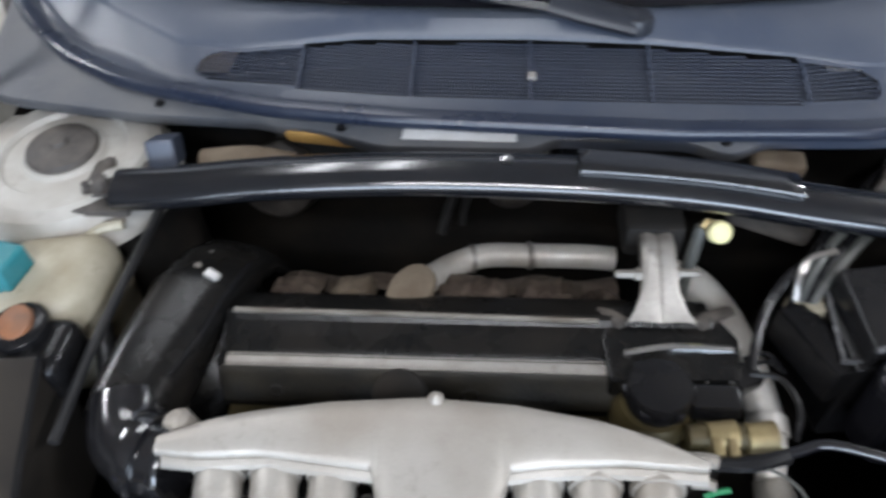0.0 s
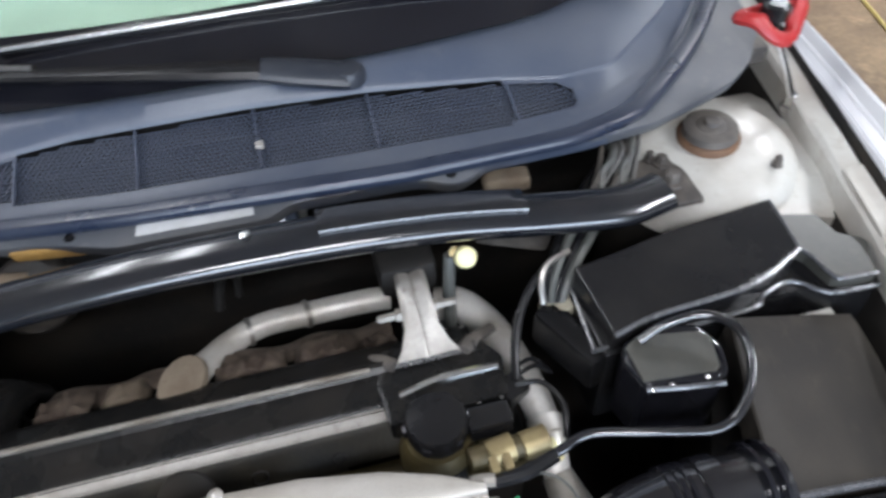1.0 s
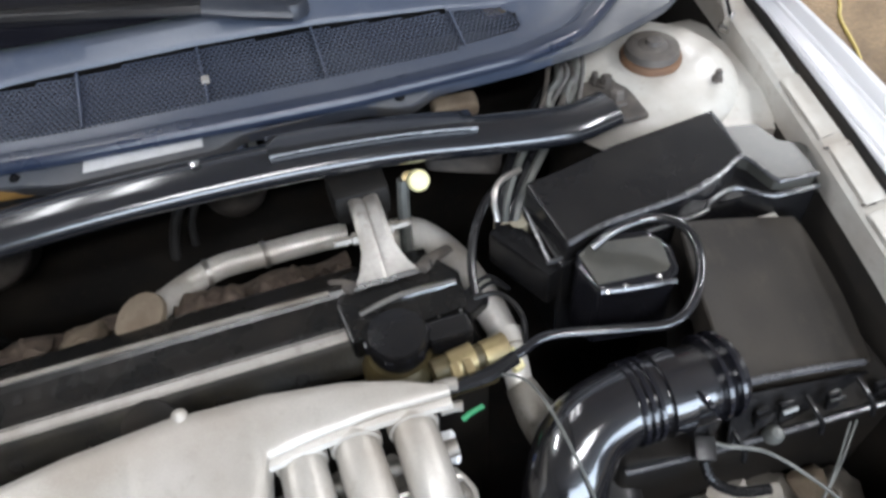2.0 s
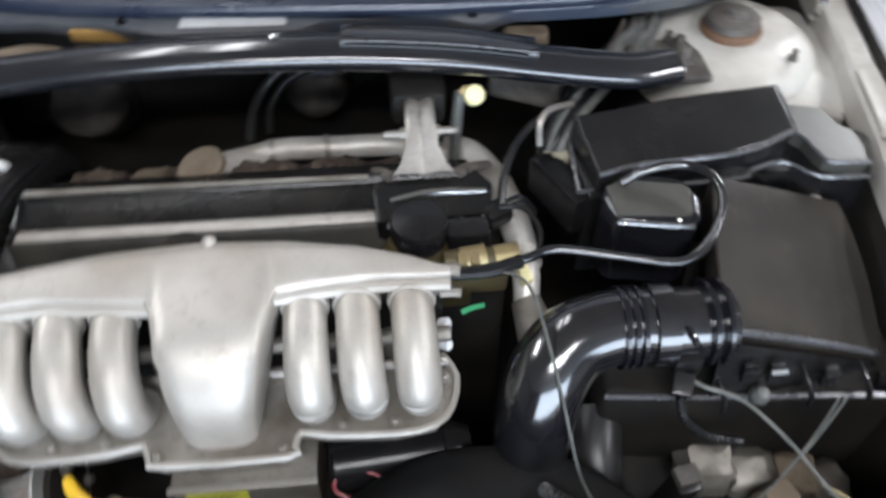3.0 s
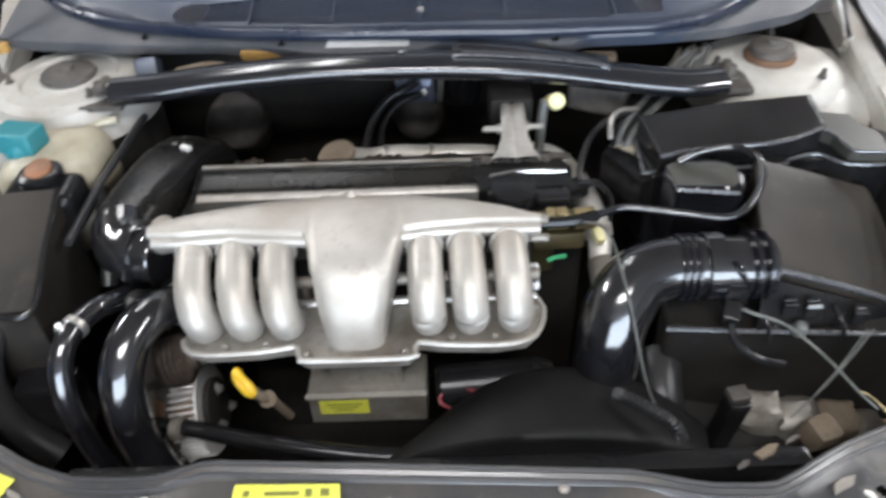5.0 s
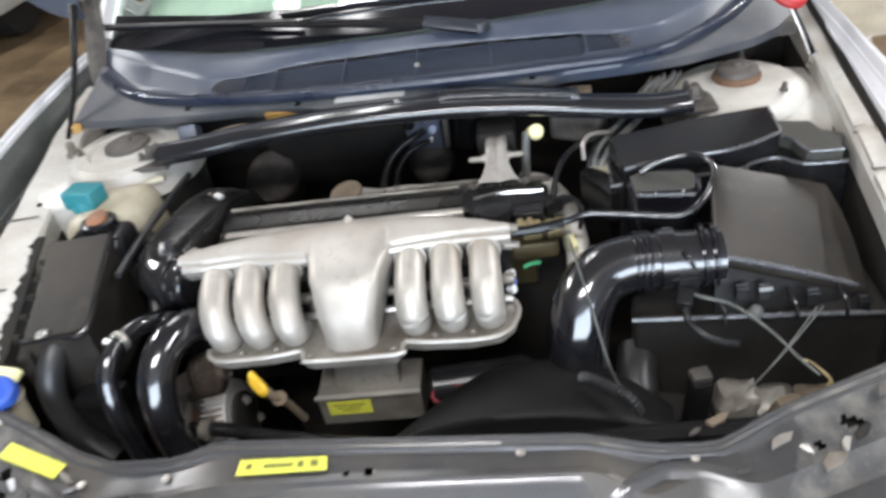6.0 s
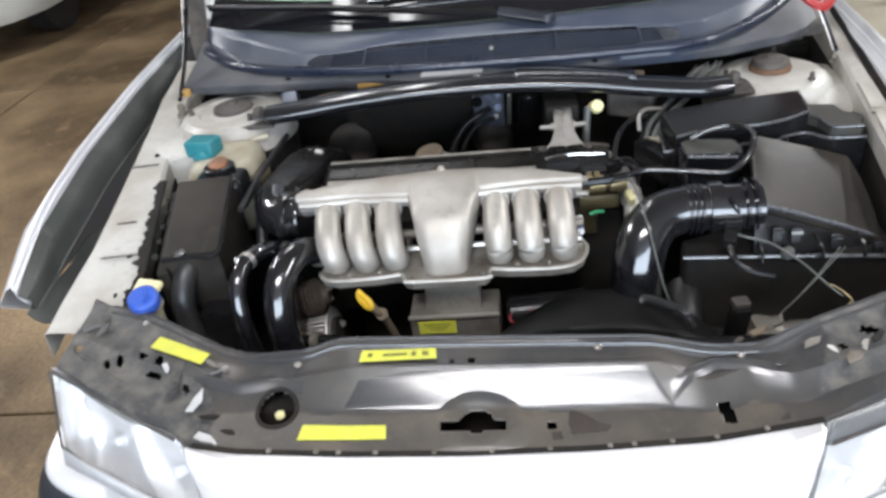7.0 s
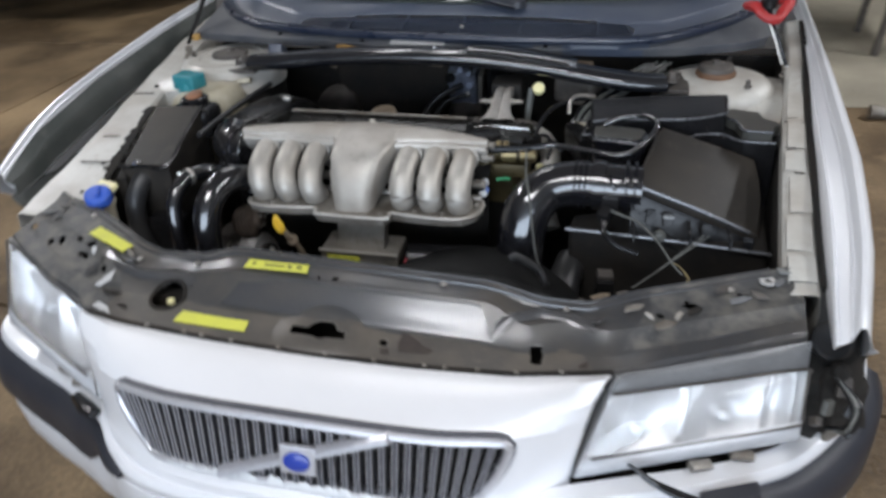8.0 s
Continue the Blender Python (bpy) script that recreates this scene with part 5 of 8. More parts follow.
for k in range(3):
    bm = N()
    tube(bm, [(0.745, -0.03, 0.70), (0.765 + 0.006 * k, -0.06, 0.675), (0.76, -0.075 - 0.01 * k, 0.65), (0.745 + 0.008 * k, -0.05, 0.62)], 0.0035, 6, 5)
    part("loose_cable", bm, WIRE if k == 1 else BLACK, pl)


# wheels, mostly hidden, that carry the car
def wheel(x, y):
    bm = N()
    lathe(bm, [(0.20, -0.1), (0.29, -0.1), (0.315, -0.08), (0.318, 0.08), (0.29, 0.1), (0.20, 0.1)], (x, y, 0.305), 40, axis((1, 0, 0)))
    w = part("wheel", bm, RUBBER, car, "black tyre on a silver rim")
    bm = N()
    lathe(bm, [(0.0, -0.02), (0.05, 0.03), (0.12, 0.02), (0.19, 0.05), (0.205, 0.09), (0.205, -0.09), (0.0, -0.05)], (x, y, 0.305), 30, axis((1 if x > 0 else -1, 0, 0)))
    part("rim", bm, ALU, w)


for x in (-0.79, 0.79):
    wheel(x, 0.62)
    wheel(x, 3.35)


# ---- the engine ----
def engine():
    e = thing("engine", (0, 0.45, 0.3), "transverse six-cylinder engine with a black valve cover", "engine")
    bm = N()
    box(bm, (-0.03, 0.53, 0.52), (0.56, 0.19, 0.44), 0.02)
    part("block", bm, BAY, e)
    bm = N()
    prism(bm, [(-0.33, 0.42), (0.20, 0.42), (0.22, 0.58), (-0.33, 0.59)], 0.70, 0.775, 0.006)
    part("cylinder_head", bm, OLIVE, e, "oily brown cylinder head")
    # valve cover: a raised flat top between two bright worn edges
    xs = np.linspace(-0.335, 0.205, 40)
    prof = [(0.438, 0.775), (0.445, 0.790), (0.452, 0.806), (0.458, 0.822), (0.463, 0.829), (0.470, 0.831), (0.476, 0.827), (0.484, 0.832), (0.512, 0.837), (0.518, 0.842), (0.524, 0.843), (0.530, 0.838), (0.550, 0.832), (0.562, 0.822), (0.568, 0.79)]
    bm = N()
    loft(bm, [[V(float(x), y, z) for x in xs] for y, z in prof])
    vc = part("valve_cover", bm, COVER, e, "black valve cover with bright worn edges", 25, 0.004)
    bm = N()
    tube(bm, [V(x, 0.467, 0.827) for x in (-0.325, -0.1, 0.102)], 0.0085, 8, 3, 0.5)
    part("worn_edge", bm, CASTING, vc, "bare bright front edge")
    bm = N()
    loft(bm, [[V(float(x), y, z) for x in np.linspace(-0.33, 0.10, 20)] for y, z in ((0.4365, 0.788), (0.443, 0.803), (0.450, 0.818), (0.457, 0.8275))])
    part("worn_flange", bm, FLANGE, vc, "dull bare metal flange", 40, 0.002)
    bm = N()
    tube(bm, [(-0.325, 0.520, 0.845), (-0.1, 0.518, 0.845), (0.082, 0.515, 0.845)], 0.0035, 8, 3)
    part("worn_ridge", bm, ALU_DIRTY, vc, "thin bright ridge")
    # round recesses for bolts along the front flange
    for x, r in ((-0.27, 0.008), (-0.19, 0.010), (-0.055, 0.010), (0.03, 0.008)):
        bm = N()
        lathe(bm, [(0.0, 0), (r, 0), (r, 0.005), (r * 0.8, 0.006), (r * 0.7, 0.003), (0.0, 0.003)], V(x, 0.446, 0.80), 14, axis((0, -0.85, 0.5)))
        part("bolt_well", bm, BAY, vc)
    bm = N()
    lathe(bm, [(0.0, 0), (0.030, 0), (0.030, 0.014), (0.024, 0.016), (0.0, 0.012)], V(-0.131, 0.442, 0.803), 24, axis((0, -0.7, 0.7)))
    part("dark_boss", bm, BAY, vc, "dark oily round boss")
    # raised embossed bars on the flat top
    for k in range(7):
        bm = N()
        box(bm, (-0.255 + 0.019 * k, 0.498, 0.8352), (0.010, 0.009, 0.0005), 0.0002, pose(0, 0, 0, 10.1, 0, 0))
        part("embossed_bar", bm, COVER, vc)
    # end block with bright top edge behind the filler cap
    bm = N()
    prism(bm, [(0.09, 0.445), (0.225, 0.45), (0.232, 0.50), (0.21, 0.535), (0.10, 0.545), (0.085, 0.50)], 0.76, 0.838, 0.006)
    part("cover_end", bm, COVER, vc)
    bm = N()
    tube(bm, [(0.108, 0.478, 0.838), (0.16, 0.486, 0.841), (0.222, 0.488, 0.836)], 0.005, 8, 3)
    part("bright_rail", bm, CHROME, vc, "bright metal rail")
    for x in (0.19, 0.215):
        bm = N()
        prism(bm, [(x - 0.011, 0.474), (x + 0.011, 0.474), (x + 0.002, 0.448), (x - 0.002, 0.448)], 0.82, 0.835, 0.002)
        part("bright_tab", bm, CHROME, vc)
    # filler cap
    bm = N()
    lathe(bm, [(0.0, 0.79), (0.029, 0.79), (0.031, 0.824), (0.034, 0.826), (0.035, 0.843), (0.031, 0.849), (0.013, 0.851), (0.0, 0.851)], (0.139, 0.436, 0), 32)
    cap = part("filler_cap", bm, BLACK, e, "round glossy black oil filler cap")
    for k in range(6):
        a = math.tau * k / 6
        bm = N()
        box(bm, (0.139 + 0.034 * math.cos(a), 0.436 + 0.034 * math.sin(a), 0.835), (0.006, 0.010, 0.014), 0.002, pose(0, 0, 0, 0, 0, math.degrees(a)))
        part("grip", bm, GLOSS, cap)
    # dark cap base skirt and olive neck
    bm = N()
    lathe(bm, [(0.03, 0.77), (0.045, 0.775), (0.044, 0.80), (0.036, 0.815)], (0.139, 0.436, 0), 24)
    part("filler_neck", bm, OLIVE, e, "oily brown filler neck")
    # engine mount bracket with two prongs
    bm = N()
    rows = []
    for y, z, w, h in ((0.514, 0.842, 0.037, 0.006), (0.527, 0.846, 0.028, 0.008), (0.545, 0.856, 0.020, 0.011), (0.57, 0.868, 0.0185, 0.013), (0.592, 0.876, 0.018, 0.012), (0.612, 0.874, 0.018, 0.010)):
        rows.append([V(0.150 + w * u, y, z + d * h) for u, d in ((-1, -1), (-1, 0.7), (-0.7, 1), (-0.12, 0.75), (0, 0.5), (0.12, 0.75), (0.7, 1), (1, 0.7), (1, -1))])
    loft(bm, rows, True)
    br = part("mount_bracket", bm, CASTING, e, "cast aluminium mount bracket", 30)
    for x, y, z, d in ((0.11, 0.565, 0.866, (-1, 0, 0)), (0.188, 0.568, 0.866, (1, 0, 0))):
        bolt("bolt", (x + 0.022 * (1 if d[0] < 0 else -1), y, z), 0.005, 0.030, ALU_DIRTY, br, d)
    bm = N()
    box(bm, (0.15, 0.645, 0.865), (0.07, 0.07, 0.05), 0.012)
    part("mount_rubber", bm, BAY, br, "black rubber torque mount")
    for s in (-1, 1):
        bm = N()
        tube(bm, [(0.15 + s * 0.04, 0.515, 0.842), (0.15 + s * 0.055, 0.53, 0.835), (0.15 + s * 0.085, 0.55, 0.822)], [0.009, 0.010, 0.007], 8, 4, 0.6)
        part("bracket_foot", bm, GUNK, br, "grimy bracket foot")
    # rusty exhaust side behind the cover
    for xa, xb, y0, seed in ((-0.31, -0.245, 0.590, 1), (-0.235, -0.175, 0.588, 2), (-0.10, -0.015, 0.590, 3), (-0.005, 0.075, 0.588, 4), (0.075, 0.125, 0.572, 5)):
        rows = []
        for t in np.linspace(0, 1, 7):
            r = []
            for u in np.linspace(0, 1, 14):
                x = xa + (xb - xa) * u
                edge = min(1, 6 * u, 6 * (1 - u)) * min(1, 5 * t + 0.2)
                w = noise.noise((x * 55, t * 3, seed)) + 0.6 * noise.noise((x * 190, t * 9, seed))
                r.append(V(x, y0 - 0.016 + 0.045 * t + 0.006 * w, 0.791 + 0.014 * edge + 0.009 * w - 0.018 * t * t))
            rows.append(r)
        bm = N()
        loft(bm, rows)
        part("heat_shield_lug", bm, TAN if seed == 2 else RUST, e, "scaled tan heat shield edge", 50, 0.006)
    bm = N()
    loft(bm, [[V(float(x), 0.60 + 0.07 * t, 0.78 - 0.06 * t * t + 0.006 * math.sin(x * 60)) for x in np.linspace(-0.30, 0.12, 30)] for t in np.linspace(0, 1, 6)])
    part("manifold_shield", bm, RUST, e, "rust-brown exhaust heat shield", 50, 0.002)
    return e


eng = engine()


def steel_pipes():
    bm = N()
    tube(bm, [(-0.128, 0.578, 0.815), (-0.110, 0.614, 0.790), (-0.086, 0.662, 0.757), (-0.045, 0.692, 0.742), (0.02, 0.701, 0.733), (0.095, 0.704, 0.729), (0.13, 0.704, 0.725)], 0.0170, 14, 6)
    p = tagged(part("exhaust_pipe", bm, PIPE), "bare silver pipe along the back of the engine", "pipe")
    for x, y, z in ((-0.062, 0.682, 0.747), (0.015, 0.7005, 0.7335)):
        bm = N()
        lathe(bm, [(0.0165, -0.004), (0.0195, -0.003), (0.0195, 0.003), (0.0165, 0.004)], (x, y, z), 16, axis((1, 0.2, -0.15)))
        part("pipe_collar", bm, STEEL, p)
    bm = N()
    lathe(bm, [(0.0, -0.010), (0.024, -0.009), (0.028, -0.002), (0.025, 0.006), (0.012, 0.009), (0.0, 0.009)], (-0.129, 0.571, 0.824), 18, axis((0.1, -0.2, 1)) @ pose(0, 0, 0, 0, 0, 30) @ Matrix.Diagonal((1.3, 0.95, 1.1, 1)))
    part("pipe_flange", bm, TAN, p, "scaled tan pipe flange")
    bm = N()
    tube(bm, [(0.185, 0.652, 0.757), (0.218, 0.640, 0.757), (0.245, 0.597, 0.755), (0.259, 0.543, 0.756), (0.267, 0.483, 0.759), (0.266, 0.42, 0.765), (0.262, 0.375, 0.74)], [0.0225, 0.023, 0.023, 0.022, 0.020, 0.017, 0.015], 16, 6)
    q = tagged(part("coolant_pipe", bm, PIPE), "pale silver pipe running down beside the engine", "pipe")
    bm = N()
    lathe(bm, [(0.014, -0.012), (0.021, -0.01), (0.021, 0.01), (0.014, 0.012)], (0.266, 0.435, 0.768), 16, axis((0, -1, -0.2)))
    part("pipe_clamp", bm, PIPE, q)
    bm = N()
    box(bm, (0.258, 0.395, 0.79), (0.014, 0.028, 0.016), 0.004, pose(0, 0, 0, 20, 0, 15))
    part("sender", bm, CREAM, q, "cream plastic sender")
    bm = N()
    tube(bm, [(0.262, 0.385, 0.75), (0.27, 0.35, 0.735), (0.285, 0.32, 0.70)], [0.018, 0.024, 0.026], 12, 4)
    part("pipe_joint", bm, ALU_DIRTY, q, "grey metal pipe joint")
    for k in range(2):
        bm = N()
        tube(bm, [(0.245, 0.50 - 0.01 * k, 0.80), (0.27, 0.505 - 0.01 * k, 0.805), (0.29, 0.49, 0.79)], 0.003, 6, 4)
        part("cable_tie", bm, BLACK, q)


steel_pipes()


def intake():
    m = thing("intake_manifold", (-0.08, 0.3, 0.77), "cast aluminium intake manifold with six curved runners", "manifold")
    # plenum: plan outline with a domed top
    back = [(-0.352, 0.352), (-0.33, 0.362), (-0.30, 0.373), (-0.265, 0.382), (-0.19, 0.395), (-0.098, 0.402), (-0.006, 0.397), (0.07, 0.384), (0.125, 0.366), (0.166, 0.346)]
    front = [(-0.350, 0.334), (-0.31, 0.332), (-0.25, 0.337), (-0.162, 0.329), (-0.10, 0.322), (-0.036, 0.327), (0.025, 0.336), (0.09, 0.340), (0.166, 0.336)]
    xs = np.concatenate([np.linspace(-0.351, -0.15, 26), np.linspace(-0.147, -0.009, 70), np.linspace(-0.006, 0.166, 22)])
    # the throat leaves the plenum's front edge in one piece and bends down to the flange: (y, z, width)
    nose_line = ((0.322, 0.8735, 1.05), (0.303, 0.873, 1.0), (0.283, 0.869, 0.97), (0.264, 0.8615, 0.94), (0.247, 0.850, 0.90), (0.233, 0.835, 0.86), (0.223, 0.817, 0.80), (0.217, 0.798, 0.74), (0.214, 0.780, 0.70), (0.213, 0.760, 0.68))
    rows = []
    for x in xs:
        x = float(x)
        yb = lerp_table(x, [p[0] for p in back], [p[1] for p in back])
        yf = lerp_table(x, [p[0] for p in front], [p[1] for p in front])
        w = yb - yf
        top = 0.872 + 0.006 * (w / 0.08)
        r = [V(x, yf + w * a, z) for a, z in ((0.5, 0.826), (0.9, 0.832), (1.0, 0.845), (1.0, top - 0.009), (0.93, top - 0.002), (0.7, top + 0.001), (0.35, top))]
        s = min(1.0, max(0.0, (0.066 - abs(x + 0.078)) / 0.014))
        s = s * s * (3 - 2 * s)
        u = min(1.0, abs(x + 0.078) / 0.058)
        edge = ((0.10, 0.872), (0.04, 0.8705), (-0.01, 0.867), (-0.02, 0.861), (-0.02, 0.855), (-0.015, 0.849), (0.0, 0.845), (0.03, 0.842), (0.08, 0.839), (0.16, 0.836))
        for (a, z), (ny, nz, k) in zip(edge, nose_line):
            t = V(-0.078 + (x + 0.078) * k, ny + 0.016 * u ** 4 * (nz < 0.86), nz - 0.010 * u ** 6)
            r.append(V(x, yf + w * a, z).lerp(t, s))
        rows.append(r)
    bm = N()
    vs = loft(bm, rows, True)
    bm.faces.new(vs[0])
    bm.faces.new(vs[-1])
    part("plenum", bm, ALU, m, "broad cast plenum with its tapering throat", 50)
    # raised bright lip along the front edge
    for xa, xb in ((-0.345, -0.140), (-0.016, 0.166)):
        bm = N()
        tube(bm, [(float(x), lerp_table(x, [p[0] for p in front], [p[1] for p in front]) - 0.002, 0.857) for x in np.linspace(xa, xb, 7)], 0.0075, 8, 3)
        part("plenum_lip", bm, ALU, m)
    bm = N()
    lathe(bm, [(0.0, 0), (0.007, 0.001), (0.008, 0.005), (0.004, 0.010), (0, 0.011)], (-0.086, 0.397, 0.872), 12)
    part("nipple", bm, ALU, m)
    bm = N()
    lathe(bm, [(0.0, 0.014), (0.010, 0.013), (0.016, 0.007), (0.017, -0.012), (0.0, -0.012)], (-0.343, 0.372, 0.852), 20, axis((-0.35, 0.2, 1)))
    part("end_boss", bm, ALU, m, "round cast boss")
    # runners: two sets of three
    for x0, x1 in ((-0.297, -0.275), (-0.242, -0.221), (-0.185, -0.168), (0.012, 0.017), (0.066, 0.072), (0.124, 0.128)):
        bm = N()
        mid = lambda t: x0 + (x1 - x0) * t
        tube(bm, [(x0, 0.356, 0.834), (mid(0.1), 0.334, 0.838), (mid(0.3), 0.300, 0.834), (mid(0.55), 0.268, 0.822), (mid(0.8), 0.250, 0.805), (x1, 0.247, 0.790), (x1, 0.255, 0.776), (x1, 0.272, 0.768)],
             [0.0222, 0.0226, 0.0232, 0.0238, 0.0238, 0.0235, 0.0230, 0.022], 18, 5)
        bm_ring = N()
        lathe(bm_ring, [(0.0215, -0.005), (0.0255, -0.004), (0.0262, 0.002), (0.0215, 0.005)], (mid(0.12), 0.331, 0.8382), 20, axis((0, 1, -0.1)))
        part("runner_collar", bm_ring, ALU, m)
        part("runner", bm, ALU, m, "curved cast runner", 60)
    # lower flange with its stepped outline
    out = [(-0.306, 0.225), (-0.298, 0.208), (-0.27, 0.198), (-0.20, 0.200), (-0.17, 0.205), (-0.155, 0.205), (-0.148, 0.188), (-0.135, 0.182), (-0.01, 0.182), (-0.003, 0.192), (0.002, 0.208), (0.03, 0.203), (0.10, 0.199), (0.14, 0.205), (0.160, 0.225), (0.168, 0.262), (0.155, 0.29), (-0.30, 0.285)]
    bm = N()
    out = [(x, y + 0.017) for x, y in out]
    prism(bm, out, 0.750, 0.765, 0.003)
    fl = part("flange", bm, ALU_DIRTY, m, "dull grey flange plate")
    bm = N()
    tube(bm, [(x, y, 0.765) for x, y in out[:-1]], 0.004, 6, 2)
    part("flange_lip", bm, ALU, fl, "bright flange edge")
    for x, y in ((-0.14, 0.192), (-0.015, 0.192), (0.045, 0.212), (0.1, 0.212), (0.155, 0.26), (-0.248, 0.209), (-0.195, 0.211), (-0.297, 0.235)):
        bolt("bolt", (x, y + 0.017, 0.765), 0.005, 0.008, ALU_DIRTY, fl)
    # right-hand end stubs
    for y, z, r in ((0.352, 0.858, 0.007), (0.338, 0.838, 0.006), (0.36, 0.845, 0.006)):
        bm = N()
        tube(bm, [(0.155, y, z), (0.168, y, z), (0.178, y - 0.002, z)], r, 8, 2)
        part("end_stub", bm, ALU_DIRTY, m)
    # between the runners: the dark inner wall and the fuel rail
    bm = N()
    loft(bm, [[V(float(x), y, z) for x in np.linspace(-0.32, 0.16, 6)] for y, z in ((0.40, 0.80), (0.37, 0.785), (0.36, 0.74), (0.35, 0.6))])
    part("inner_wall", bm, BAY, m, thick=0.004)
    return m


intake()


def fuel_rail():
    bm = N()
    tube(bm, [(-0.30, 0.318, 0.790), (-0.1, 0.318, 0.790), (0.165, 0.318, 0.790)], 0.009, 10, 3)
    f = tagged(part("fuel_rail", bm, ALU_DIRTY), "dull metal fuel rail behind the runners", "pipe")
    bm = N()
    tube(bm, [(-0.30, 0.295, 0.772), (-0.1, 0.295, 0.772), (0.16, 0.295, 0.772)], 0.006, 8, 3)
    part("return_line", bm, STEEL, f)
    for x in (-0.27, -0.213, -0.157, -0.002, 0.04, 0.097):
        bm = N()
        lathe(bm, [(0.007, -0.03), (0.009, -0.02), (0.009, 0.012), (0.006, 0.02)], (x, 0.325, 0.765), 10, axis((0, 0.4, 1)))
        part("injector", bm, ALU_DIRTY, f)
    bm = N()
    tube(bm, [(0.180, 0.346, 0.788), (0.192, 0.350, 0.790), (0.206, 0.354, 0.788)], 0.0032, 8, 3)
    part("green_connector", bm, GREEN, f, "green plastic connector")
    for y, z, mat in ((0.335, 0.786, PAPER), (0.318, 0.770, PAPER), (0.338, 0.768, LBLUE)):
        bm = N()
        lathe(bm, [(0.004, 0), (0.006, 0.002), (0.0075, 0.012), (0.004, 0.015)], (0.152, y, z), 10, axis((1, -0.3, 0.2)))
        part("sensor_plug", bm, mat, f)


fuel_rail()


def throttle_side():
    """The sender cluster right of the valve cover."""
    t = thing("solenoid_cluster", (0.2, 0.40, 0.78), "brass and black sensor cluster with oily fittings", "sensors")
    for k in range(4):
        bm = N()
        lathe(bm, [(0.004, -0.016), (0.012 + 0.003 * (k % 2), -0.014), (0.013 + 0.003 * (k % 2), 0.014), (0.005, 0.017)], (0.178 + 0.019 * k, 0.395, 0.822), 14, axis((1, 0.1, 0)))
        part("fitting", bm, BRASS if k % 2 else OLIVE, t)
    bm = N()
    box(bm, (0.20, 0.398, 0.792), (0.075, 0.04, 0.03), 0.008)
    part("base", bm, OLIVE, t)
    bm = N()
    box(bm, (0.195, 0.430, 0.826), (0.05, 0.028, 0.03), 0.006)
    part("connector", bm, BLACK, t)
    bm = N()
    box(bm, (0.232, 0.462, 0.822), (0.034, 0.028, 0.024), 0.006, pose(0, 0, 0, 0, 0, 30))
    part("connector", bm, BLACK, t)
    bm = N()
    tube(bm, [(0.235, 0.46, 0.835), (0.262, 0.452, 0.84), (0.278, 0.425, 0.83), (0.272, 0.395, 0.815)], 0.0035, 6, 5)
    part("short_cable", bm, BLACK, t)
    bm = N()
    tube(bm, [(0.165, 0.352, 0.85), (0.21, 0.352, 0.852), (0.245, 0.362, 0.852)], [0.007, 0.008, 0.008], 8, 3)
    part("vacuum_line", bm, BLACK, t)
    for x in (0.182, 0.196):
        bm = N()
        box(bm, (x, 0.366, 0.852), (0.010, 0.018, 0.016), 0.003)
        part("pale_plug", bm, BRASS, t)


throttle_side()


def timing_side():
    t = thing("timing_cover", (-0.36, 0.5, 0.5), "black plastic timing belt cover at the engine's end", "cover")
    rows = []
    for x, s in ((-0.455, 0.80), (-0.445, 0.94), (-0.43, 0.99), (-0.39, 1.0), (-0.35, 1.0), (-0.335, 0.97), (-0.332, 0.9)):
        r = []
        for y, z in ((0.415, 0.45), (0.415, 0.68), (0.425, 0.75), (0.45, 0.79), (0.49, 0.815), (0.54, 0.83), (0.58, 0.83), (0.61, 0.81), (0.622, 0.76), (0.62, 0.45)):
            r.append(V(x, 0.52 + (y - 0.52) * s, 0.6 + (z - 0.6) * (0.6 + 0.4 * s)))
        rows.append(r)
    bm = N()
    vs = loft(bm, rows)
    bm.faces.new(vs[0])
    bm.faces.new(vs[-1])
    part("cover", bm, COVER, t, "", 50)
    for y, z in ((0.565, 0.829), (0.60, 0.815)):
        bolt("bolt", (-0.345 + 0.4 * (y - 0.56), y, z), 0.005, 0.006, CHROME, t)
    bm = N()
    tube(bm, [(-0.457, 0.672, 0.85), (-0.462, 0.57, 0.851), (-0.468, 0.46, 0.85), (-0.467, 0.35, 0.848)], 0.006, 8, 5)
    part("seal_strip", bm, RUBBER, t)


timing_side()


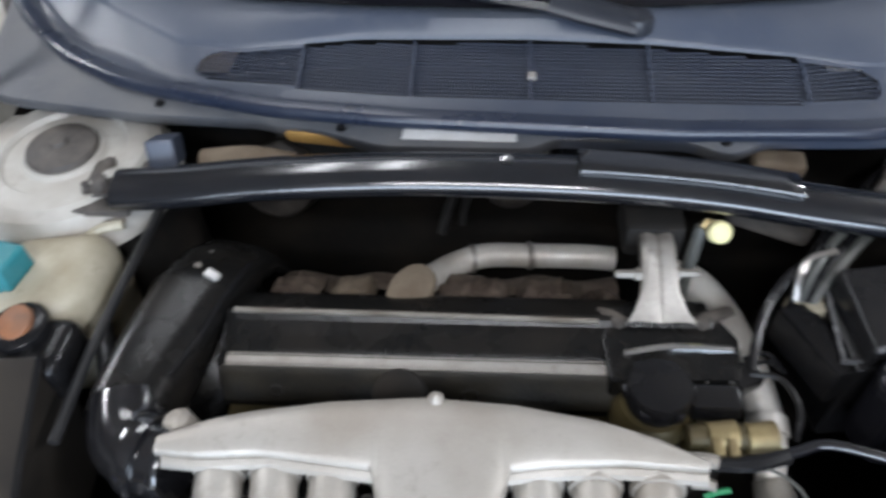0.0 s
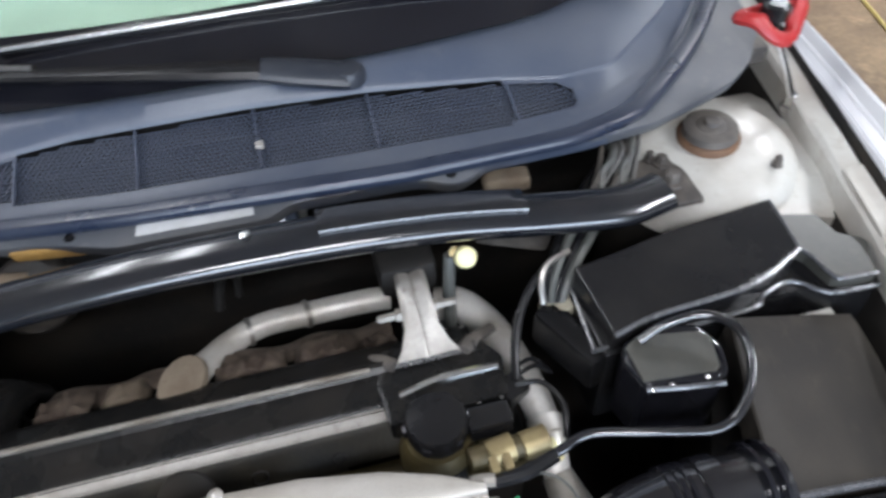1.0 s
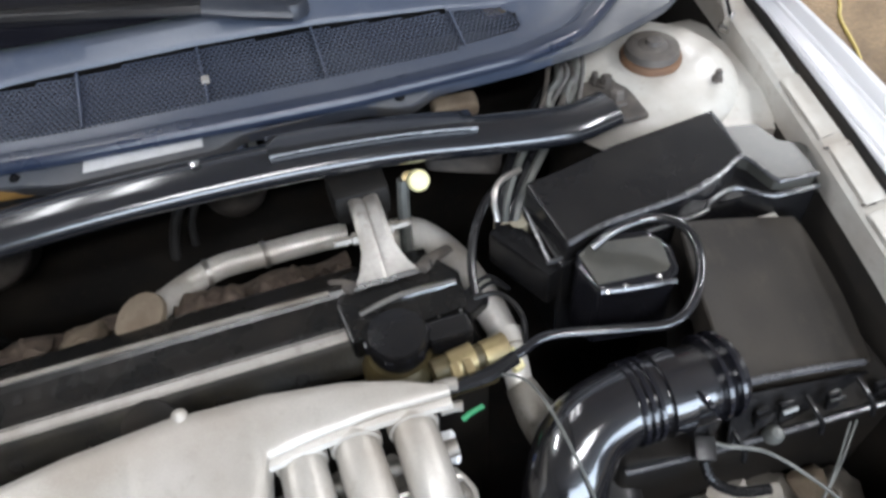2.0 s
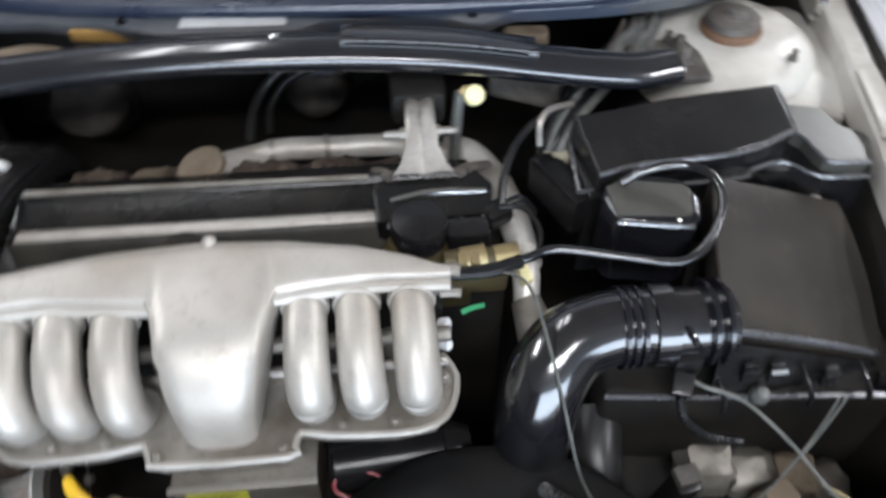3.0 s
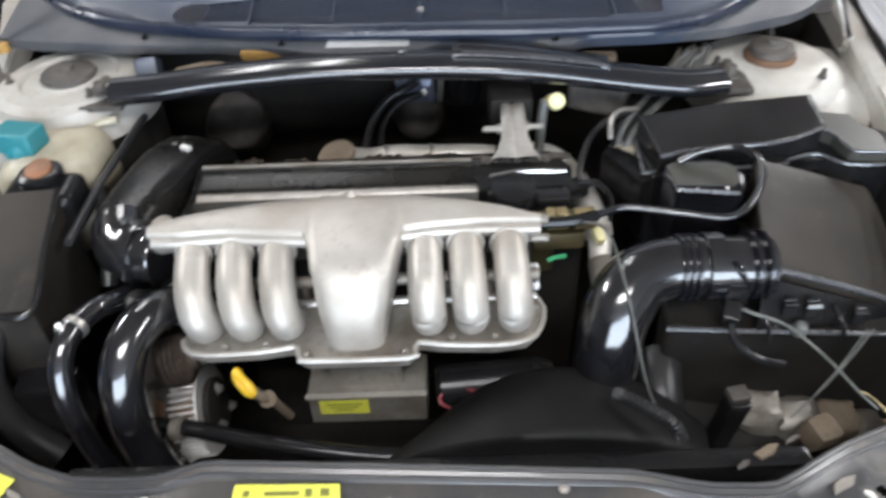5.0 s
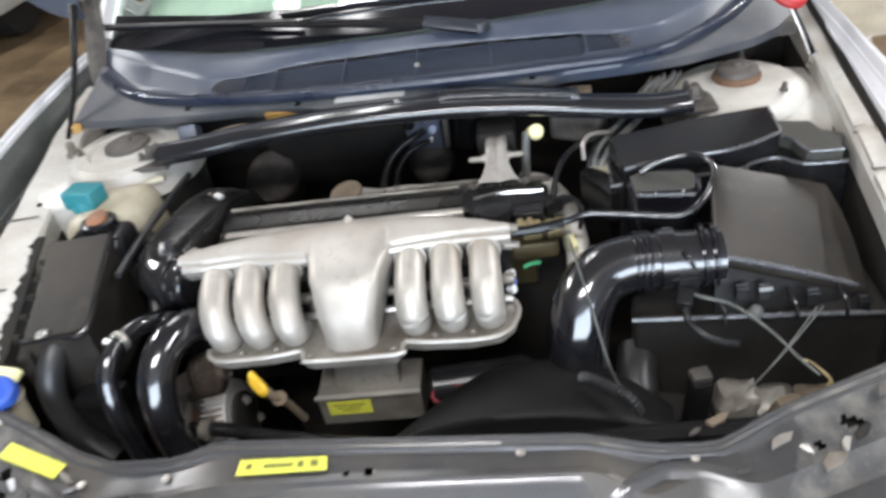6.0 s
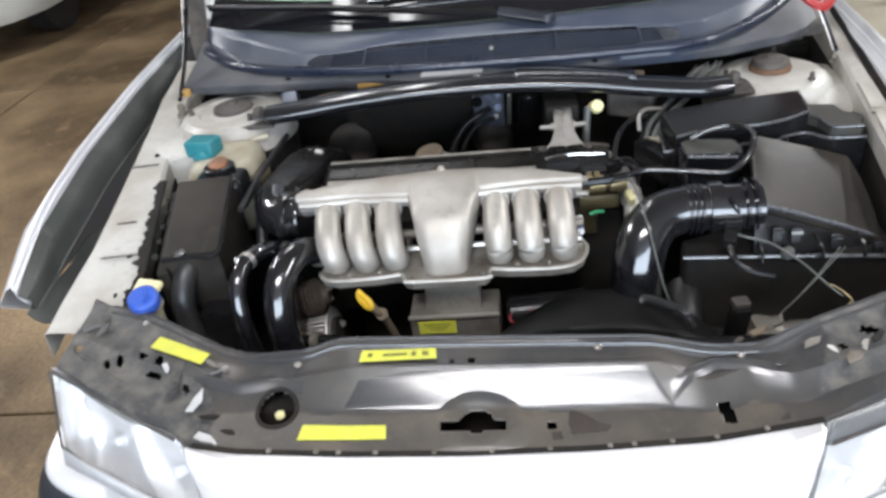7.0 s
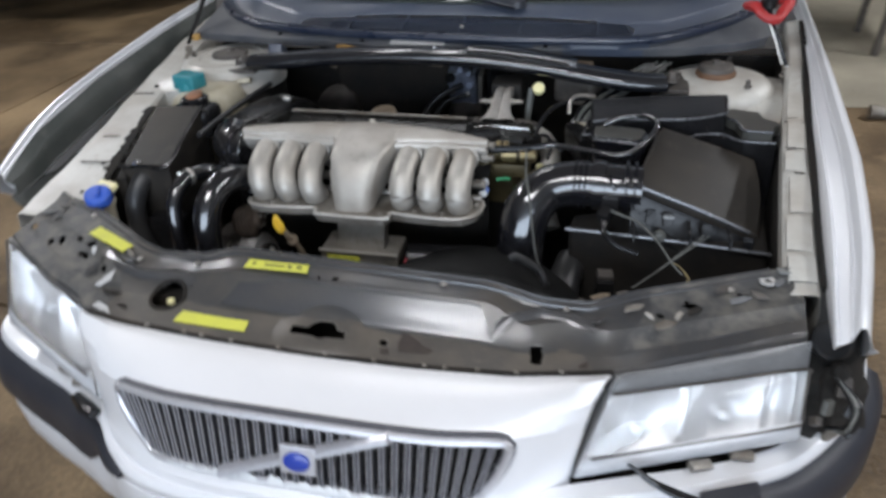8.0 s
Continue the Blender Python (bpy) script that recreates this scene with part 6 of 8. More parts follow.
def plenum_hose():
    bm = N()
    tube(bm, [(-0.345, 0.345, 0.828), (-0.375, 0.352, 0.824), (-0.405, 0.372, 0.822), (-0.417, 0.41, 0.826)], [0.039, 0.041, 0.042, 0.041], 24, 8)
    h = tagged(part("intake_elbow", bm, HOSE), "thick glossy black elbow hose on the manifold's end", "hose")
    for x, y, r, w, d, mat in ((-0.352, 0.346, 0.0415, 0.006, (1, -0.12, 0), HOSE), (-0.378, 0.353, 0.0465, 0.010, (1, -0.28, 0), HOSE)):
        bm = N()
        lathe(bm, [(r - 0.008, -w), (r - 0.001, -w * 0.9), (r, -w * 0.4), (r, w * 0.4), (r - 0.001, w * 0.9), (r - 0.008, w)], (x, y, 0.825), 32, axis(d))
        part("clamp_band", bm, mat, h)
    bm = N()
    tube(bm, [(-0.372, 0.43, 0.848), (-0.352, 0.48, 0.850), (-0.338, 0.54, 0.848), (-0.325, 0.59, 0.840)], 0.0035, 8, 4)
    part("moulded_ridge", bm, BLACK, h)
    rows = []
    for x, y, z, w, h2, lean in ((-0.414, 0.385, 0.815, 0.041, 0.040, 0), (-0.412, 0.41, 0.818, 0.043, 0.041, 5), (-0.405, 0.45, 0.822, 0.047, 0.038, 14), (-0.393, 0.50, 0.826, 0.050, 0.034, 18), (-0.379, 0.55, 0.828, 0.051, 0.031, 18), (-0.366, 0.60, 0.820, 0.049, 0.030, 15), (-0.356, 0.635, 0.800, 0.046, 0.030, 10), (-0.350, 0.655, 0.76, 0.043, 0.028, 5)):
        across = V(math.cos(radians(lean)), -math.sin(radians(lean)) * 0.6, -0.10)
        rows.append([V(x, y, z) + across * (w * math.copysign(abs(math.cos(a)) ** 0.65, math.cos(a))) + V(0, 0, h2 * math.copysign(abs(math.sin(a)) ** 0.7, math.sin(a))) for a in np.arange(28) * math.tau / 28])
    bm = N()
    vs = loft(bm, rows, True)
    bm.faces.new(vs[-1])
    part("duct", bm, COVER, h, "broad dull black upper duct", 60)
    for x, y, z in ((-0.372, 0.60, 0.848), (-0.380, 0.575, 0.855)):
        bolt("screw", (x, y, z), 0.003, 0.003, STEEL, h)
    bm = N()
    box(bm, (-0.358, 0.560, 0.856), (0.018, 0.011, 0.009), 0.003, pose(0, 0, 0, 0, 10, -25))
    part("clip", bm, BARE, h, "bright metal clip")


plenum_hose()


def alternator():
    c = V(-0.335, 0.262, 0.590)
    ax = axis((1, 0.06, 0.12))
    on = lambda r, a, z: c + ax.to_3x3() @ V(r * math.cos(a), r * math.sin(a), z)
    a = thing("alternator", c, "silver finned alternator with reddish windings below the manifold", "alternator")
    bm = N()
    lathe(bm, [(0.0, -0.05), (0.050, -0.05), (0.056, -0.044), (0.056, 0.016), (0.044, 0.024), (0.0, 0.024)], c, 32, ax)
    part("body", bm, RUSTY, a, "reddish coil windings")
    for k in range(44):
        bm = N()
        box(bm, (0, 0, 0), (0.013, 0.0040, 0.036), 0.001, None, 1)
        bm.transform(Matrix.Translation(c) @ ax @ pose(0, 0, 0, 0, 0, 360 * k / 44) @ Matrix.Translation((0.0625, 0, 0.002 - 0.002 * (k % 2))))
        part("fin", bm, BARE, a)
    for z, w, r, mat in ((-0.018, 0.003, 0.068, GUNK), (0.021, 0.0025, 0.066, BARE), (-0.045, 0.005, 0.062, ALU_DIRTY)):
        bm = N()
        lathe(bm, [(0.048, -w), (r, -w * 0.8), (r, w * 0.8), (0.048, w)], on(0, 0, z), 36, ax)
        part("rim", bm, mat, a)
    bm = N()
    lathe(bm, [(0.0, 0.0), (0.046, 0.0), (0.046, 0.010), (0.03, 0.016), (0.0, 0.016)], on(0, 0, 0.022), 20, ax)
    part("end_cap", bm, BAY, a)
    # terminals, nuts and a bracket on the near side
    for k, (an, r, z, size, mat) in enumerate(((2.2, 0.066, -0.030, 0.016, ALU_DIRTY), (2.6, 0.068, -0.012, 0.012, BARE), (2.0, 0.070, -0.052, 0.018, GUNK), (3.0, 0.066, -0.040, 0.014, BAY), (1.6, 0.064, -0.060, 0.020, ALU_DIRTY), (2.8, 0.072, -0.022, 0.009, BARE), (3.3, 0.066, -0.015, 0.012, GUNK))):
        bm = N()
        box(bm, on(r, -an, z), (size, size * 0.7, size * 0.8), 0.002, pose(0, 0, 0, 30 * k, 20 + 10 * k, 50 * k))
        part("terminal", bm, mat, a)
    for k in range(3):
        bolt("nut", on(0.030, 1.2 + 2.1 * k, 0.036), 0.006, 0.010, STEEL, a, (1, 0.06, 0.12))
    bm = N()
    prism(bm, [(-0.42, 0.27), (-0.385, 0.255), (-0.36, 0.28), (-0.362, 0.325), (-0.40, 0.335), (-0.425, 0.31)], 0.60, lambda x, y: 0.662 + 0.15 * (x + 0.39), 0.006)
    part("bracket", bm, GUNK, a, "grimy cast bracket")


alternator()


def dipstick():
    bm = N()
    tube(bm, [(-0.238, 0.204, 0.738), (-0.228, 0.192, 0.738), (-0.216, 0.182, 0.732), (-0.214, 0.178, 0.722), (-0.224, 0.184, 0.722), (-0.236, 0.196, 0.730), (-0.238, 0.204, 0.738)], 0.0055, 8, 4)
    d = tagged(part("dipstick", bm, AMBER), "yellow looped oil dipstick handle", "dipstick")
    bm = N()
    tube(bm, [(-0.214, 0.182, 0.724), (-0.206, 0.184, 0.708), (-0.198, 0.198, 0.68), (-0.19, 0.22, 0.62)], 0.0065, 8, 3)
    part("dipstick_tube", bm, TAN, d, "stained metal tube")
    bm = N()
    lathe(bm, [(0.005, -0.003), (0.011, -0.003), (0.011, 0.003), (0.005, 0.003)], (-0.201, 0.188, 0.700), 14, axis((0.3, -0.8, 0.6)))
    part("tube_ring", bm, TAN, d)
    d.location += V(0.005, -0.004, 0.012)


dipstick()


def control_box():
    c = thing("control_box", (-0.07, 0.2, 0.6), "grey metal box with a yellow label under the manifold", "box")
    bm = N()
    prism(bm, [(-0.152, 0.176), (0.01, 0.176), (0.012, 0.24), (-0.15, 0.24)], 0.642, lambda x, y: 0.701 + 0.12 * (y - 0.18), 0.004)
    part("case", bm, ALU_DIRTY, c)
    bm = N()
    box(bm, (-0.071, 0.174, 0.701), (0.165, 0.008, 0.006), 0.002)
    part("top_edge", bm, ALU, c, "bright bent edge")
    bm = N()
    box(bm, (-0.071, 0.215, 0.73), (0.10, 0.03, 0.075), 0.006, pose(0, 0, 0, -18, 0, 0))
    part("neck", bm, ALU_DIRTY, c)
    bm = N()
    box(bm, (-0.103, 0.1742, 0.677), (0.068, 0.0016, 0.028), 0.0005)
    lb = part("label", bm, YELLOW, c, "yellow label with faded print")
    for k in range(3):
        bm = N()
        box(bm, (-0.103, 0.1732, 0.684 - 0.006 * k), (0.05 - 0.012 * k, 0.0008, 0.002), 0)
        part("printed_line", bm, PRINT, lb)
    c.location += V(-0.003, 0.037, -0.024)


control_box()


def fan_shroud():
    f = thing("fan_shroud", (0.23, 0.2, 0.5), "black plastic fan shroud behind the radiator", "shroud")
    rows = []
    for t in np.linspace(0, 1, 10):
        rows.append([V(0.155 + 0.03 * t + (0.205 - 0.02 * t) * u, 0.105 + 0.115 * t * (1 - 0.5 * u * u), 0.670 + 0.058 * (1 - abs(u) ** 2.3) - 0.016 * t * t) for u in np.linspace(-1, 1, 32)])
    bm = N()
    loft(bm, [[V(p.x, 0.098, 0.60) for p in rows[0]], [V(p.x, 0.098, p.z - 0.008) for p in rows[0]]] + rows)
    part("shroud", bm, SHROUD, f, "", 50, 0.004)
    bm = N()
    box(bm, (0.02, 0.085, 0.60), (0.9, 0.03, 0.2), 0.01)
    part("fan_frame", bm, BLACK, f)
    bm = N()
    corrugated(bm, [(0.246, 0.160, 0.730), (0.255, 0.146, 0.741), (0.280, 0.124, 0.745), (0.303, 0.104, 0.742), (0.314, 0.094, 0.722)], 0.0078, 0.0052, 0.0028, 12)
    part("corrugated_conduit", bm, RUBBER, f, "dark grey corrugated cable conduit")


fan_shroud()


def starter():
    bm = N()
    lathe(bm, [(0.0, -0.082), (0.026, -0.08), (0.031, -0.074), (0.031, 0.05), (0.033, 0.052), (0.033, 0.06), (0.025, 0.082), (0.0, 0.084)], (0.10, 0.242, 0.658), 24, axis((1, 0.08, 0)))
    s = tagged(part("starter_motor", bm, BLACK), "black cylindrical starter motor with a red cable", "motor")
    bm = N()
    tube(bm, [(0.052 + 0.027 * math.cos(a), 0.206 + 0.012 * math.sin(a), 0.670 + 0.007 * math.sin(a)) for a in np.linspace(0, math.tau, 15)], 0.0024, 8, 3)
    part("red_cable", bm, MAROON, s, "dark red insulated cable loop")


starter()


# ---- what is fixed round the engine ----
def strut_brace():
    b = thing("strut_brace", (0, 0.63, 0.93), "black painted steel brace between the strut towers", "brace")
    line = [(-0.478, 0.638, 0.918), (-0.40, 0.640, 0.923), (-0.30, 0.646, 0.931), (-0.13, 0.647, 0.940), (0.05, 0.643, 0.940), (0.20, 0.640, 0.928), (0.32, 0.632, 0.912), (0.42, 0.628, 0.900), (0.485, 0.642, 0.894)]
    pts = smooth_line(line, 6)
    rows = []
    for i, p in enumerate(pts):
        d = (pts[min(i + 1, len(pts) - 1)] - pts[max(i - 1, 0)]).normalized()
        n = V(-d.y, d.x, 0).normalized()
        rows.append([p + n * o + V(0, 0, h) for o, h in ((-0.016, -0.02), (-0.024, -0.015), (-0.0275, -0.008), (-0.0275, -0.002), (-0.0262, 0.002), (-0.024, 0.0052), (-0.0205, 0.0078), (-0.016, 0.0100), (-0.010, 0.0120), (-0.003, 0.0135), (0.005, 0.0142), (0.013, 0.0138), (0.020, 0.0120), (0.026, 0.008), (0.028, -0.004), (0.02, -0.02))])
    bm = N()
    vs = loft(bm, rows, True)
    bm.faces.new(vs[0])
    bm.faces.new(vs[-1])
    part("bar", bm, BRACE, b, "", 45)
    rows = []
    for x in np.linspace(0.06, 0.30, 16):
        y, z = lerp_table(x, [p.x for p in pts], [p.y for p in pts]), lerp_table(x, [p.x for p in pts], [p.z for p in pts])
        rows.append([V(float(x), y + o, z + h) for o, h in ((-0.012, 0.012), (-0.011, 0.020), (0.0, 0.022), (0.022, 0.021), (0.027, 0.012))])
    bm = N()
    loft(bm, rows)
    part("cover_plate", bm, BRACE, b, "raised black cover plate", 40, 0.002)
    bm = N()
    tube(bm, [r[1] + V(0, -0.001, 0.0) for r in rows[::3]], 0.0016, 6, 3)
    part("plate_edge", bm, EDGE_GLINT, b, "grey plate edge with its highlight coloured in")
    for s, x, y, z in ((-1, -0.497, 0.655, 0.908), (1, 0.500, 0.665, 0.888)):
        bm = N()
        prism(bm, [(x - 0.035, y - 0.04), (x + 0.035, y - 0.04), (x + 0.035, y + 0.05), (x - 0.035, y + 0.05)], z - 0.014, z - 0.006, 0.003)
        e = part("end_plate", bm, GUNK, b, "grimy steel end plate")
        bolt("bolt", (x, y - 0.012, z + 0.004), 0.010, 0.020, GUNK, e)
        bolt("bolt", (x + 0.01 * s, y + 0.035, z - 0.006), 0.008, 0.014, GUNK, e)
    bm = N()
    lathe(bm, [(0.0, 0), (0.006, 0), (0.006, 0.006), (0, 0.007)], (-0.02, 0.652, 0.953), 8)
    part("rivet", bm, CHROME, b)


strut_brace()


def airbox():
    a = thing("air_filter_box", (0.52, 0.3, 0.5), "large dusty black plastic air filter box", "air filter")
    top = lambda x, y: lerp_table(y, [0.25, 0.43], [lerp_table(x, [0.44, 0.65], [0.835, 0.742]), lerp_table(x, [0.48, 0.65], [0.866, 0.808])])
    # lid as a bulged sheet
    rows = []
    for v in np.linspace(0, 1, 14):
        r = []
        for u in np.linspace(0, 1, 18):
            xa = 0.440 + 0.04 * v
            xb = 0.652 + 0.008 * math.sin(v * math.pi)
            x = xa + (xb - xa) * u
            y = 0.248 + 0.012 * u + (0.436 - 0.248) * v - 0.01 * u * v
            r.append(V(x, y, top(x, y) + 0.005 * math.sin(math.pi * u) * math.sin(math.pi * (0.3 + 0.6 * v))))
        rows.append(r)
    bm = N()
    loft(bm, rows)
    skirt = [rows[0][i] for i in range(18)] + [r[-1] for r in rows[1:]] + rows[-1][-2::-1] + [r[0] for r in rows[-2:0:-1]]
    c = V(0.55, 0.345, 0)
    loft(bm, [skirt, [V(p.x + (p.x - c.x) * 0.03, p.y + (p.y - c.y) * 0.03, p.z - 0.006) for p in skirt], [V(p.x + (p.x - c.x) * 0.035, p.y + (p.y - c.y) * 0.035, p.z - 0.05) for p in skirt]], True)
    bmesh.ops.remove_doubles(bm, verts=bm.verts, dist=0.0002)
    lid = part("lid", bm, DUSTY, a, "dusty dark grey lid", 35)
    bm = N()
    tube(bm, [rows[0][i] + V(0, -0.003, -0.001) for i in range(0, 18, 2)], 0.0045, 8, 2)
    part("lid_edge", bm, EDGE_GLINT, lid, "grey front edge with its highlight coloured in")
    bm = N()
    tube(bm, [r[0] + V(-0.002, 0, 0) for r in rows[::2]], 0.003, 8, 2)
    part("lid_edge", bm, DUSTY, lid)
    # lower case that steps forward under the lid
    bm = N()
    prism(bm, [(0.325, 0.234), (0.40, 0.226), (0.60, 0.216), (0.672, 0.212), (0.672, 0.44), (0.47, 0.44), (0.43, 0.30), (0.33, 0.29)], 0.55, lambda x, y: 0.742 + 0.05 * max(0, (y - 0.22)) - 0.03 * max(0, x - 0.5), 0.012, 3)
    part("case", bm, BAY, a, "dull black lower case")
    bm = N()
    tube(bm, [(0.322, 0.228, 0.746), (0.42, 0.218, 0.748), (0.56, 0.210, 0.745), (0.672, 0.206, 0.738)], 0.0036, 8, 3)
    part("case_ridge", bm, EDGE_GLINT, a, "grey ridge with its highlight coloured in")
    bm = N()
    loft(bm, [[V(0.435 + 0.22 * u, 0.235 - 0.02 * v + 0.012 * u, lerp_table(u, [0, 1], [0.826, 0.735]) - 0.075 * v + 0.02 * u * v) for u in np.linspace(0, 1, 12)] for v in np.linspace(0, 1, 4)])
    part("front_face", bm, BLACK, a, "", 40, 0.004)
    for x, z in ((0.47, 0.785), (0.50, 0.782), (0.565, 0.765), (0.635, 0.745)):
        bm = N()
        box(bm, (x, 0.222, z), (0.016, 0.006, 0.026), 0.002, pose(0, 0, 0, -15, 0, 0))
        k = part("spring_clip", bm, BLACK, a)
        bm = N()
        box(bm, (x, 0.217, z + 0.008), (0.018, 0.003, 0.005), 0.001, pose(0, 0, 0, -15, 0, 0))
        part("clip_bar", bm, LINER if x == 0.50 else BLACK, k)
    bm = N()
    lathe(bm, [(0.0, 0.0), (0.010, 0.001), (0.011, 0.006), (0.010, 0.013), (0.006, 0.018), (0.0, 0.019)], (0.487, 0.214, 0.748), 20, axis((0, -0.35, 1)))
    part("rubber_knob", bm, WIRE, a, "grey-green rubber knob")
    for x in (0.44, 0.535, 0.60):
        bm = N()
        tube(bm, [(x, 0.232, 0.775), (x, 0.214, 0.772), (x + 0.004, 0.203, 0.762), (x + 0.004, 0.198, 0.748)], 0.0032, 6, 4)
        part("case_hook", bm, BLACK, a)
    # post and dark castings under it
    bm = N()
    box(bm, (0.395, 0.155, 0.60), (0.030, 0.026, 0.20), 0.006, pose(0, 0, 0, 6, 3, 12))
    part("post", bm, BLACK, a)
    bm = N()
    box(bm, (0.401, 0.150, 0.704), (0.028, 0.022, 0.012), 0.004, pose(0, 0, 0, 6, 3, 12))
    part("post_cap", bm, GUNK, a, "worn grey top of the post")
    a.location += V(0.006, 0.022, 0.0)


airbox()


def intake_hose():
    bm = N()
    tube(bm, [(0.455, 0.292, 0.815), (0.41, 0.290, 0.817), (0.365, 0.292, 0.819), (0.325, 0.290, 0.817), (0.288, 0.280, 0.808), (0.262, 0.256, 0.785), (0.250, 0.236, 0.745), (0.246, 0.224, 0.695), (0.245, 0.222, 0.64)],
         [0.041, 0.041, 0.040, 0.041, 0.043, 0.044, 0.044, 0.043, 0.042], 24, 7)
    h = tagged(part("intake_hose", bm, HOSE), "glossy black air intake hose bending down", "hose")
    for x in (0.340, 0.349, 0.358, 0.430, 0.445):
        bm = N()
        r = 0.0445 if x < 0.4 else 0.047
        lathe(bm, [(r - 0.006, -0.003), (r, -0.0022), (r, 0.0022), (r - 0.006, 0.003)], (x, 0.2905, 0.8185), 28, axis((1, 0, 0)))
        part("hose_ring", bm, GLOSS, h)
    bm = N()
    lathe(bm, [(0.040, -0.012), (0.045, -0.011), (0.045, 0.011), (0.040, 0.012)], (0.382, 0.2905, 0.8185), 28, axis((1, 0, 0)))
    part("clamp_band", bm, HOSE, h)
    bm = N()
    box(bm, (0.405, 0.252, 0.805), (0.03, 0.02, 0.03), 0.005)
    sn = part("sensor", bm, BLACK, h, "black air sensor with its plug")
    bm = N()
    box(bm, (0.398, 0.232, 0.792), (0.022, 0.026, 0.022), 0.004, pose(0, 0, 0, 25, 0, -20))
    part("plug", bm, BLACK, sn)
    bm = N()
    corrugated(bm, [(0.395, 0.222, 0.784), (0.40, 0.205, 0.768), (0.425, 0.192, 0.752), (0.46, 0.186, 0.744)], 0.006, 0.005, 0.0012, 8)
    part("plug_cable", bm, BLACK, sn)
    for y in (0.262, 0.282):
        bm = N()
        tube(bm, [(0.40, y, 0.852), (0.405, y - 0.012, 0.846), (0.412, y - 0.016, 0.832)], 0.003, 6, 3)
        part("sensor_clip", bm, GLOSS, sn)
    return h


intake_hose()


def small_box():
    b = thing("relay_box", (0.42, 0.43, 0.75), "small glossy black box with a rounded lid", "box")
    bm = N()
    prism(bm, [(0.372, 0.402), (0.452, 0.388), (0.468, 0.398), (0.476, 0.43), (0.462, 0.462), (0.42, 0.476), (0.372, 0.462), (0.362, 0.44)], 0.73, 0.835, 0.008, 3)
    part("body", bm, GLOSS, b)
    bm = N()
    prism(bm, [(0.372, 0.407), (0.450, 0.399), (0.458, 0.404), (0.466, 0.44), (0.458, 0.450), (0.39, 0.463), (0.370, 0.452)], 0.834, 0.837, 0.0015)
    part("lid", bm, SIDELID, b, "dusty olive lid")
    bm = N()
    tube(bm, [(0.372, 0.399, 0.833), (0.41, 0.391, 0.834), (0.455, 0.385, 0.833)], 0.0032, 6, 3)
    part("edge_highlight", bm, EDGE_GLINT, b, "grey front edge with its highlight coloured in")
    for x in (0.378, 0.40, 0.44):
        bolt("screw", (x, 0.396, 0.834), 0.0022, 0.003, CHROME, b)
    b.location += V(-0.012, 0.004, 0.026)


small_box()


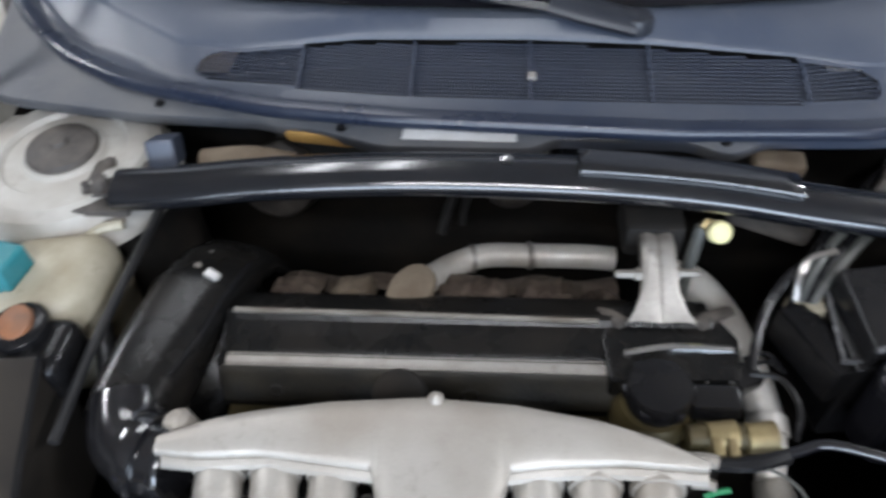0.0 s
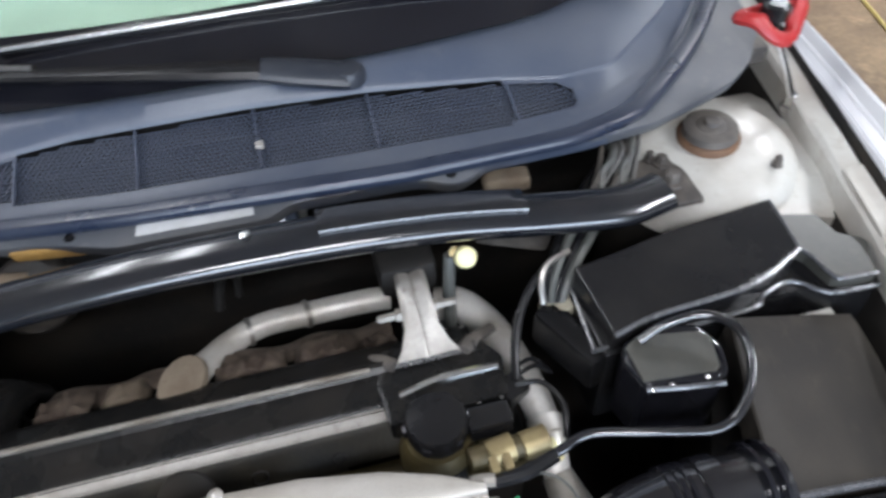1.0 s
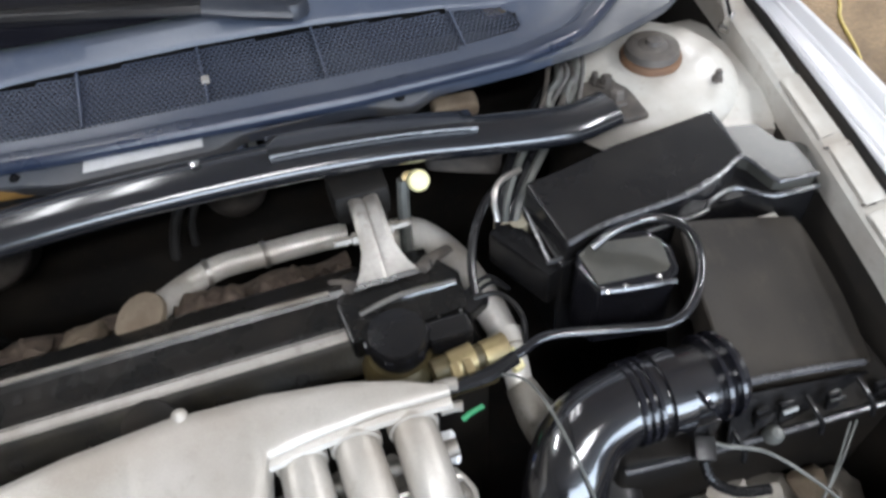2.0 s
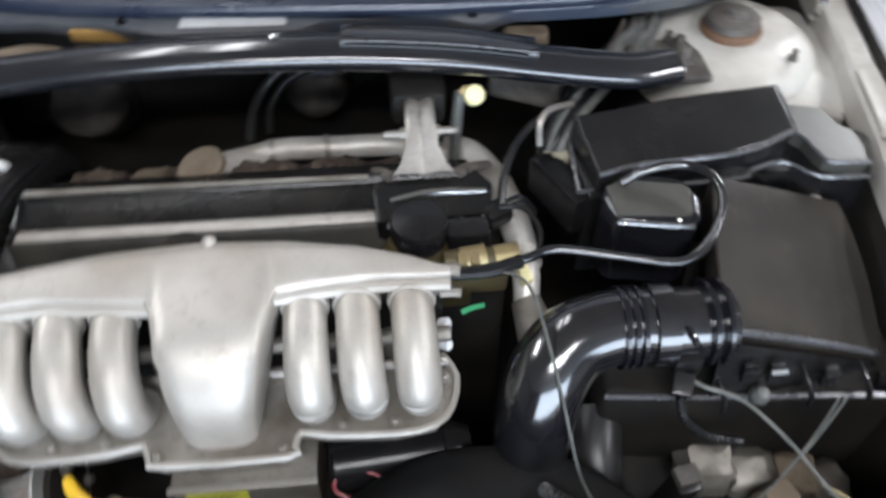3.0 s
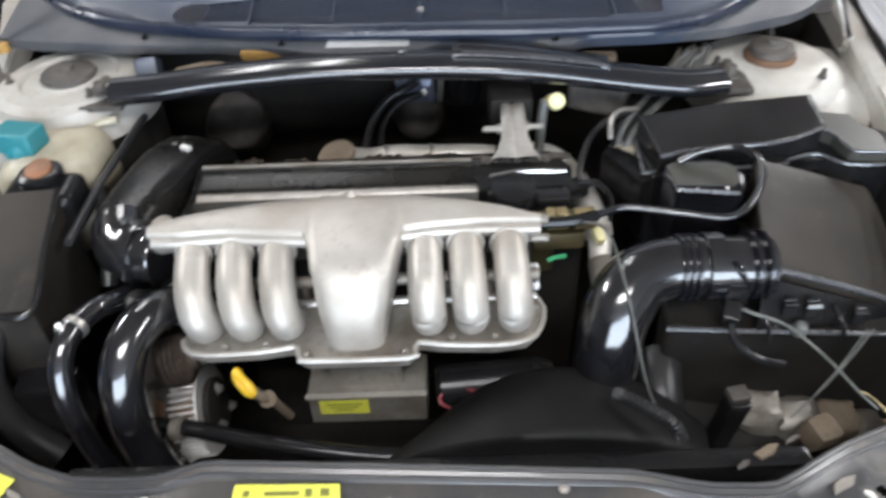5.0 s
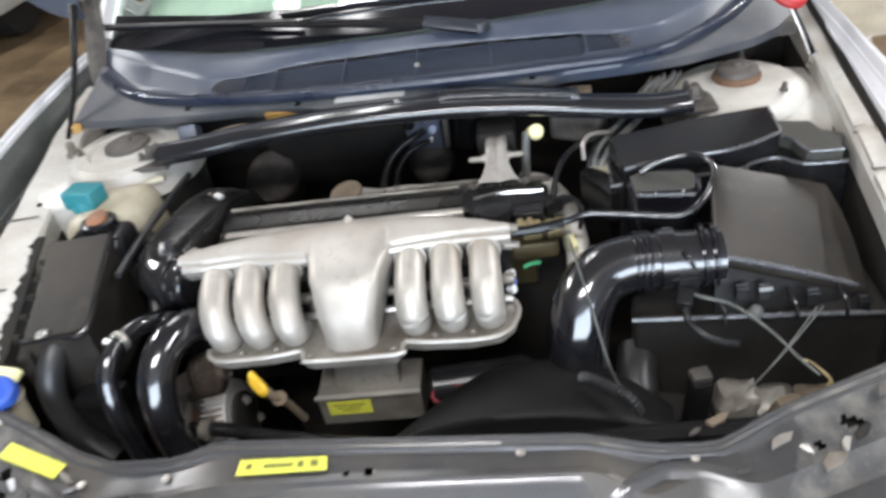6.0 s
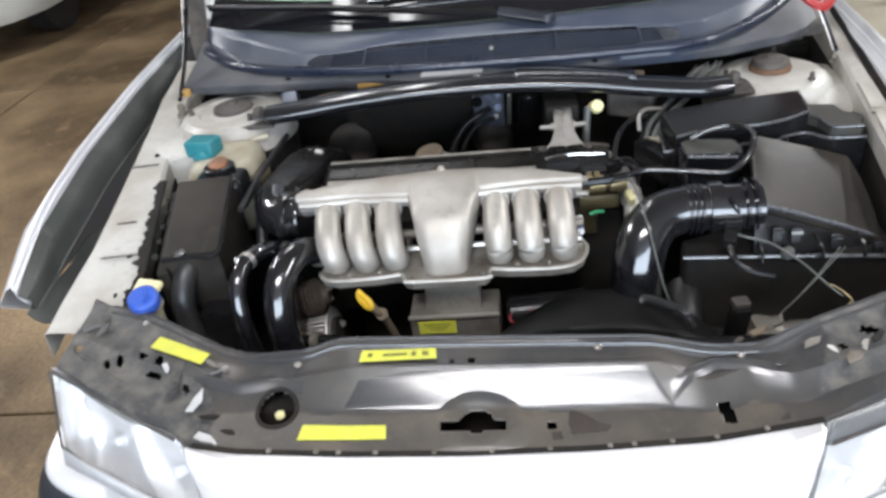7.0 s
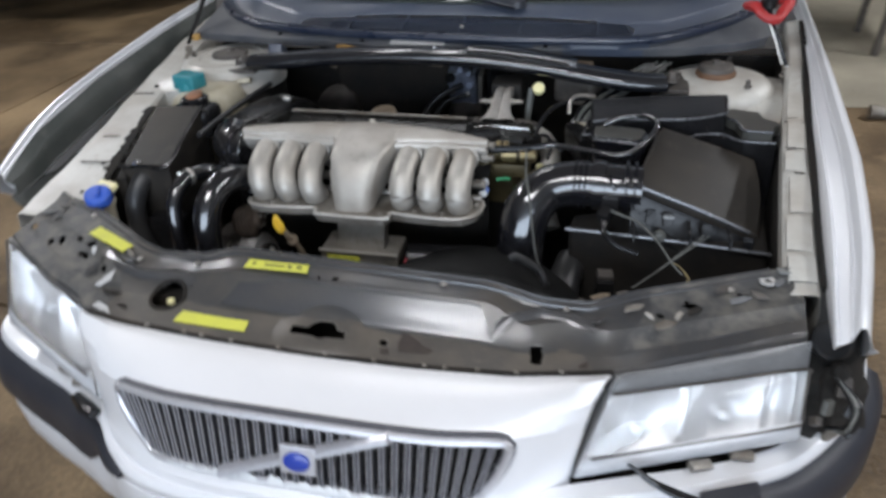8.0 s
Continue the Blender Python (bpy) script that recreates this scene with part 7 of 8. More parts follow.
def fuse_box():
    f = thing("fuse_box", (0.5, 0.5, 0.75), "black plastic electronics box with a stepped lid", "box")
    top = lambda x, y: 0.868 + 0.22 * (y - 0.46) * (x < 0.57)
    bm = N()
    prism(bm, [(0.346, 0.455), (0.403, 0.467), (0.503, 0.473), (0.555, 0.486), (0.600, 0.507), (0.602, 0.585), (0.46, 0.570), (0.334, 0.552)], 0.82, lambda x, y: 0.871 + 0.10 * (y - 0.46) + 0.01 * (x - 0.35), 0.005, 3)
    part("lid", bm, BLACK, f, "smooth black lid")
    bm = N()
    prism(bm, [(0.600, 0.535), (0.620, 0.512), (0.629, 0.471), (0.640, 0.466), (0.682, 0.463), (0.684, 0.491), (0.695, 0.497), (0.699, 0.508), (0.694, 0.518), (0.668, 0.529), (0.666, 0.566), (0.621, 0.578), (0.600, 0.575)], 0.80, 0.858, 0.003, 2)
    part("side_lid", bm, SIDELID, f, "lower dusty side lid")
    bm = N()
    prism(bm, [(0.338, 0.450), (0.50, 0.464), (0.555, 0.476), (0.60, 0.480), (0.635, 0.462), (0.692, 0.460), (0.708, 0.50), (0.68, 0.565), (0.60, 0.575), (0.33, 0.55)], 0.70, 0.838, 0.006, 3)
    part("base", bm, BLACK, f)
    bm = N()
    tube(bm, [(0.347, 0.4555, 0.868), (0.403, 0.4675, 0.870), (0.503, 0.4735, 0.871), (0.553, 0.486, 0.872), (0.599, 0.507, 0.875)], 0.0034, 8, 4)
    part("lid_edge", bm, EDGE_GLINT, f, "grey lid edge with its highlight coloured in")
    bm = N()
    tube(bm, [(0.326, 0.462, 0.836), (0.416, 0.462, 0.838), (0.528, 0.466, 0.838), (0.548, 0.480, 0.838), (0.592, 0.490, 0.838), (0.626, 0.462, 0.838), (0.688, 0.457, 0.838)], 0.003, 8, 3)
    part("base_edge", bm, EDGE_GLINT, f)
    bm = N()
    tube(bm, [(0.329, 0.462, 0.836), (0.331, 0.50, 0.838), (0.334, 0.55, 0.84)], 0.003, 8, 2)
    part("base_edge", bm, EDGE_GLINT, f)
    bm = N()
    tube(bm, [(0.600, 0.511, 0.876), (0.602, 0.55, 0.880), (0.602, 0.584, 0.883)], 0.002, 8, 2)
    part("lid_edge", bm, EDGE_GLINT, f)
    bm = N()
    tube(bm, [(0.605, 0.527, 0.856), (0.619, 0.512, 0.857), (0.629, 0.472, 0.857), (0.641, 0.465, 0.857), (0.682, 0.462, 0.857)], 0.0028, 8, 4)
    part("side_edge", bm, EDGE_GLINT, f)
    bm = N()
    box(bm, (0.318, 0.545, 0.815), (0.04, 0.035, 0.03), 0.006, pose(0, 0, 0, 0, 0, 20))
    part("socket", bm, TANK, f, "yellowed connector socket")
    bm = N()
    box(bm, (0.318, 0.50, 0.80), (0.035, 0.10, 0.06), 0.008, pose(0, 0, 0, 0, 0, 25))
    part("side_bracket", bm, BLACK, f)
    bm = N()
    box(bm, (0.61, 0.456, 0.80), (0.06, 0.014, 0.008), 0.003)
    part("pale_bracket", bm, WHITE, f, "pale painted bracket")
    f.location += V(0.005, 0.015, 0.0)


fuse_box()


def expansion_tank():
    t = thing("coolant_tank", (-0.53, 0.53, 0.75), "yellowed translucent coolant tank with a teal cap", "tank")
    rows = []
    for k, (z, s) in enumerate(((0.72, 0.8), (0.76, 0.96), (0.82, 1.0), (0.855, 0.97), (0.875, 0.85), (0.884, 0.6), (0.886, 0.2))):
        r = []
        for a in np.arange(28) * math.tau / 28:
            c, n = math.cos(a), math.sin(a)
            r.append(V(-0.553 + 0.070 * s * math.copysign(abs(c) ** 0.6, c), 0.540 + 0.074 * s * math.copysign(abs(n) ** 0.6, n) + 0.03 * s * c * 0.6, z))
        rows.append(r)
    bm = N()
    vs = loft(bm, rows, True)
    bm.faces.new(vs[0])
    bm.faces.new(vs[-1])
    part("body", bm, TANK, t, "", 50)
    bm = N()
    lathe(bm, [(0.0, 0.87), (0.027, 0.87), (0.028, 0.878), (0.028, 0.892), (0.025, 0.897), (0.0, 0.898)], (-0.588, 0.534, 0.004), 28)
    cp = part("cap", bm, TEAL, t, "teal screw cap")
    bm = N()
    box(bm, (-0.588, 0.534, 0.902), (0.064, 0.046, 0.034), 0.006, pose(0, 0, 0, 0, 0, -12), 3)
    part("cap_grip", bm, TEAL, cp)
    for k in range(12):
        a = math.tau * k / 12
        bm = N()
        box(bm, (-0.588 + 0.0275 * math.cos(a), 0.534 + 0.0275 * math.sin(a), 0.888), (0.004, 0.008, 0.012), 0.001, pose(0, 0, 0, 0, 0, math.degrees(a)), 1)
        part("cap_rib", bm, TEAL, cp)
    bm = N()
    tube(bm, [(-0.525, 0.600, 0.868), (-0.505, 0.614, 0.874), (-0.478, 0.620, 0.876)], 0.007, 8, 3)
    part("outlet", bm, TANK, t, "pale outlet spout")
    bm = N()
    tube(bm, [(-0.505, 0.53, 0.83), (-0.485, 0.50, 0.81), (-0.475, 0.45, 0.77), (-0.47, 0.40, 0.72)], 0.012, 10, 5)
    part("hose", bm, RUBBER, t)


expansion_tank()


def steering_reservoir():
    t = thing("steering_reservoir", (-0.54, 0.46, 0.8), "black reservoir with a worn orange-brown cap", "reservoir")
    bm = N()
    box(bm, (-0.545, 0.462, 0.835), (0.105, 0.075, 0.07), 0.02, None, 4)
    part("body", bm, BLACK, t)
    bm = N()
    lathe(bm, [(0.0, 0.86), (0.030, 0.86), (0.031, 0.866), (0.031, 0.878), (0.026, 0.882), (0.0, 0.883)], (-0.545, 0.474, 0.004), 24)
    c = part("cap_rim", bm, BLACK, t)
    bm = N()
    lathe(bm, [(0.0, 0.0), (0.021, 0.0), (0.021, 0.005), (0.017, 0.008), (0, 0.009)], (-0.545, 0.474, 0.8845), 24, pose(0, 0, 0, 12, -10, 0))
    part("cap", bm, BROWN, c, "worn orange-brown cap")
    t.location += V(0.010, -0.012, 0.006)


steering_reservoir()


def duct_box():
    d = thing("resonator_box", (-0.55, 0.33, 0.6), "flat-topped black plastic box with a thick hose", "box")
    bm = N()
    q = [(-0.607, 0.420), (-0.497, 0.428), (-0.486, 0.248), (-0.588, 0.236)]
    prism(bm, q, 0.70, lambda x, y: lerp_table(y, [0.235, 0.425], [0.820, 0.885]), 0.005)
    part("body", bm, DUSTY, d, "dusty flat lid")
    bm = N()
    tube(bm, [(-0.589, 0.235, 0.820), (-0.54, 0.240, 0.822), (-0.486, 0.246, 0.823), (-0.491, 0.33, 0.852), (-0.497, 0.426, 0.884)], 0.004, 6, 6)
    part("lid_edge", bm, BLACK, d)
    bm = N()
    prism(bm, [(-0.64, 0.445), (-0.618, 0.445), (-0.578, 0.225), (-0.60, 0.22)], 0.68, lambda x, y: lerp_table(y, [0.22, 0.445], [0.80, 0.85]), 0.006)
    part("side_flange", bm, BAY, d)
    for k in range(5):
        y = 0.26 + 0.04 * k
        bm = N()
        box(bm, (-0.612 - 0.15 * (y - 0.26), y, 0.81 + 0.2 * (y - 0.25)), (0.012, 0.010, 0.008), 0.003)
        part("flange_tooth", bm, BAY, d)
    bolt("screw", (-0.556, 0.246, 0.826), 0.007, 0.005, CHROME, d)
    bm = N()
    tube(bm, [(-0.543, 0.275, 0.80), (-0.554, 0.240, 0.785), (-0.561, 0.213, 0.748), (-0.557, 0.200, 0.70), (-0.54, 0.190, 0.65), (-0.50, 0.18, 0.61)], [0.020, 0.0205, 0.021, 0.021, 0.021, 0.021], 18, 6)
    part("hose", bm, RUBBER, d, "thick dull black hose")
    bm = N()
    box(bm, (-0.50, 0.225, 0.67), (0.08, 0.05, 0.10), 0.012)
    part("lower_case", bm, BLACK, d)


duct_box()


def radiator_hoses():
    bm = N()
    tube(bm, [(-0.385, 0.36, 0.755), (-0.398, 0.30, 0.790), (-0.417, 0.255, 0.810), (-0.432, 0.215, 0.808), (-0.439, 0.182, 0.783), (-0.437, 0.162, 0.735), (-0.427, 0.150, 0.66), (-0.41, 0.145, 0.58)], 0.0150, 14, 6)
    h = tagged(part("radiator_hose", bm, HOSE), "thin glossy black radiator hose", "hose", "radiator hoses")
    bm = N()
    lathe(bm, [(0.0145, -0.005), (0.0168, -0.004), (0.0168, 0.004), (0.0145, 0.005)], (-0.427, 0.230, 0.811), 18, axis((-0.35, -0.9, 0.0)))
    k = part("hose_clamp", bm, STEEL, h)
    bm = N()
    box(bm, (-0.440, 0.222, 0.818), (0.015, 0.011, 0.009), 0.002, pose(0, 0, 0, 0, 20, 20))
    part("clamp_screw", bm, CHROME, k)
    bm = N()
    tube(bm, [(-0.310, 0.325, 0.755), (-0.324, 0.290, 0.785), (-0.342, 0.252, 0.803), (-0.358, 0.214, 0.797), (-0.367, 0.180, 0.768), (-0.368, 0.160, 0.715), (-0.360, 0.150, 0.65), (-0.35, 0.148, 0.58)], [0.025, 0.026, 0.027, 0.0275, 0.0275, 0.027, 0.027, 0.027], 18, 6)
    h = tagged(part("radiator_hose", bm, HOSE), "thick glossy black radiator hose", "hose", "radiator hoses")
    for y, z, x, d in ((0.300, 0.777, -0.320, (-0.35, -0.85, 0.6)),):
        bm = N()
        lathe(bm, [(0.024, -0.005), (0.0295, -0.004), (0.0295, 0.004), (0.024, 0.005)], (x, y, z), 20, axis(d))
        part("hose_clamp", bm, STEEL, h, "steel hose clamp")
    bm = N()
    tube(bm, [(-0.365, 0.325, 0.765), (-0.375, 0.295, 0.795), (-0.368, 0.270, 0.802), (-0.350, 0.262, 0.785)], 0.010, 10, 5)
    tagged(part("bypass_hose", bm, RUBBER), "short black bypass hose loop", "hose")
    c, ax = V(-0.338, 0.275, 0.690), axis((1, 0.15, 0.2))
    bm = N()
    lathe(bm, [(0.0, -0.03), (0.03, -0.028), (0.036, -0.018), (0.034, -0.014), (0.037, -0.010), (0.034, -0.006), (0.037, -0.002), (0.034, 0.002), (0.037, 0.006), (0.030, 0.012), (0.020, 0.016), (0.018, 0.026), (0.0, 0.028)], c, 24, ax)
    p = tagged(part("pump_pulley", bm, RUST), "grimy brown grooved pump pulley by the hoses", "pump")
    for k in range(3):
        an = math.tau * k / 3
        bolt("bolt", c + ax.to_3x3() @ V(0.012 * math.cos(an), 0.012 * math.sin(an), 0.024), 0.004, 0.007, ALU_DIRTY, p, (1, 0.15, 0.2))
    bm = N()
    prism(bm, [(-0.385, 0.25), (-0.36, 0.235), (-0.335, 0.245), (-0.33, 0.275), (-0.36, 0.285), (-0.385, 0.275)], 0.60, 0.645, 0.006)
    part("pump_foot", bm, GUNK, p)


radiator_hoses()


def washer_filler():
    w = thing("washer_filler", (-0.6, 0.165, 0.7), "blue screen washer cap on a pale filler neck", "washer cap")
    bm = N()
    lathe(bm, [(0.020, 0.70), (0.022, 0.755), (0.028, 0.768), (0.026, 0.773)], (-0.606, 0.172, 0), 20)
    part("neck", bm, TANK, w, "pale filler neck")
    bm = N()
    lathe(bm, [(0.0, -0.013), (0.024, -0.013), (0.0275, -0.006), (0.0265, 0.009), (0.022, 0.013), (0.0, 0.014)], (-0.603, 0.164, 0.785), 26, pose(0, 0, 0, 18, 8, 0))
    c = part("cap", bm, BLUE, w, "blue plastic cap")
    bm = N()
    box(bm, (-0.608, 0.196, 0.790), (0.05, 0.03, 0.012), 0.005, pose(0, 0, 0, 20, 0, -15))
    part("cap_hinge", bm, CREAM, w, "broken pale cap hinge")
    bm = N()
    box(bm, (-0.597, 0.158, 0.800), (0.009, 0.024, 0.006), 0.003, pose(0, 0, 0, 18, 8, 30))
    part("cap_rib", bm, BLUE, c)


washer_filler()


def brake_unit():
    b = thing("valve_block", (0.015, 0.71, 0.8), "bluish metal valve block with black hoses against the firewall", "valve")
    bm = N()
    box(bm, (0.01, 0.712, 0.852), (0.062, 0.046, 0.076), 0.006, pose(0, 0, 0, 14, 0, 0))
    part("body", bm, BLUISH, b, "bright bluish cast metal body")
    for x, z, r, h, mat in ((-0.012, 0.872, 0.011, 0.010, BLACK), (0.012, 0.887, 0.008, 0.014, BLUISH), (0.030, 0.880, 0.007, 0.016, BLUISH), (0.004, 0.846, 0.008, 0.012, BLUISH), (0.028, 0.852, 0.009, 0.010, BLUISH), (-0.012, 0.838, 0.006, 0.012, STEEL), (0.022, 0.832, 0.006, 0.014, STEEL)):
        bm = N()
        lathe(bm, [(r * 0.6, 0), (r, 0.001), (r, h * 0.75), (r * 0.75, h), (r * 0.4, h), (r * 0.3, h * 0.7), (0.0, h * 0.7)], (x, 0.690 - 0.25 * (z - 0.85), z), 12, axis((0, -0.85, 0.5)))
        part("port", bm, mat, b)
    bm = N()
    box(bm, (0.050, 0.700, 0.850), (0.010, 0.030, 0.07), 0.003, pose(0, 0, 0, 14, 4, 0))
    part("side_plate", bm, ALU_DIRTY, b, "pale metal side plate")
    bm = N()
    lathe(bm, [(0.0, 0.05), (0.020, 0.048), (0.026, 0.04), (0.027, -0.03), (0.0, -0.03)], (0.088, 0.700, 0.842), 24, axis((0.1, -0.35, 1)))
    part("motor", bm, BLACK, b, "black pump motor")
    for pts, r in (([(0.012, 0.682, 0.858), (-0.008, 0.668, 0.852), (-0.030, 0.662, 0.842), (-0.052, 0.650, 0.822), (-0.066, 0.64, 0.795), (-0.074, 0.63, 0.765)], 0.0065), ([(0.02, 0.684, 0.836), (-0.005, 0.674, 0.832), (-0.026, 0.668, 0.820), (-0.044, 0.655, 0.795), (-0.05, 0.65, 0.76)], 0.005), ([(0.03, 0.69, 0.885), (0.035, 0.678, 0.905), (0.06, 0.68, 0.912), (0.085, 0.69, 0.895)], 0.004)):
        bm = N()
        tube(bm, pts, r, 10, 5)
        part("hose", bm, RUBBER, b)
    bm = N()
    lathe(bm, [(0.0, 0.03), (0.022, 0.028), (0.036, 0.018), (0.042, 0.0), (0.042, -0.03)], (0.012, 0.712, 0.782), 26, axis((0, -0.75, 0.4)))
    part("round_housing", bm, GUNK, b, "dull grey rounded housing")
    bm = N()
    tube(bm, [(-0.17, 0.712, 0.898), (-0.10, 0.708, 0.903), (-0.035, 0.70, 0.898)], [0.006, 0.010, 0.008], 8, 4)
    part("foil_pipe", bm, TAN, b, "tan wrapped pipe")
    b.location += V(-0.020, 0.165, -0.068)
    b.scale = (1.2, 1.2, 1.2)


brake_unit()


def firewall_bits():
    bm = N()
    lathe(bm, [(0.0, 0.020), (0.028, 0.017), (0.050, 0.007), (0.058, -0.005), (0.062, -0.08)], (-0.362, 0.84, 0.735), 28, axis((0.1, -0.8, 0.6)))
    for v in bm.verts:
        v.co += V(0.010, 0.004, 0.006) * noise.noise(v.co * 28)
    tagged(part("heater_housing", bm, GUNK), "dull grey domed housing against the firewall", "housing")
    bm = N()
    box(bm, (-0.17, 0.90, 0.78), (0.40, 0.02, 0.20), 0.008, pose(0, 0, 0, -8, 0, 0))
    part("heat_pad", bm, BAY, car, "flat black pad on the firewall")
    # ochre foam and pipes glimpsed under the cowl lip
    for x, sx in ((-0.245, 0.085), (0.125, 0.14)):
        bm = N()
        box(bm, (x, 0.728, 0.930), (sx, 0.03, 0.02), 0.006, pose(0, 0, 0, 10, 0, -8))
        tagged(part("foam_strip", bm, ORANGE), "ochre foam strip under the cowl edge", "foam")
    bm = N()
    tube(bm, [(-0.39, 0.70, 0.905), (-0.33, 0.695, 0.915), (-0.28, 0.70, 0.90)], 0.016, 10, 4)
    tagged(part("heater_pipe", bm, TAN), "short tan heater pipe under the cowl", "pipe")
    bm = N()
    box(bm, (-0.438, 0.705, 0.918), (0.035, 0.05, 0.035), 0.006, pose(0, 0, 0, -30, 0, 10))
    tagged(part("cowl_bracket", bm, COWL), "grey plastic bracket below the cowl", "bracket")
    bm = N()
    box(bm, (0.30, 0.71, 0.90), (0.06, 0.03, 0.022), 0.008, pose(0, 0, 0, 0, 0, -6), 3)
    tagged(part("tan_duct", bm, TAN), "tan duct end under the cowl", "duct")
    bm = N()
    box(bm, (0.30, 0.675, 0.86), (0.10, 0.05, 0.06), 0.014, pose(0, 0, 0, 0, 0, -25), 3)
    tagged(part("grey_cover", bm, GUNK), "grey cover behind the brace", "cover")


firewall_bits()


def yellow_plug():
    bm = N()
    lathe(bm, [(0.0, 0.0), (0.0135, 0.0), (0.0135, 0.010), (0.011, 0.013), (0.0, 0.013)], (0.221, 0.622, 0.875), 20, axis((0.05, -0.72, 0.7)))
    p = tagged(part("filler_plug", bm, CREAM), "round cream-yellow plastic cap on a tube", "cap")
    bm = N()
    lathe(bm, [(0.0, -0.010), (0.009, -0.009), (0.009, 0.0), (0.0, 0.002)], (0.213, 0.628, 0.877), 14, axis((0.05, -0.72, 0.7)))
    part("cap_collar", bm, BRASS, p)
    bm = N()
    tube(bm, [(0.205, 0.63, 0.875), (0.20, 0.62, 0.84), (0.197, 0.61, 0.80), (0.195, 0.60, 0.74)], 0.008, 8, 4)
    part("tube", bm, WIRE, p, "grey tube")


yellow_plug()


def cables():
    bm = N()
    tube(bm, [(0.172, 0.352, 0.846), (0.219, 0.358, 0.85), (0.253, 0.366, 0.852), (0.287, 0.373, 0.855), (0.355, 0.356, 0.855), (0.414, 0.344, 0.855), (0.448, 0.360, 0.868), (0.470, 0.395, 0.882), (0.472, 0.432, 0.889), (0.447, 0.458, 0.888), (0.405, 0.462, 0.880), (0.375, 0.458, 0.866)],
         0.0055, 10, 6)
    tagged(part("vacuum_hose", bm, HOSE), "thin black vacuum hose looping over a box", "hose")
    bm = N()
    tube(bm, [(0.171, 0.356, 0.842), (0.207, 0.356, 0.846), (0.238, 0.335, 0.860), (0.248, 0.295, 0.872), (0.257, 0.240, 0.852), (0.268, 0.215, 0.81), (0.278, 0.185, 0.765), (0.288, 0.165, 0.73), (0.31, 0.15, 0.68)], 0.0017, 6, 6)
    tagged(part("thin_cable", bm, WIRE), "thin grey cable hanging past the hose", "cable")
    # bundle of conduits by the right tower
    for k in range(4):
        o = 0.012 * k
        bm = N()
        tube(bm, [(0.46 + o * 0.6, 0.735 - o * 0.3, 0.895), (0.418 + o, 0.705 - o * 0.5, 0.885 + 0.004 * (k % 2)), (0.365 + o, 0.652 - o * 0.4, 0.868), (0.315 + o * 0.7, 0.585 - o * 0.2, 0.845), (0.300 + o * 0.3, 0.54, 0.80)], 0.0062, 8, 5)
        tagged(part("wiring_conduit", bm, WIRE if k % 2 else BLACK), "grey ribbed wiring conduit near the strut tower", "cable", "wiring by the tower")
    bm = N()
    tube(bm, [(0.335, 0.60, 0.868), (0.293, 0.568, 0.872), (0.262, 0.530, 0.868), (0.245, 0.495, 0.852), (0.238, 0.465, 0.835)], 0.0052, 8, 5)
    tagged(part("ribbed_cable", bm, BLACK), "black ribbed cable curving over the silver pipe", "cable")
    bm = N()
    tube(bm, [(0.345, 0.598, 0.872), (0.312, 0.580, 0.880), (0.297, 0.560, 0.874), (0.296, 0.545, 0.852)], 0.004, 8, 5)
    tagged(part("bent_pipe", bm, STEEL), "short bright bent pipe among the cables", "pipe")
    rng = random.Random(17)
    for k in range(8):
        o = 0.0085 * k
        w = lambda a=0.007: rng.uniform(-a, a)
        bm = N()
        corrugated(bm, [(0.382 + o + w(), 0.648 + 0.25 * o + w(), 0.876 - 0.1 * o), (0.402 + o + w(), 0.680 + w(), 0.895 + w()), (0.425 + o + w(), 0.708 + w(), 0.902 + w(0.005)), (0.45 + o * 0.7 + w(), 0.742 + w(), 0.898 + w(0.005))], rng.uniform(0.0032, 0.0056), 0.006, 0.0006, 8)
        tagged(part("wiring_conduit", bm, (GUNK, LOOM, WIRE, LOOM)[k % 4]), "grey ribbed wiring conduit near the strut tower", "cable", "wiring by the tower")
    # wires in front of the filter box
    bm = N()
    tube(bm, [(0.395, 0.245, 0.800), (0.415, 0.225, 0.800), (0.455, 0.205, 0.795), (0.49, 0.16, 0.785), (0.512, 0.118, 0.775), (0.53, 0.098, 0.765)], [0.003, 0.0024, 0.002, 0.0018, 0.0016, 0.0014], 8, 6)
    tagged(part("loose_wire", bm, WIRE), "loose grey-green wire in front of the filter box", "cable")
    for k in range(2):
        bm = N()
        tube(bm, [(0.565 + 0.008 * k, 0.212, 0.775), (0.525 + 0.004 * k, 0.175, 0.755), (0.485, 0.145, 0.73), (0.455, 0.128, 0.712)], 0.0012, 6, 4)
        tagged(part("wire_strand", bm, WIRE), "bare thin wire strand", "cable", "wire strands")
    for k in range(2):
        bm = N()
        tube(bm, [(0.512, 0.118, 0.774), (0.525, 0.112, 0.772), (0.54, 0.092 - 0.006 * k, 0.764), (0.533, 0.085, 0.76)], 0.0011, 6, 4)
        tagged(part("wire_strand", bm, BRASS), "bare thin wire strand", "cable", "wire strands")


cables()


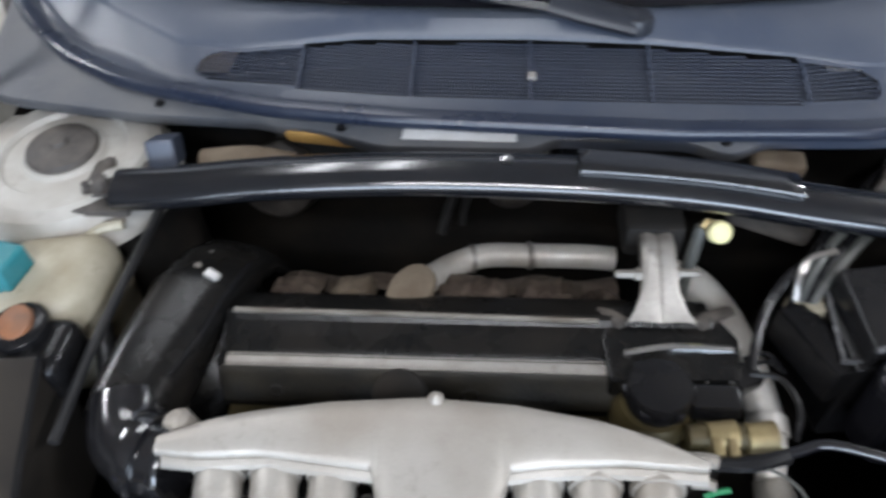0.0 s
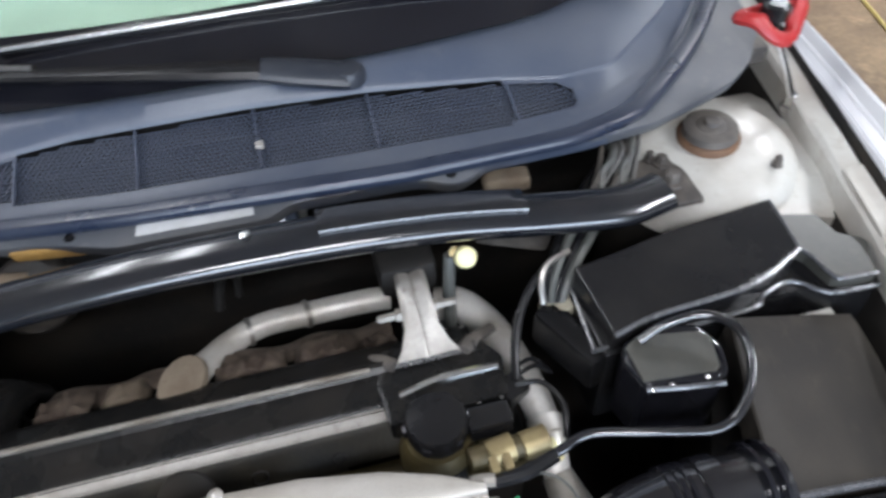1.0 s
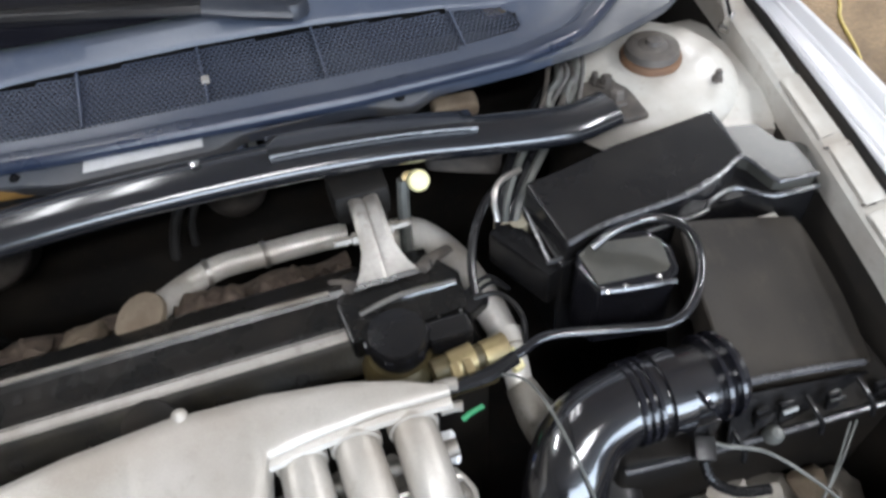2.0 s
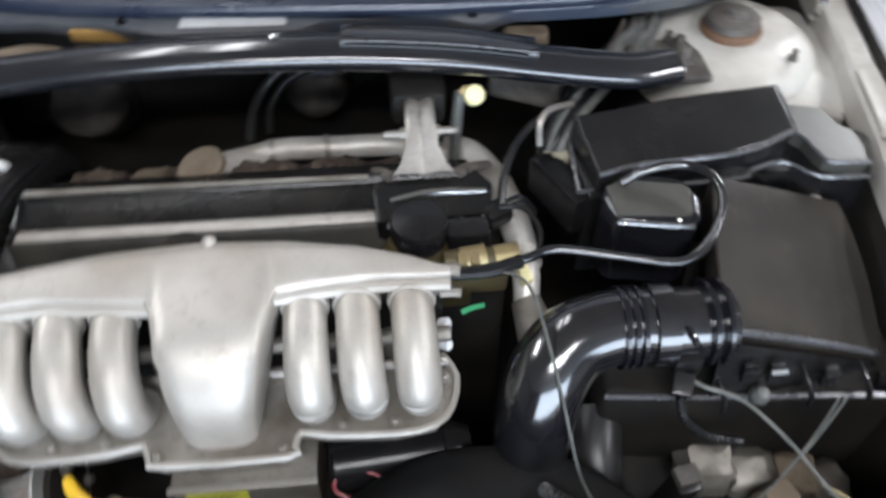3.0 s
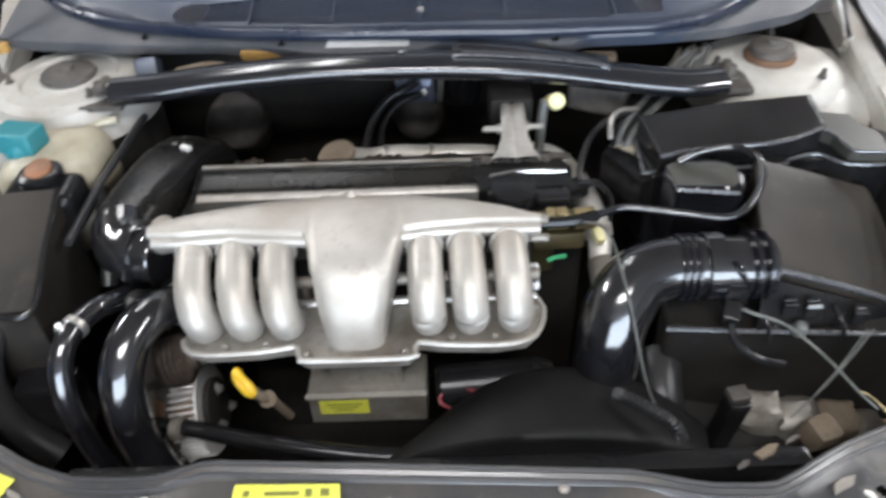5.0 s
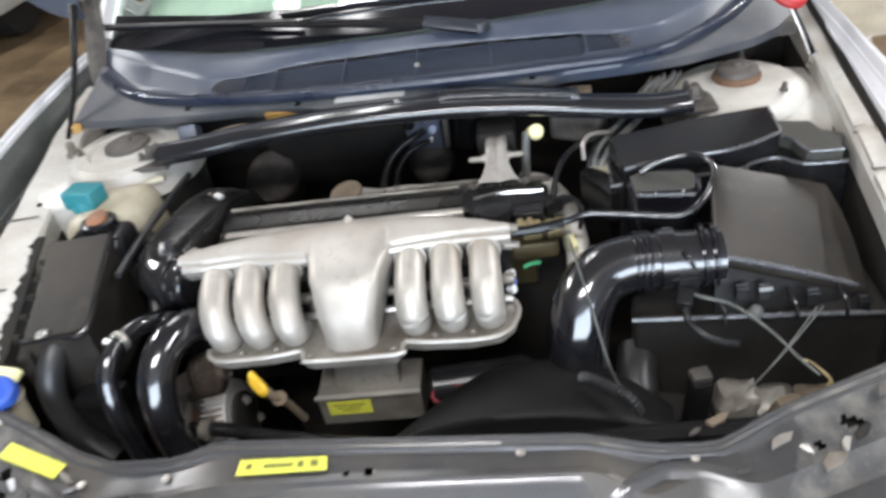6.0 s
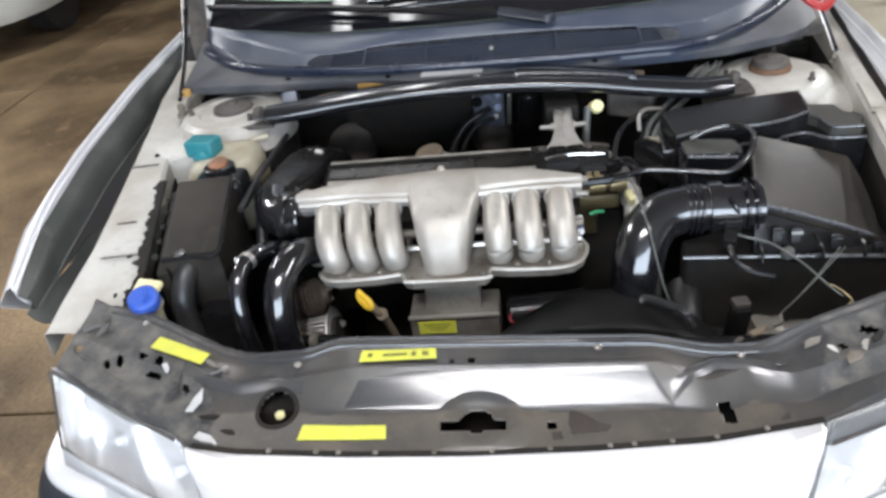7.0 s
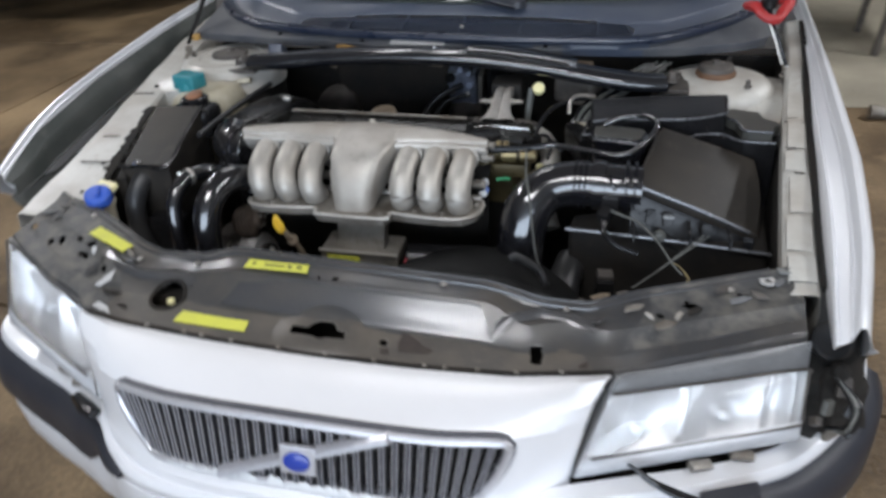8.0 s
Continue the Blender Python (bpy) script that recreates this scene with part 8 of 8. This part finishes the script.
def bay_bits():
    bm = N()
    tube(bm, [(-0.36, 0.19, 0.655), (-0.30, 0.172, 0.668), (-0.218, 0.150, 0.670), (-0.10, 0.130, 0.665), (0.02, 0.125, 0.65)], 0.0115, 10, 6)
    t = tagged(part("ground_cable", bm, BLACK), "thick black cable running past the alternator", "cable")
    bm = N()
    lathe(bm, [(0.006, -0.008), (0.0165, -0.006), (0.0165, 0.006), (0.006, 0.008)], (-0.322, 0.176, 0.666), 14, axis((1, -0.25, 0.1)))
    part("cable_clamp", bm, ALU_DIRTY, t, "dull metal clamp")
    for k, (x, y, z, r) in enumerate(((0.406, 0.074, 0.727, 0.022), (0.374, 0.058, 0.726, 0.013), (0.44, 0.088, 0.727, 0.013))):
        rng = random.Random(40 + k)
        bm = N()
        prism(bm, [(x + r * rng.uniform(0.5, 1) * math.cos(a), y + 0.4 * r * rng.uniform(0.5, 1) * math.sin(a) + 0.4 * r * math.cos(a)) for a in np.arange(5) * math.tau / 5], z - 0.004, lambda p, q, z=z: z + 0.1 * (q - 0.07), 0.0008, 1)
        tagged(part("paint_chip", bm, (TAN, GUNK, GUNK)[k]), "broken grey-brown plastic chip lying behind the panel", "chip", "chips behind the front panel")
    bm = N()
    box(bm, (0.53, 0.165, 0.625), (0.045, 0.04, 0.04), 0.012, pose(0, 0, 0, 12, 8, 25), 2)
    tagged(part("plug_block", bm, TAN), "dirty tan plug block low beside the filter box", "plug")


bay_bits()


def gearbox():
    g = thing("gearbox", (0.45, 0.2, 0.4), "grimy pale gearbox casting low in the engine bay", "gearbox")
    bm = N()
    box(bm, (0.46, 0.22, 0.50), (0.26, 0.24, 0.16), 0.03, pose(0, 0, 0, 0, 8, 12), 3)
    part("casting", bm, BAY, g)
    for k, (x, y, z, sx, mat) in enumerate(((0.475, 0.225, 0.585, 0.065, ALU_DIRTY), (0.53, 0.215, 0.58, 0.06, ALU_DIRTY), (0.58, 0.205, 0.585, 0.05, TAN), (0.615, 0.195, 0.575, 0.05, ALU_DIRTY), (0.36, 0.17, 0.56, 0.06, BAY), (0.43, 0.125, 0.55, 0.09, GUNK))):
        rng = random.Random(70 + k)
        rows = []
        for v in np.linspace(0.04, 0.96, 8):
            r = []
            for a in np.arange(14) * math.tau / 14:
                n = V(math.sin(math.pi * v) * math.cos(a), math.sin(math.pi * v) * math.sin(a), math.cos(math.pi * v))
                w = [math.copysign(abs(q) ** 0.6, q) for q in n]
                r.append(V(x, y, z) + V(w[0] * sx * 0.55, w[1] * 0.03, w[2] * 0.032) * (1 + 0.3 * noise.noise(n * 2.2 + V(k, 2, 5))))
            rows.append(r)
        bm = N()
        vs = loft(bm, rows, True)
        bm.faces.new(vs[0])
        bm.faces.new(vs[-1])
        part("rib", bm, mat, g, "" if mat in (BAY, GUNK) else "dirty grey cast rib")
    bm = N()
    tube(bm, [(0.34, 0.28, 0.66), (0.33, 0.22, 0.64), (0.34, 0.17, 0.58)], 0.03, 14, 5)
    part("hose", bm, RUBBER, g)


gearbox()


# ---- round about: another car, posts and a cable on the floor ----
def other_car():
    c = thing("parked_car", (-4.6, 6.2, 0), "pale parked car standing in the dark behind", "car")
    rows = []
    for y in np.linspace(4.2, 8.2, 14):
        f = max(0.0, (4.8 - y) / 0.6)
        x0 = -3.56 - 0.35 * f * f
        rows.append([V(x0 - d, y, z) for d, z in ((0.02, 0.28), (0.0, 0.36), (-0.02, 0.52), (0.03, 0.75), (0.10, 0.92), (0.9, 0.98), (1.65, 0.92), (1.72, 0.5), (1.70, 0.28))])
    bm = N()
    loft(bm, rows)
    part("body", bm, CARPAINT, c, "", 40, 0.02)
    bm = N()
    loft(bm, [[V(-3.95 - d, y, z) for d, z in ((0.0, 0.94), (0.18, 1.40), (1.12, 1.40), (1.3, 0.94))] for y in (5.9, 6.5, 7.8)])
    part("cabin", bm, GLOSS, c, "", 40, 0.02)
    bm = N()
    box(bm, (-4.6, 4.22, 0.55), (1.3, 0.14, 0.5), 0.05, None, 3)
    part("bumper", bm, CARPAINT, c)
    for y in (5.35, 7.6):
        for x in (-3.86, -5.35):
            bm = N()
            lathe(bm, [(0.15, -0.09), (0.30, -0.09), (0.31, 0.0), (0.30, 0.09), (0.15, 0.09)], (x, y, 0.30), 28, axis((1, 0, 0)))
            w = part("wheel", bm, RUBBER, c)
            bm = N()
            lathe(bm, [(0.0, 0.02), (0.15, 0.03), (0.19, 0.06), (0.19, -0.06), (0.0, -0.03)], (x, y, 0.30), 20, axis((1, 0, 0)))
            part("rim", bm, ALU, w)


other_car()


def stand(x, y):
    t = thing("trestle", (x, y, 0), "thin dark metal trestle standing on the floor", "trestle", "trestles by the wall")
    for dx, dy in ((-0.25, 0), (0.25, 0), (-0.25, 0.5), (0.25, 0.5)):
        bm = N()
        tube(bm, [(x + dx * 1.15, y + dy, 0.0), (x + dx, y + dy, 0.45), (x + dx * 0.9, y + dy, 0.9)], 0.022, 8, 2)
        part("leg", bm, GUNK, t)
    bm = N()
    box(bm, (x, y + 0.25, 0.91), (0.6, 0.65, 0.03), 0.006)
    part("top", bm, BOARD, t)
    bm = N()
    box(bm, (x, y, 0.30), (0.52, 0.02, 0.03), 0.004)
    part("rail", bm, GUNK, t)


stand(1.98, 3.8)
bm = N()
tube(bm, [(2.2, 2.3, 0.006), (2.12, 1.88, 0.006), (2.03, 1.73, 0.006), (1.96, 1.55, 0.006), (1.87, 1.35, 0.006), (1.95, 1.1, 0.006), (2.2, 0.9, 0.006)], 0.006, 6, 6)
tagged(part("floor_cable", bm, material("ochre_cable", (0.5, 0.4, 0.12), 0.5)), "ochre cable lying on the concrete floor", "cable")
bm = N()
box(bm, (2.35, 2.55, 0.13), (0.5, 0.35, 0.26), 0.03)
tagged(part("red_crate", bm, RED), "red plastic crate standing on the floor", "crate")


bm = N()
tube(bm, [(1.48, 2.80, 0.03), (1.62, 2.81, 0.03), (1.78, 2.82, 0.03)], 0.03, 12, 2)
bar = tagged(part("floor_pipe", bm, ALU_DIRTY), "dull grey metal pipe lying on the concrete floor", "pipe")
bm = N()
lathe(bm, [(0.0, -0.02), (0.034, -0.02), (0.034, 0.02), (0.0, 0.02)], (1.49, 2.80, 0.034), 14, axis((1, 0.05, 0)))
part("end_cap", bm, ALU_DIRTY, bar, "dull pipe end")


# floor slabs with open joints, laid last
def slabs():
    xs = [-6.4, -3.2, 0.0, 3.2, 4.9]
    for i in range(4):
        ys = [-5.9, -2.9, 0.7, 3.75 if i < 2 else 2.95, 6.6, 8.9]
        for j in range(5):
            bm = N()
            x0, x1, y0, y1 = xs[i] + 0.006, xs[i + 1] - 0.006, ys[j] + 0.006, ys[j + 1] - 0.006
            prism(bm, [(x0, y0), (x1, y0), (x1, y1), (x0, y1)], -0.012, 0.0, 0.004, 1)
            part("slab", bm, PALE_FLOOR if i > 1 and j > 2 else CONCRETE, floor_ob)


slabs()
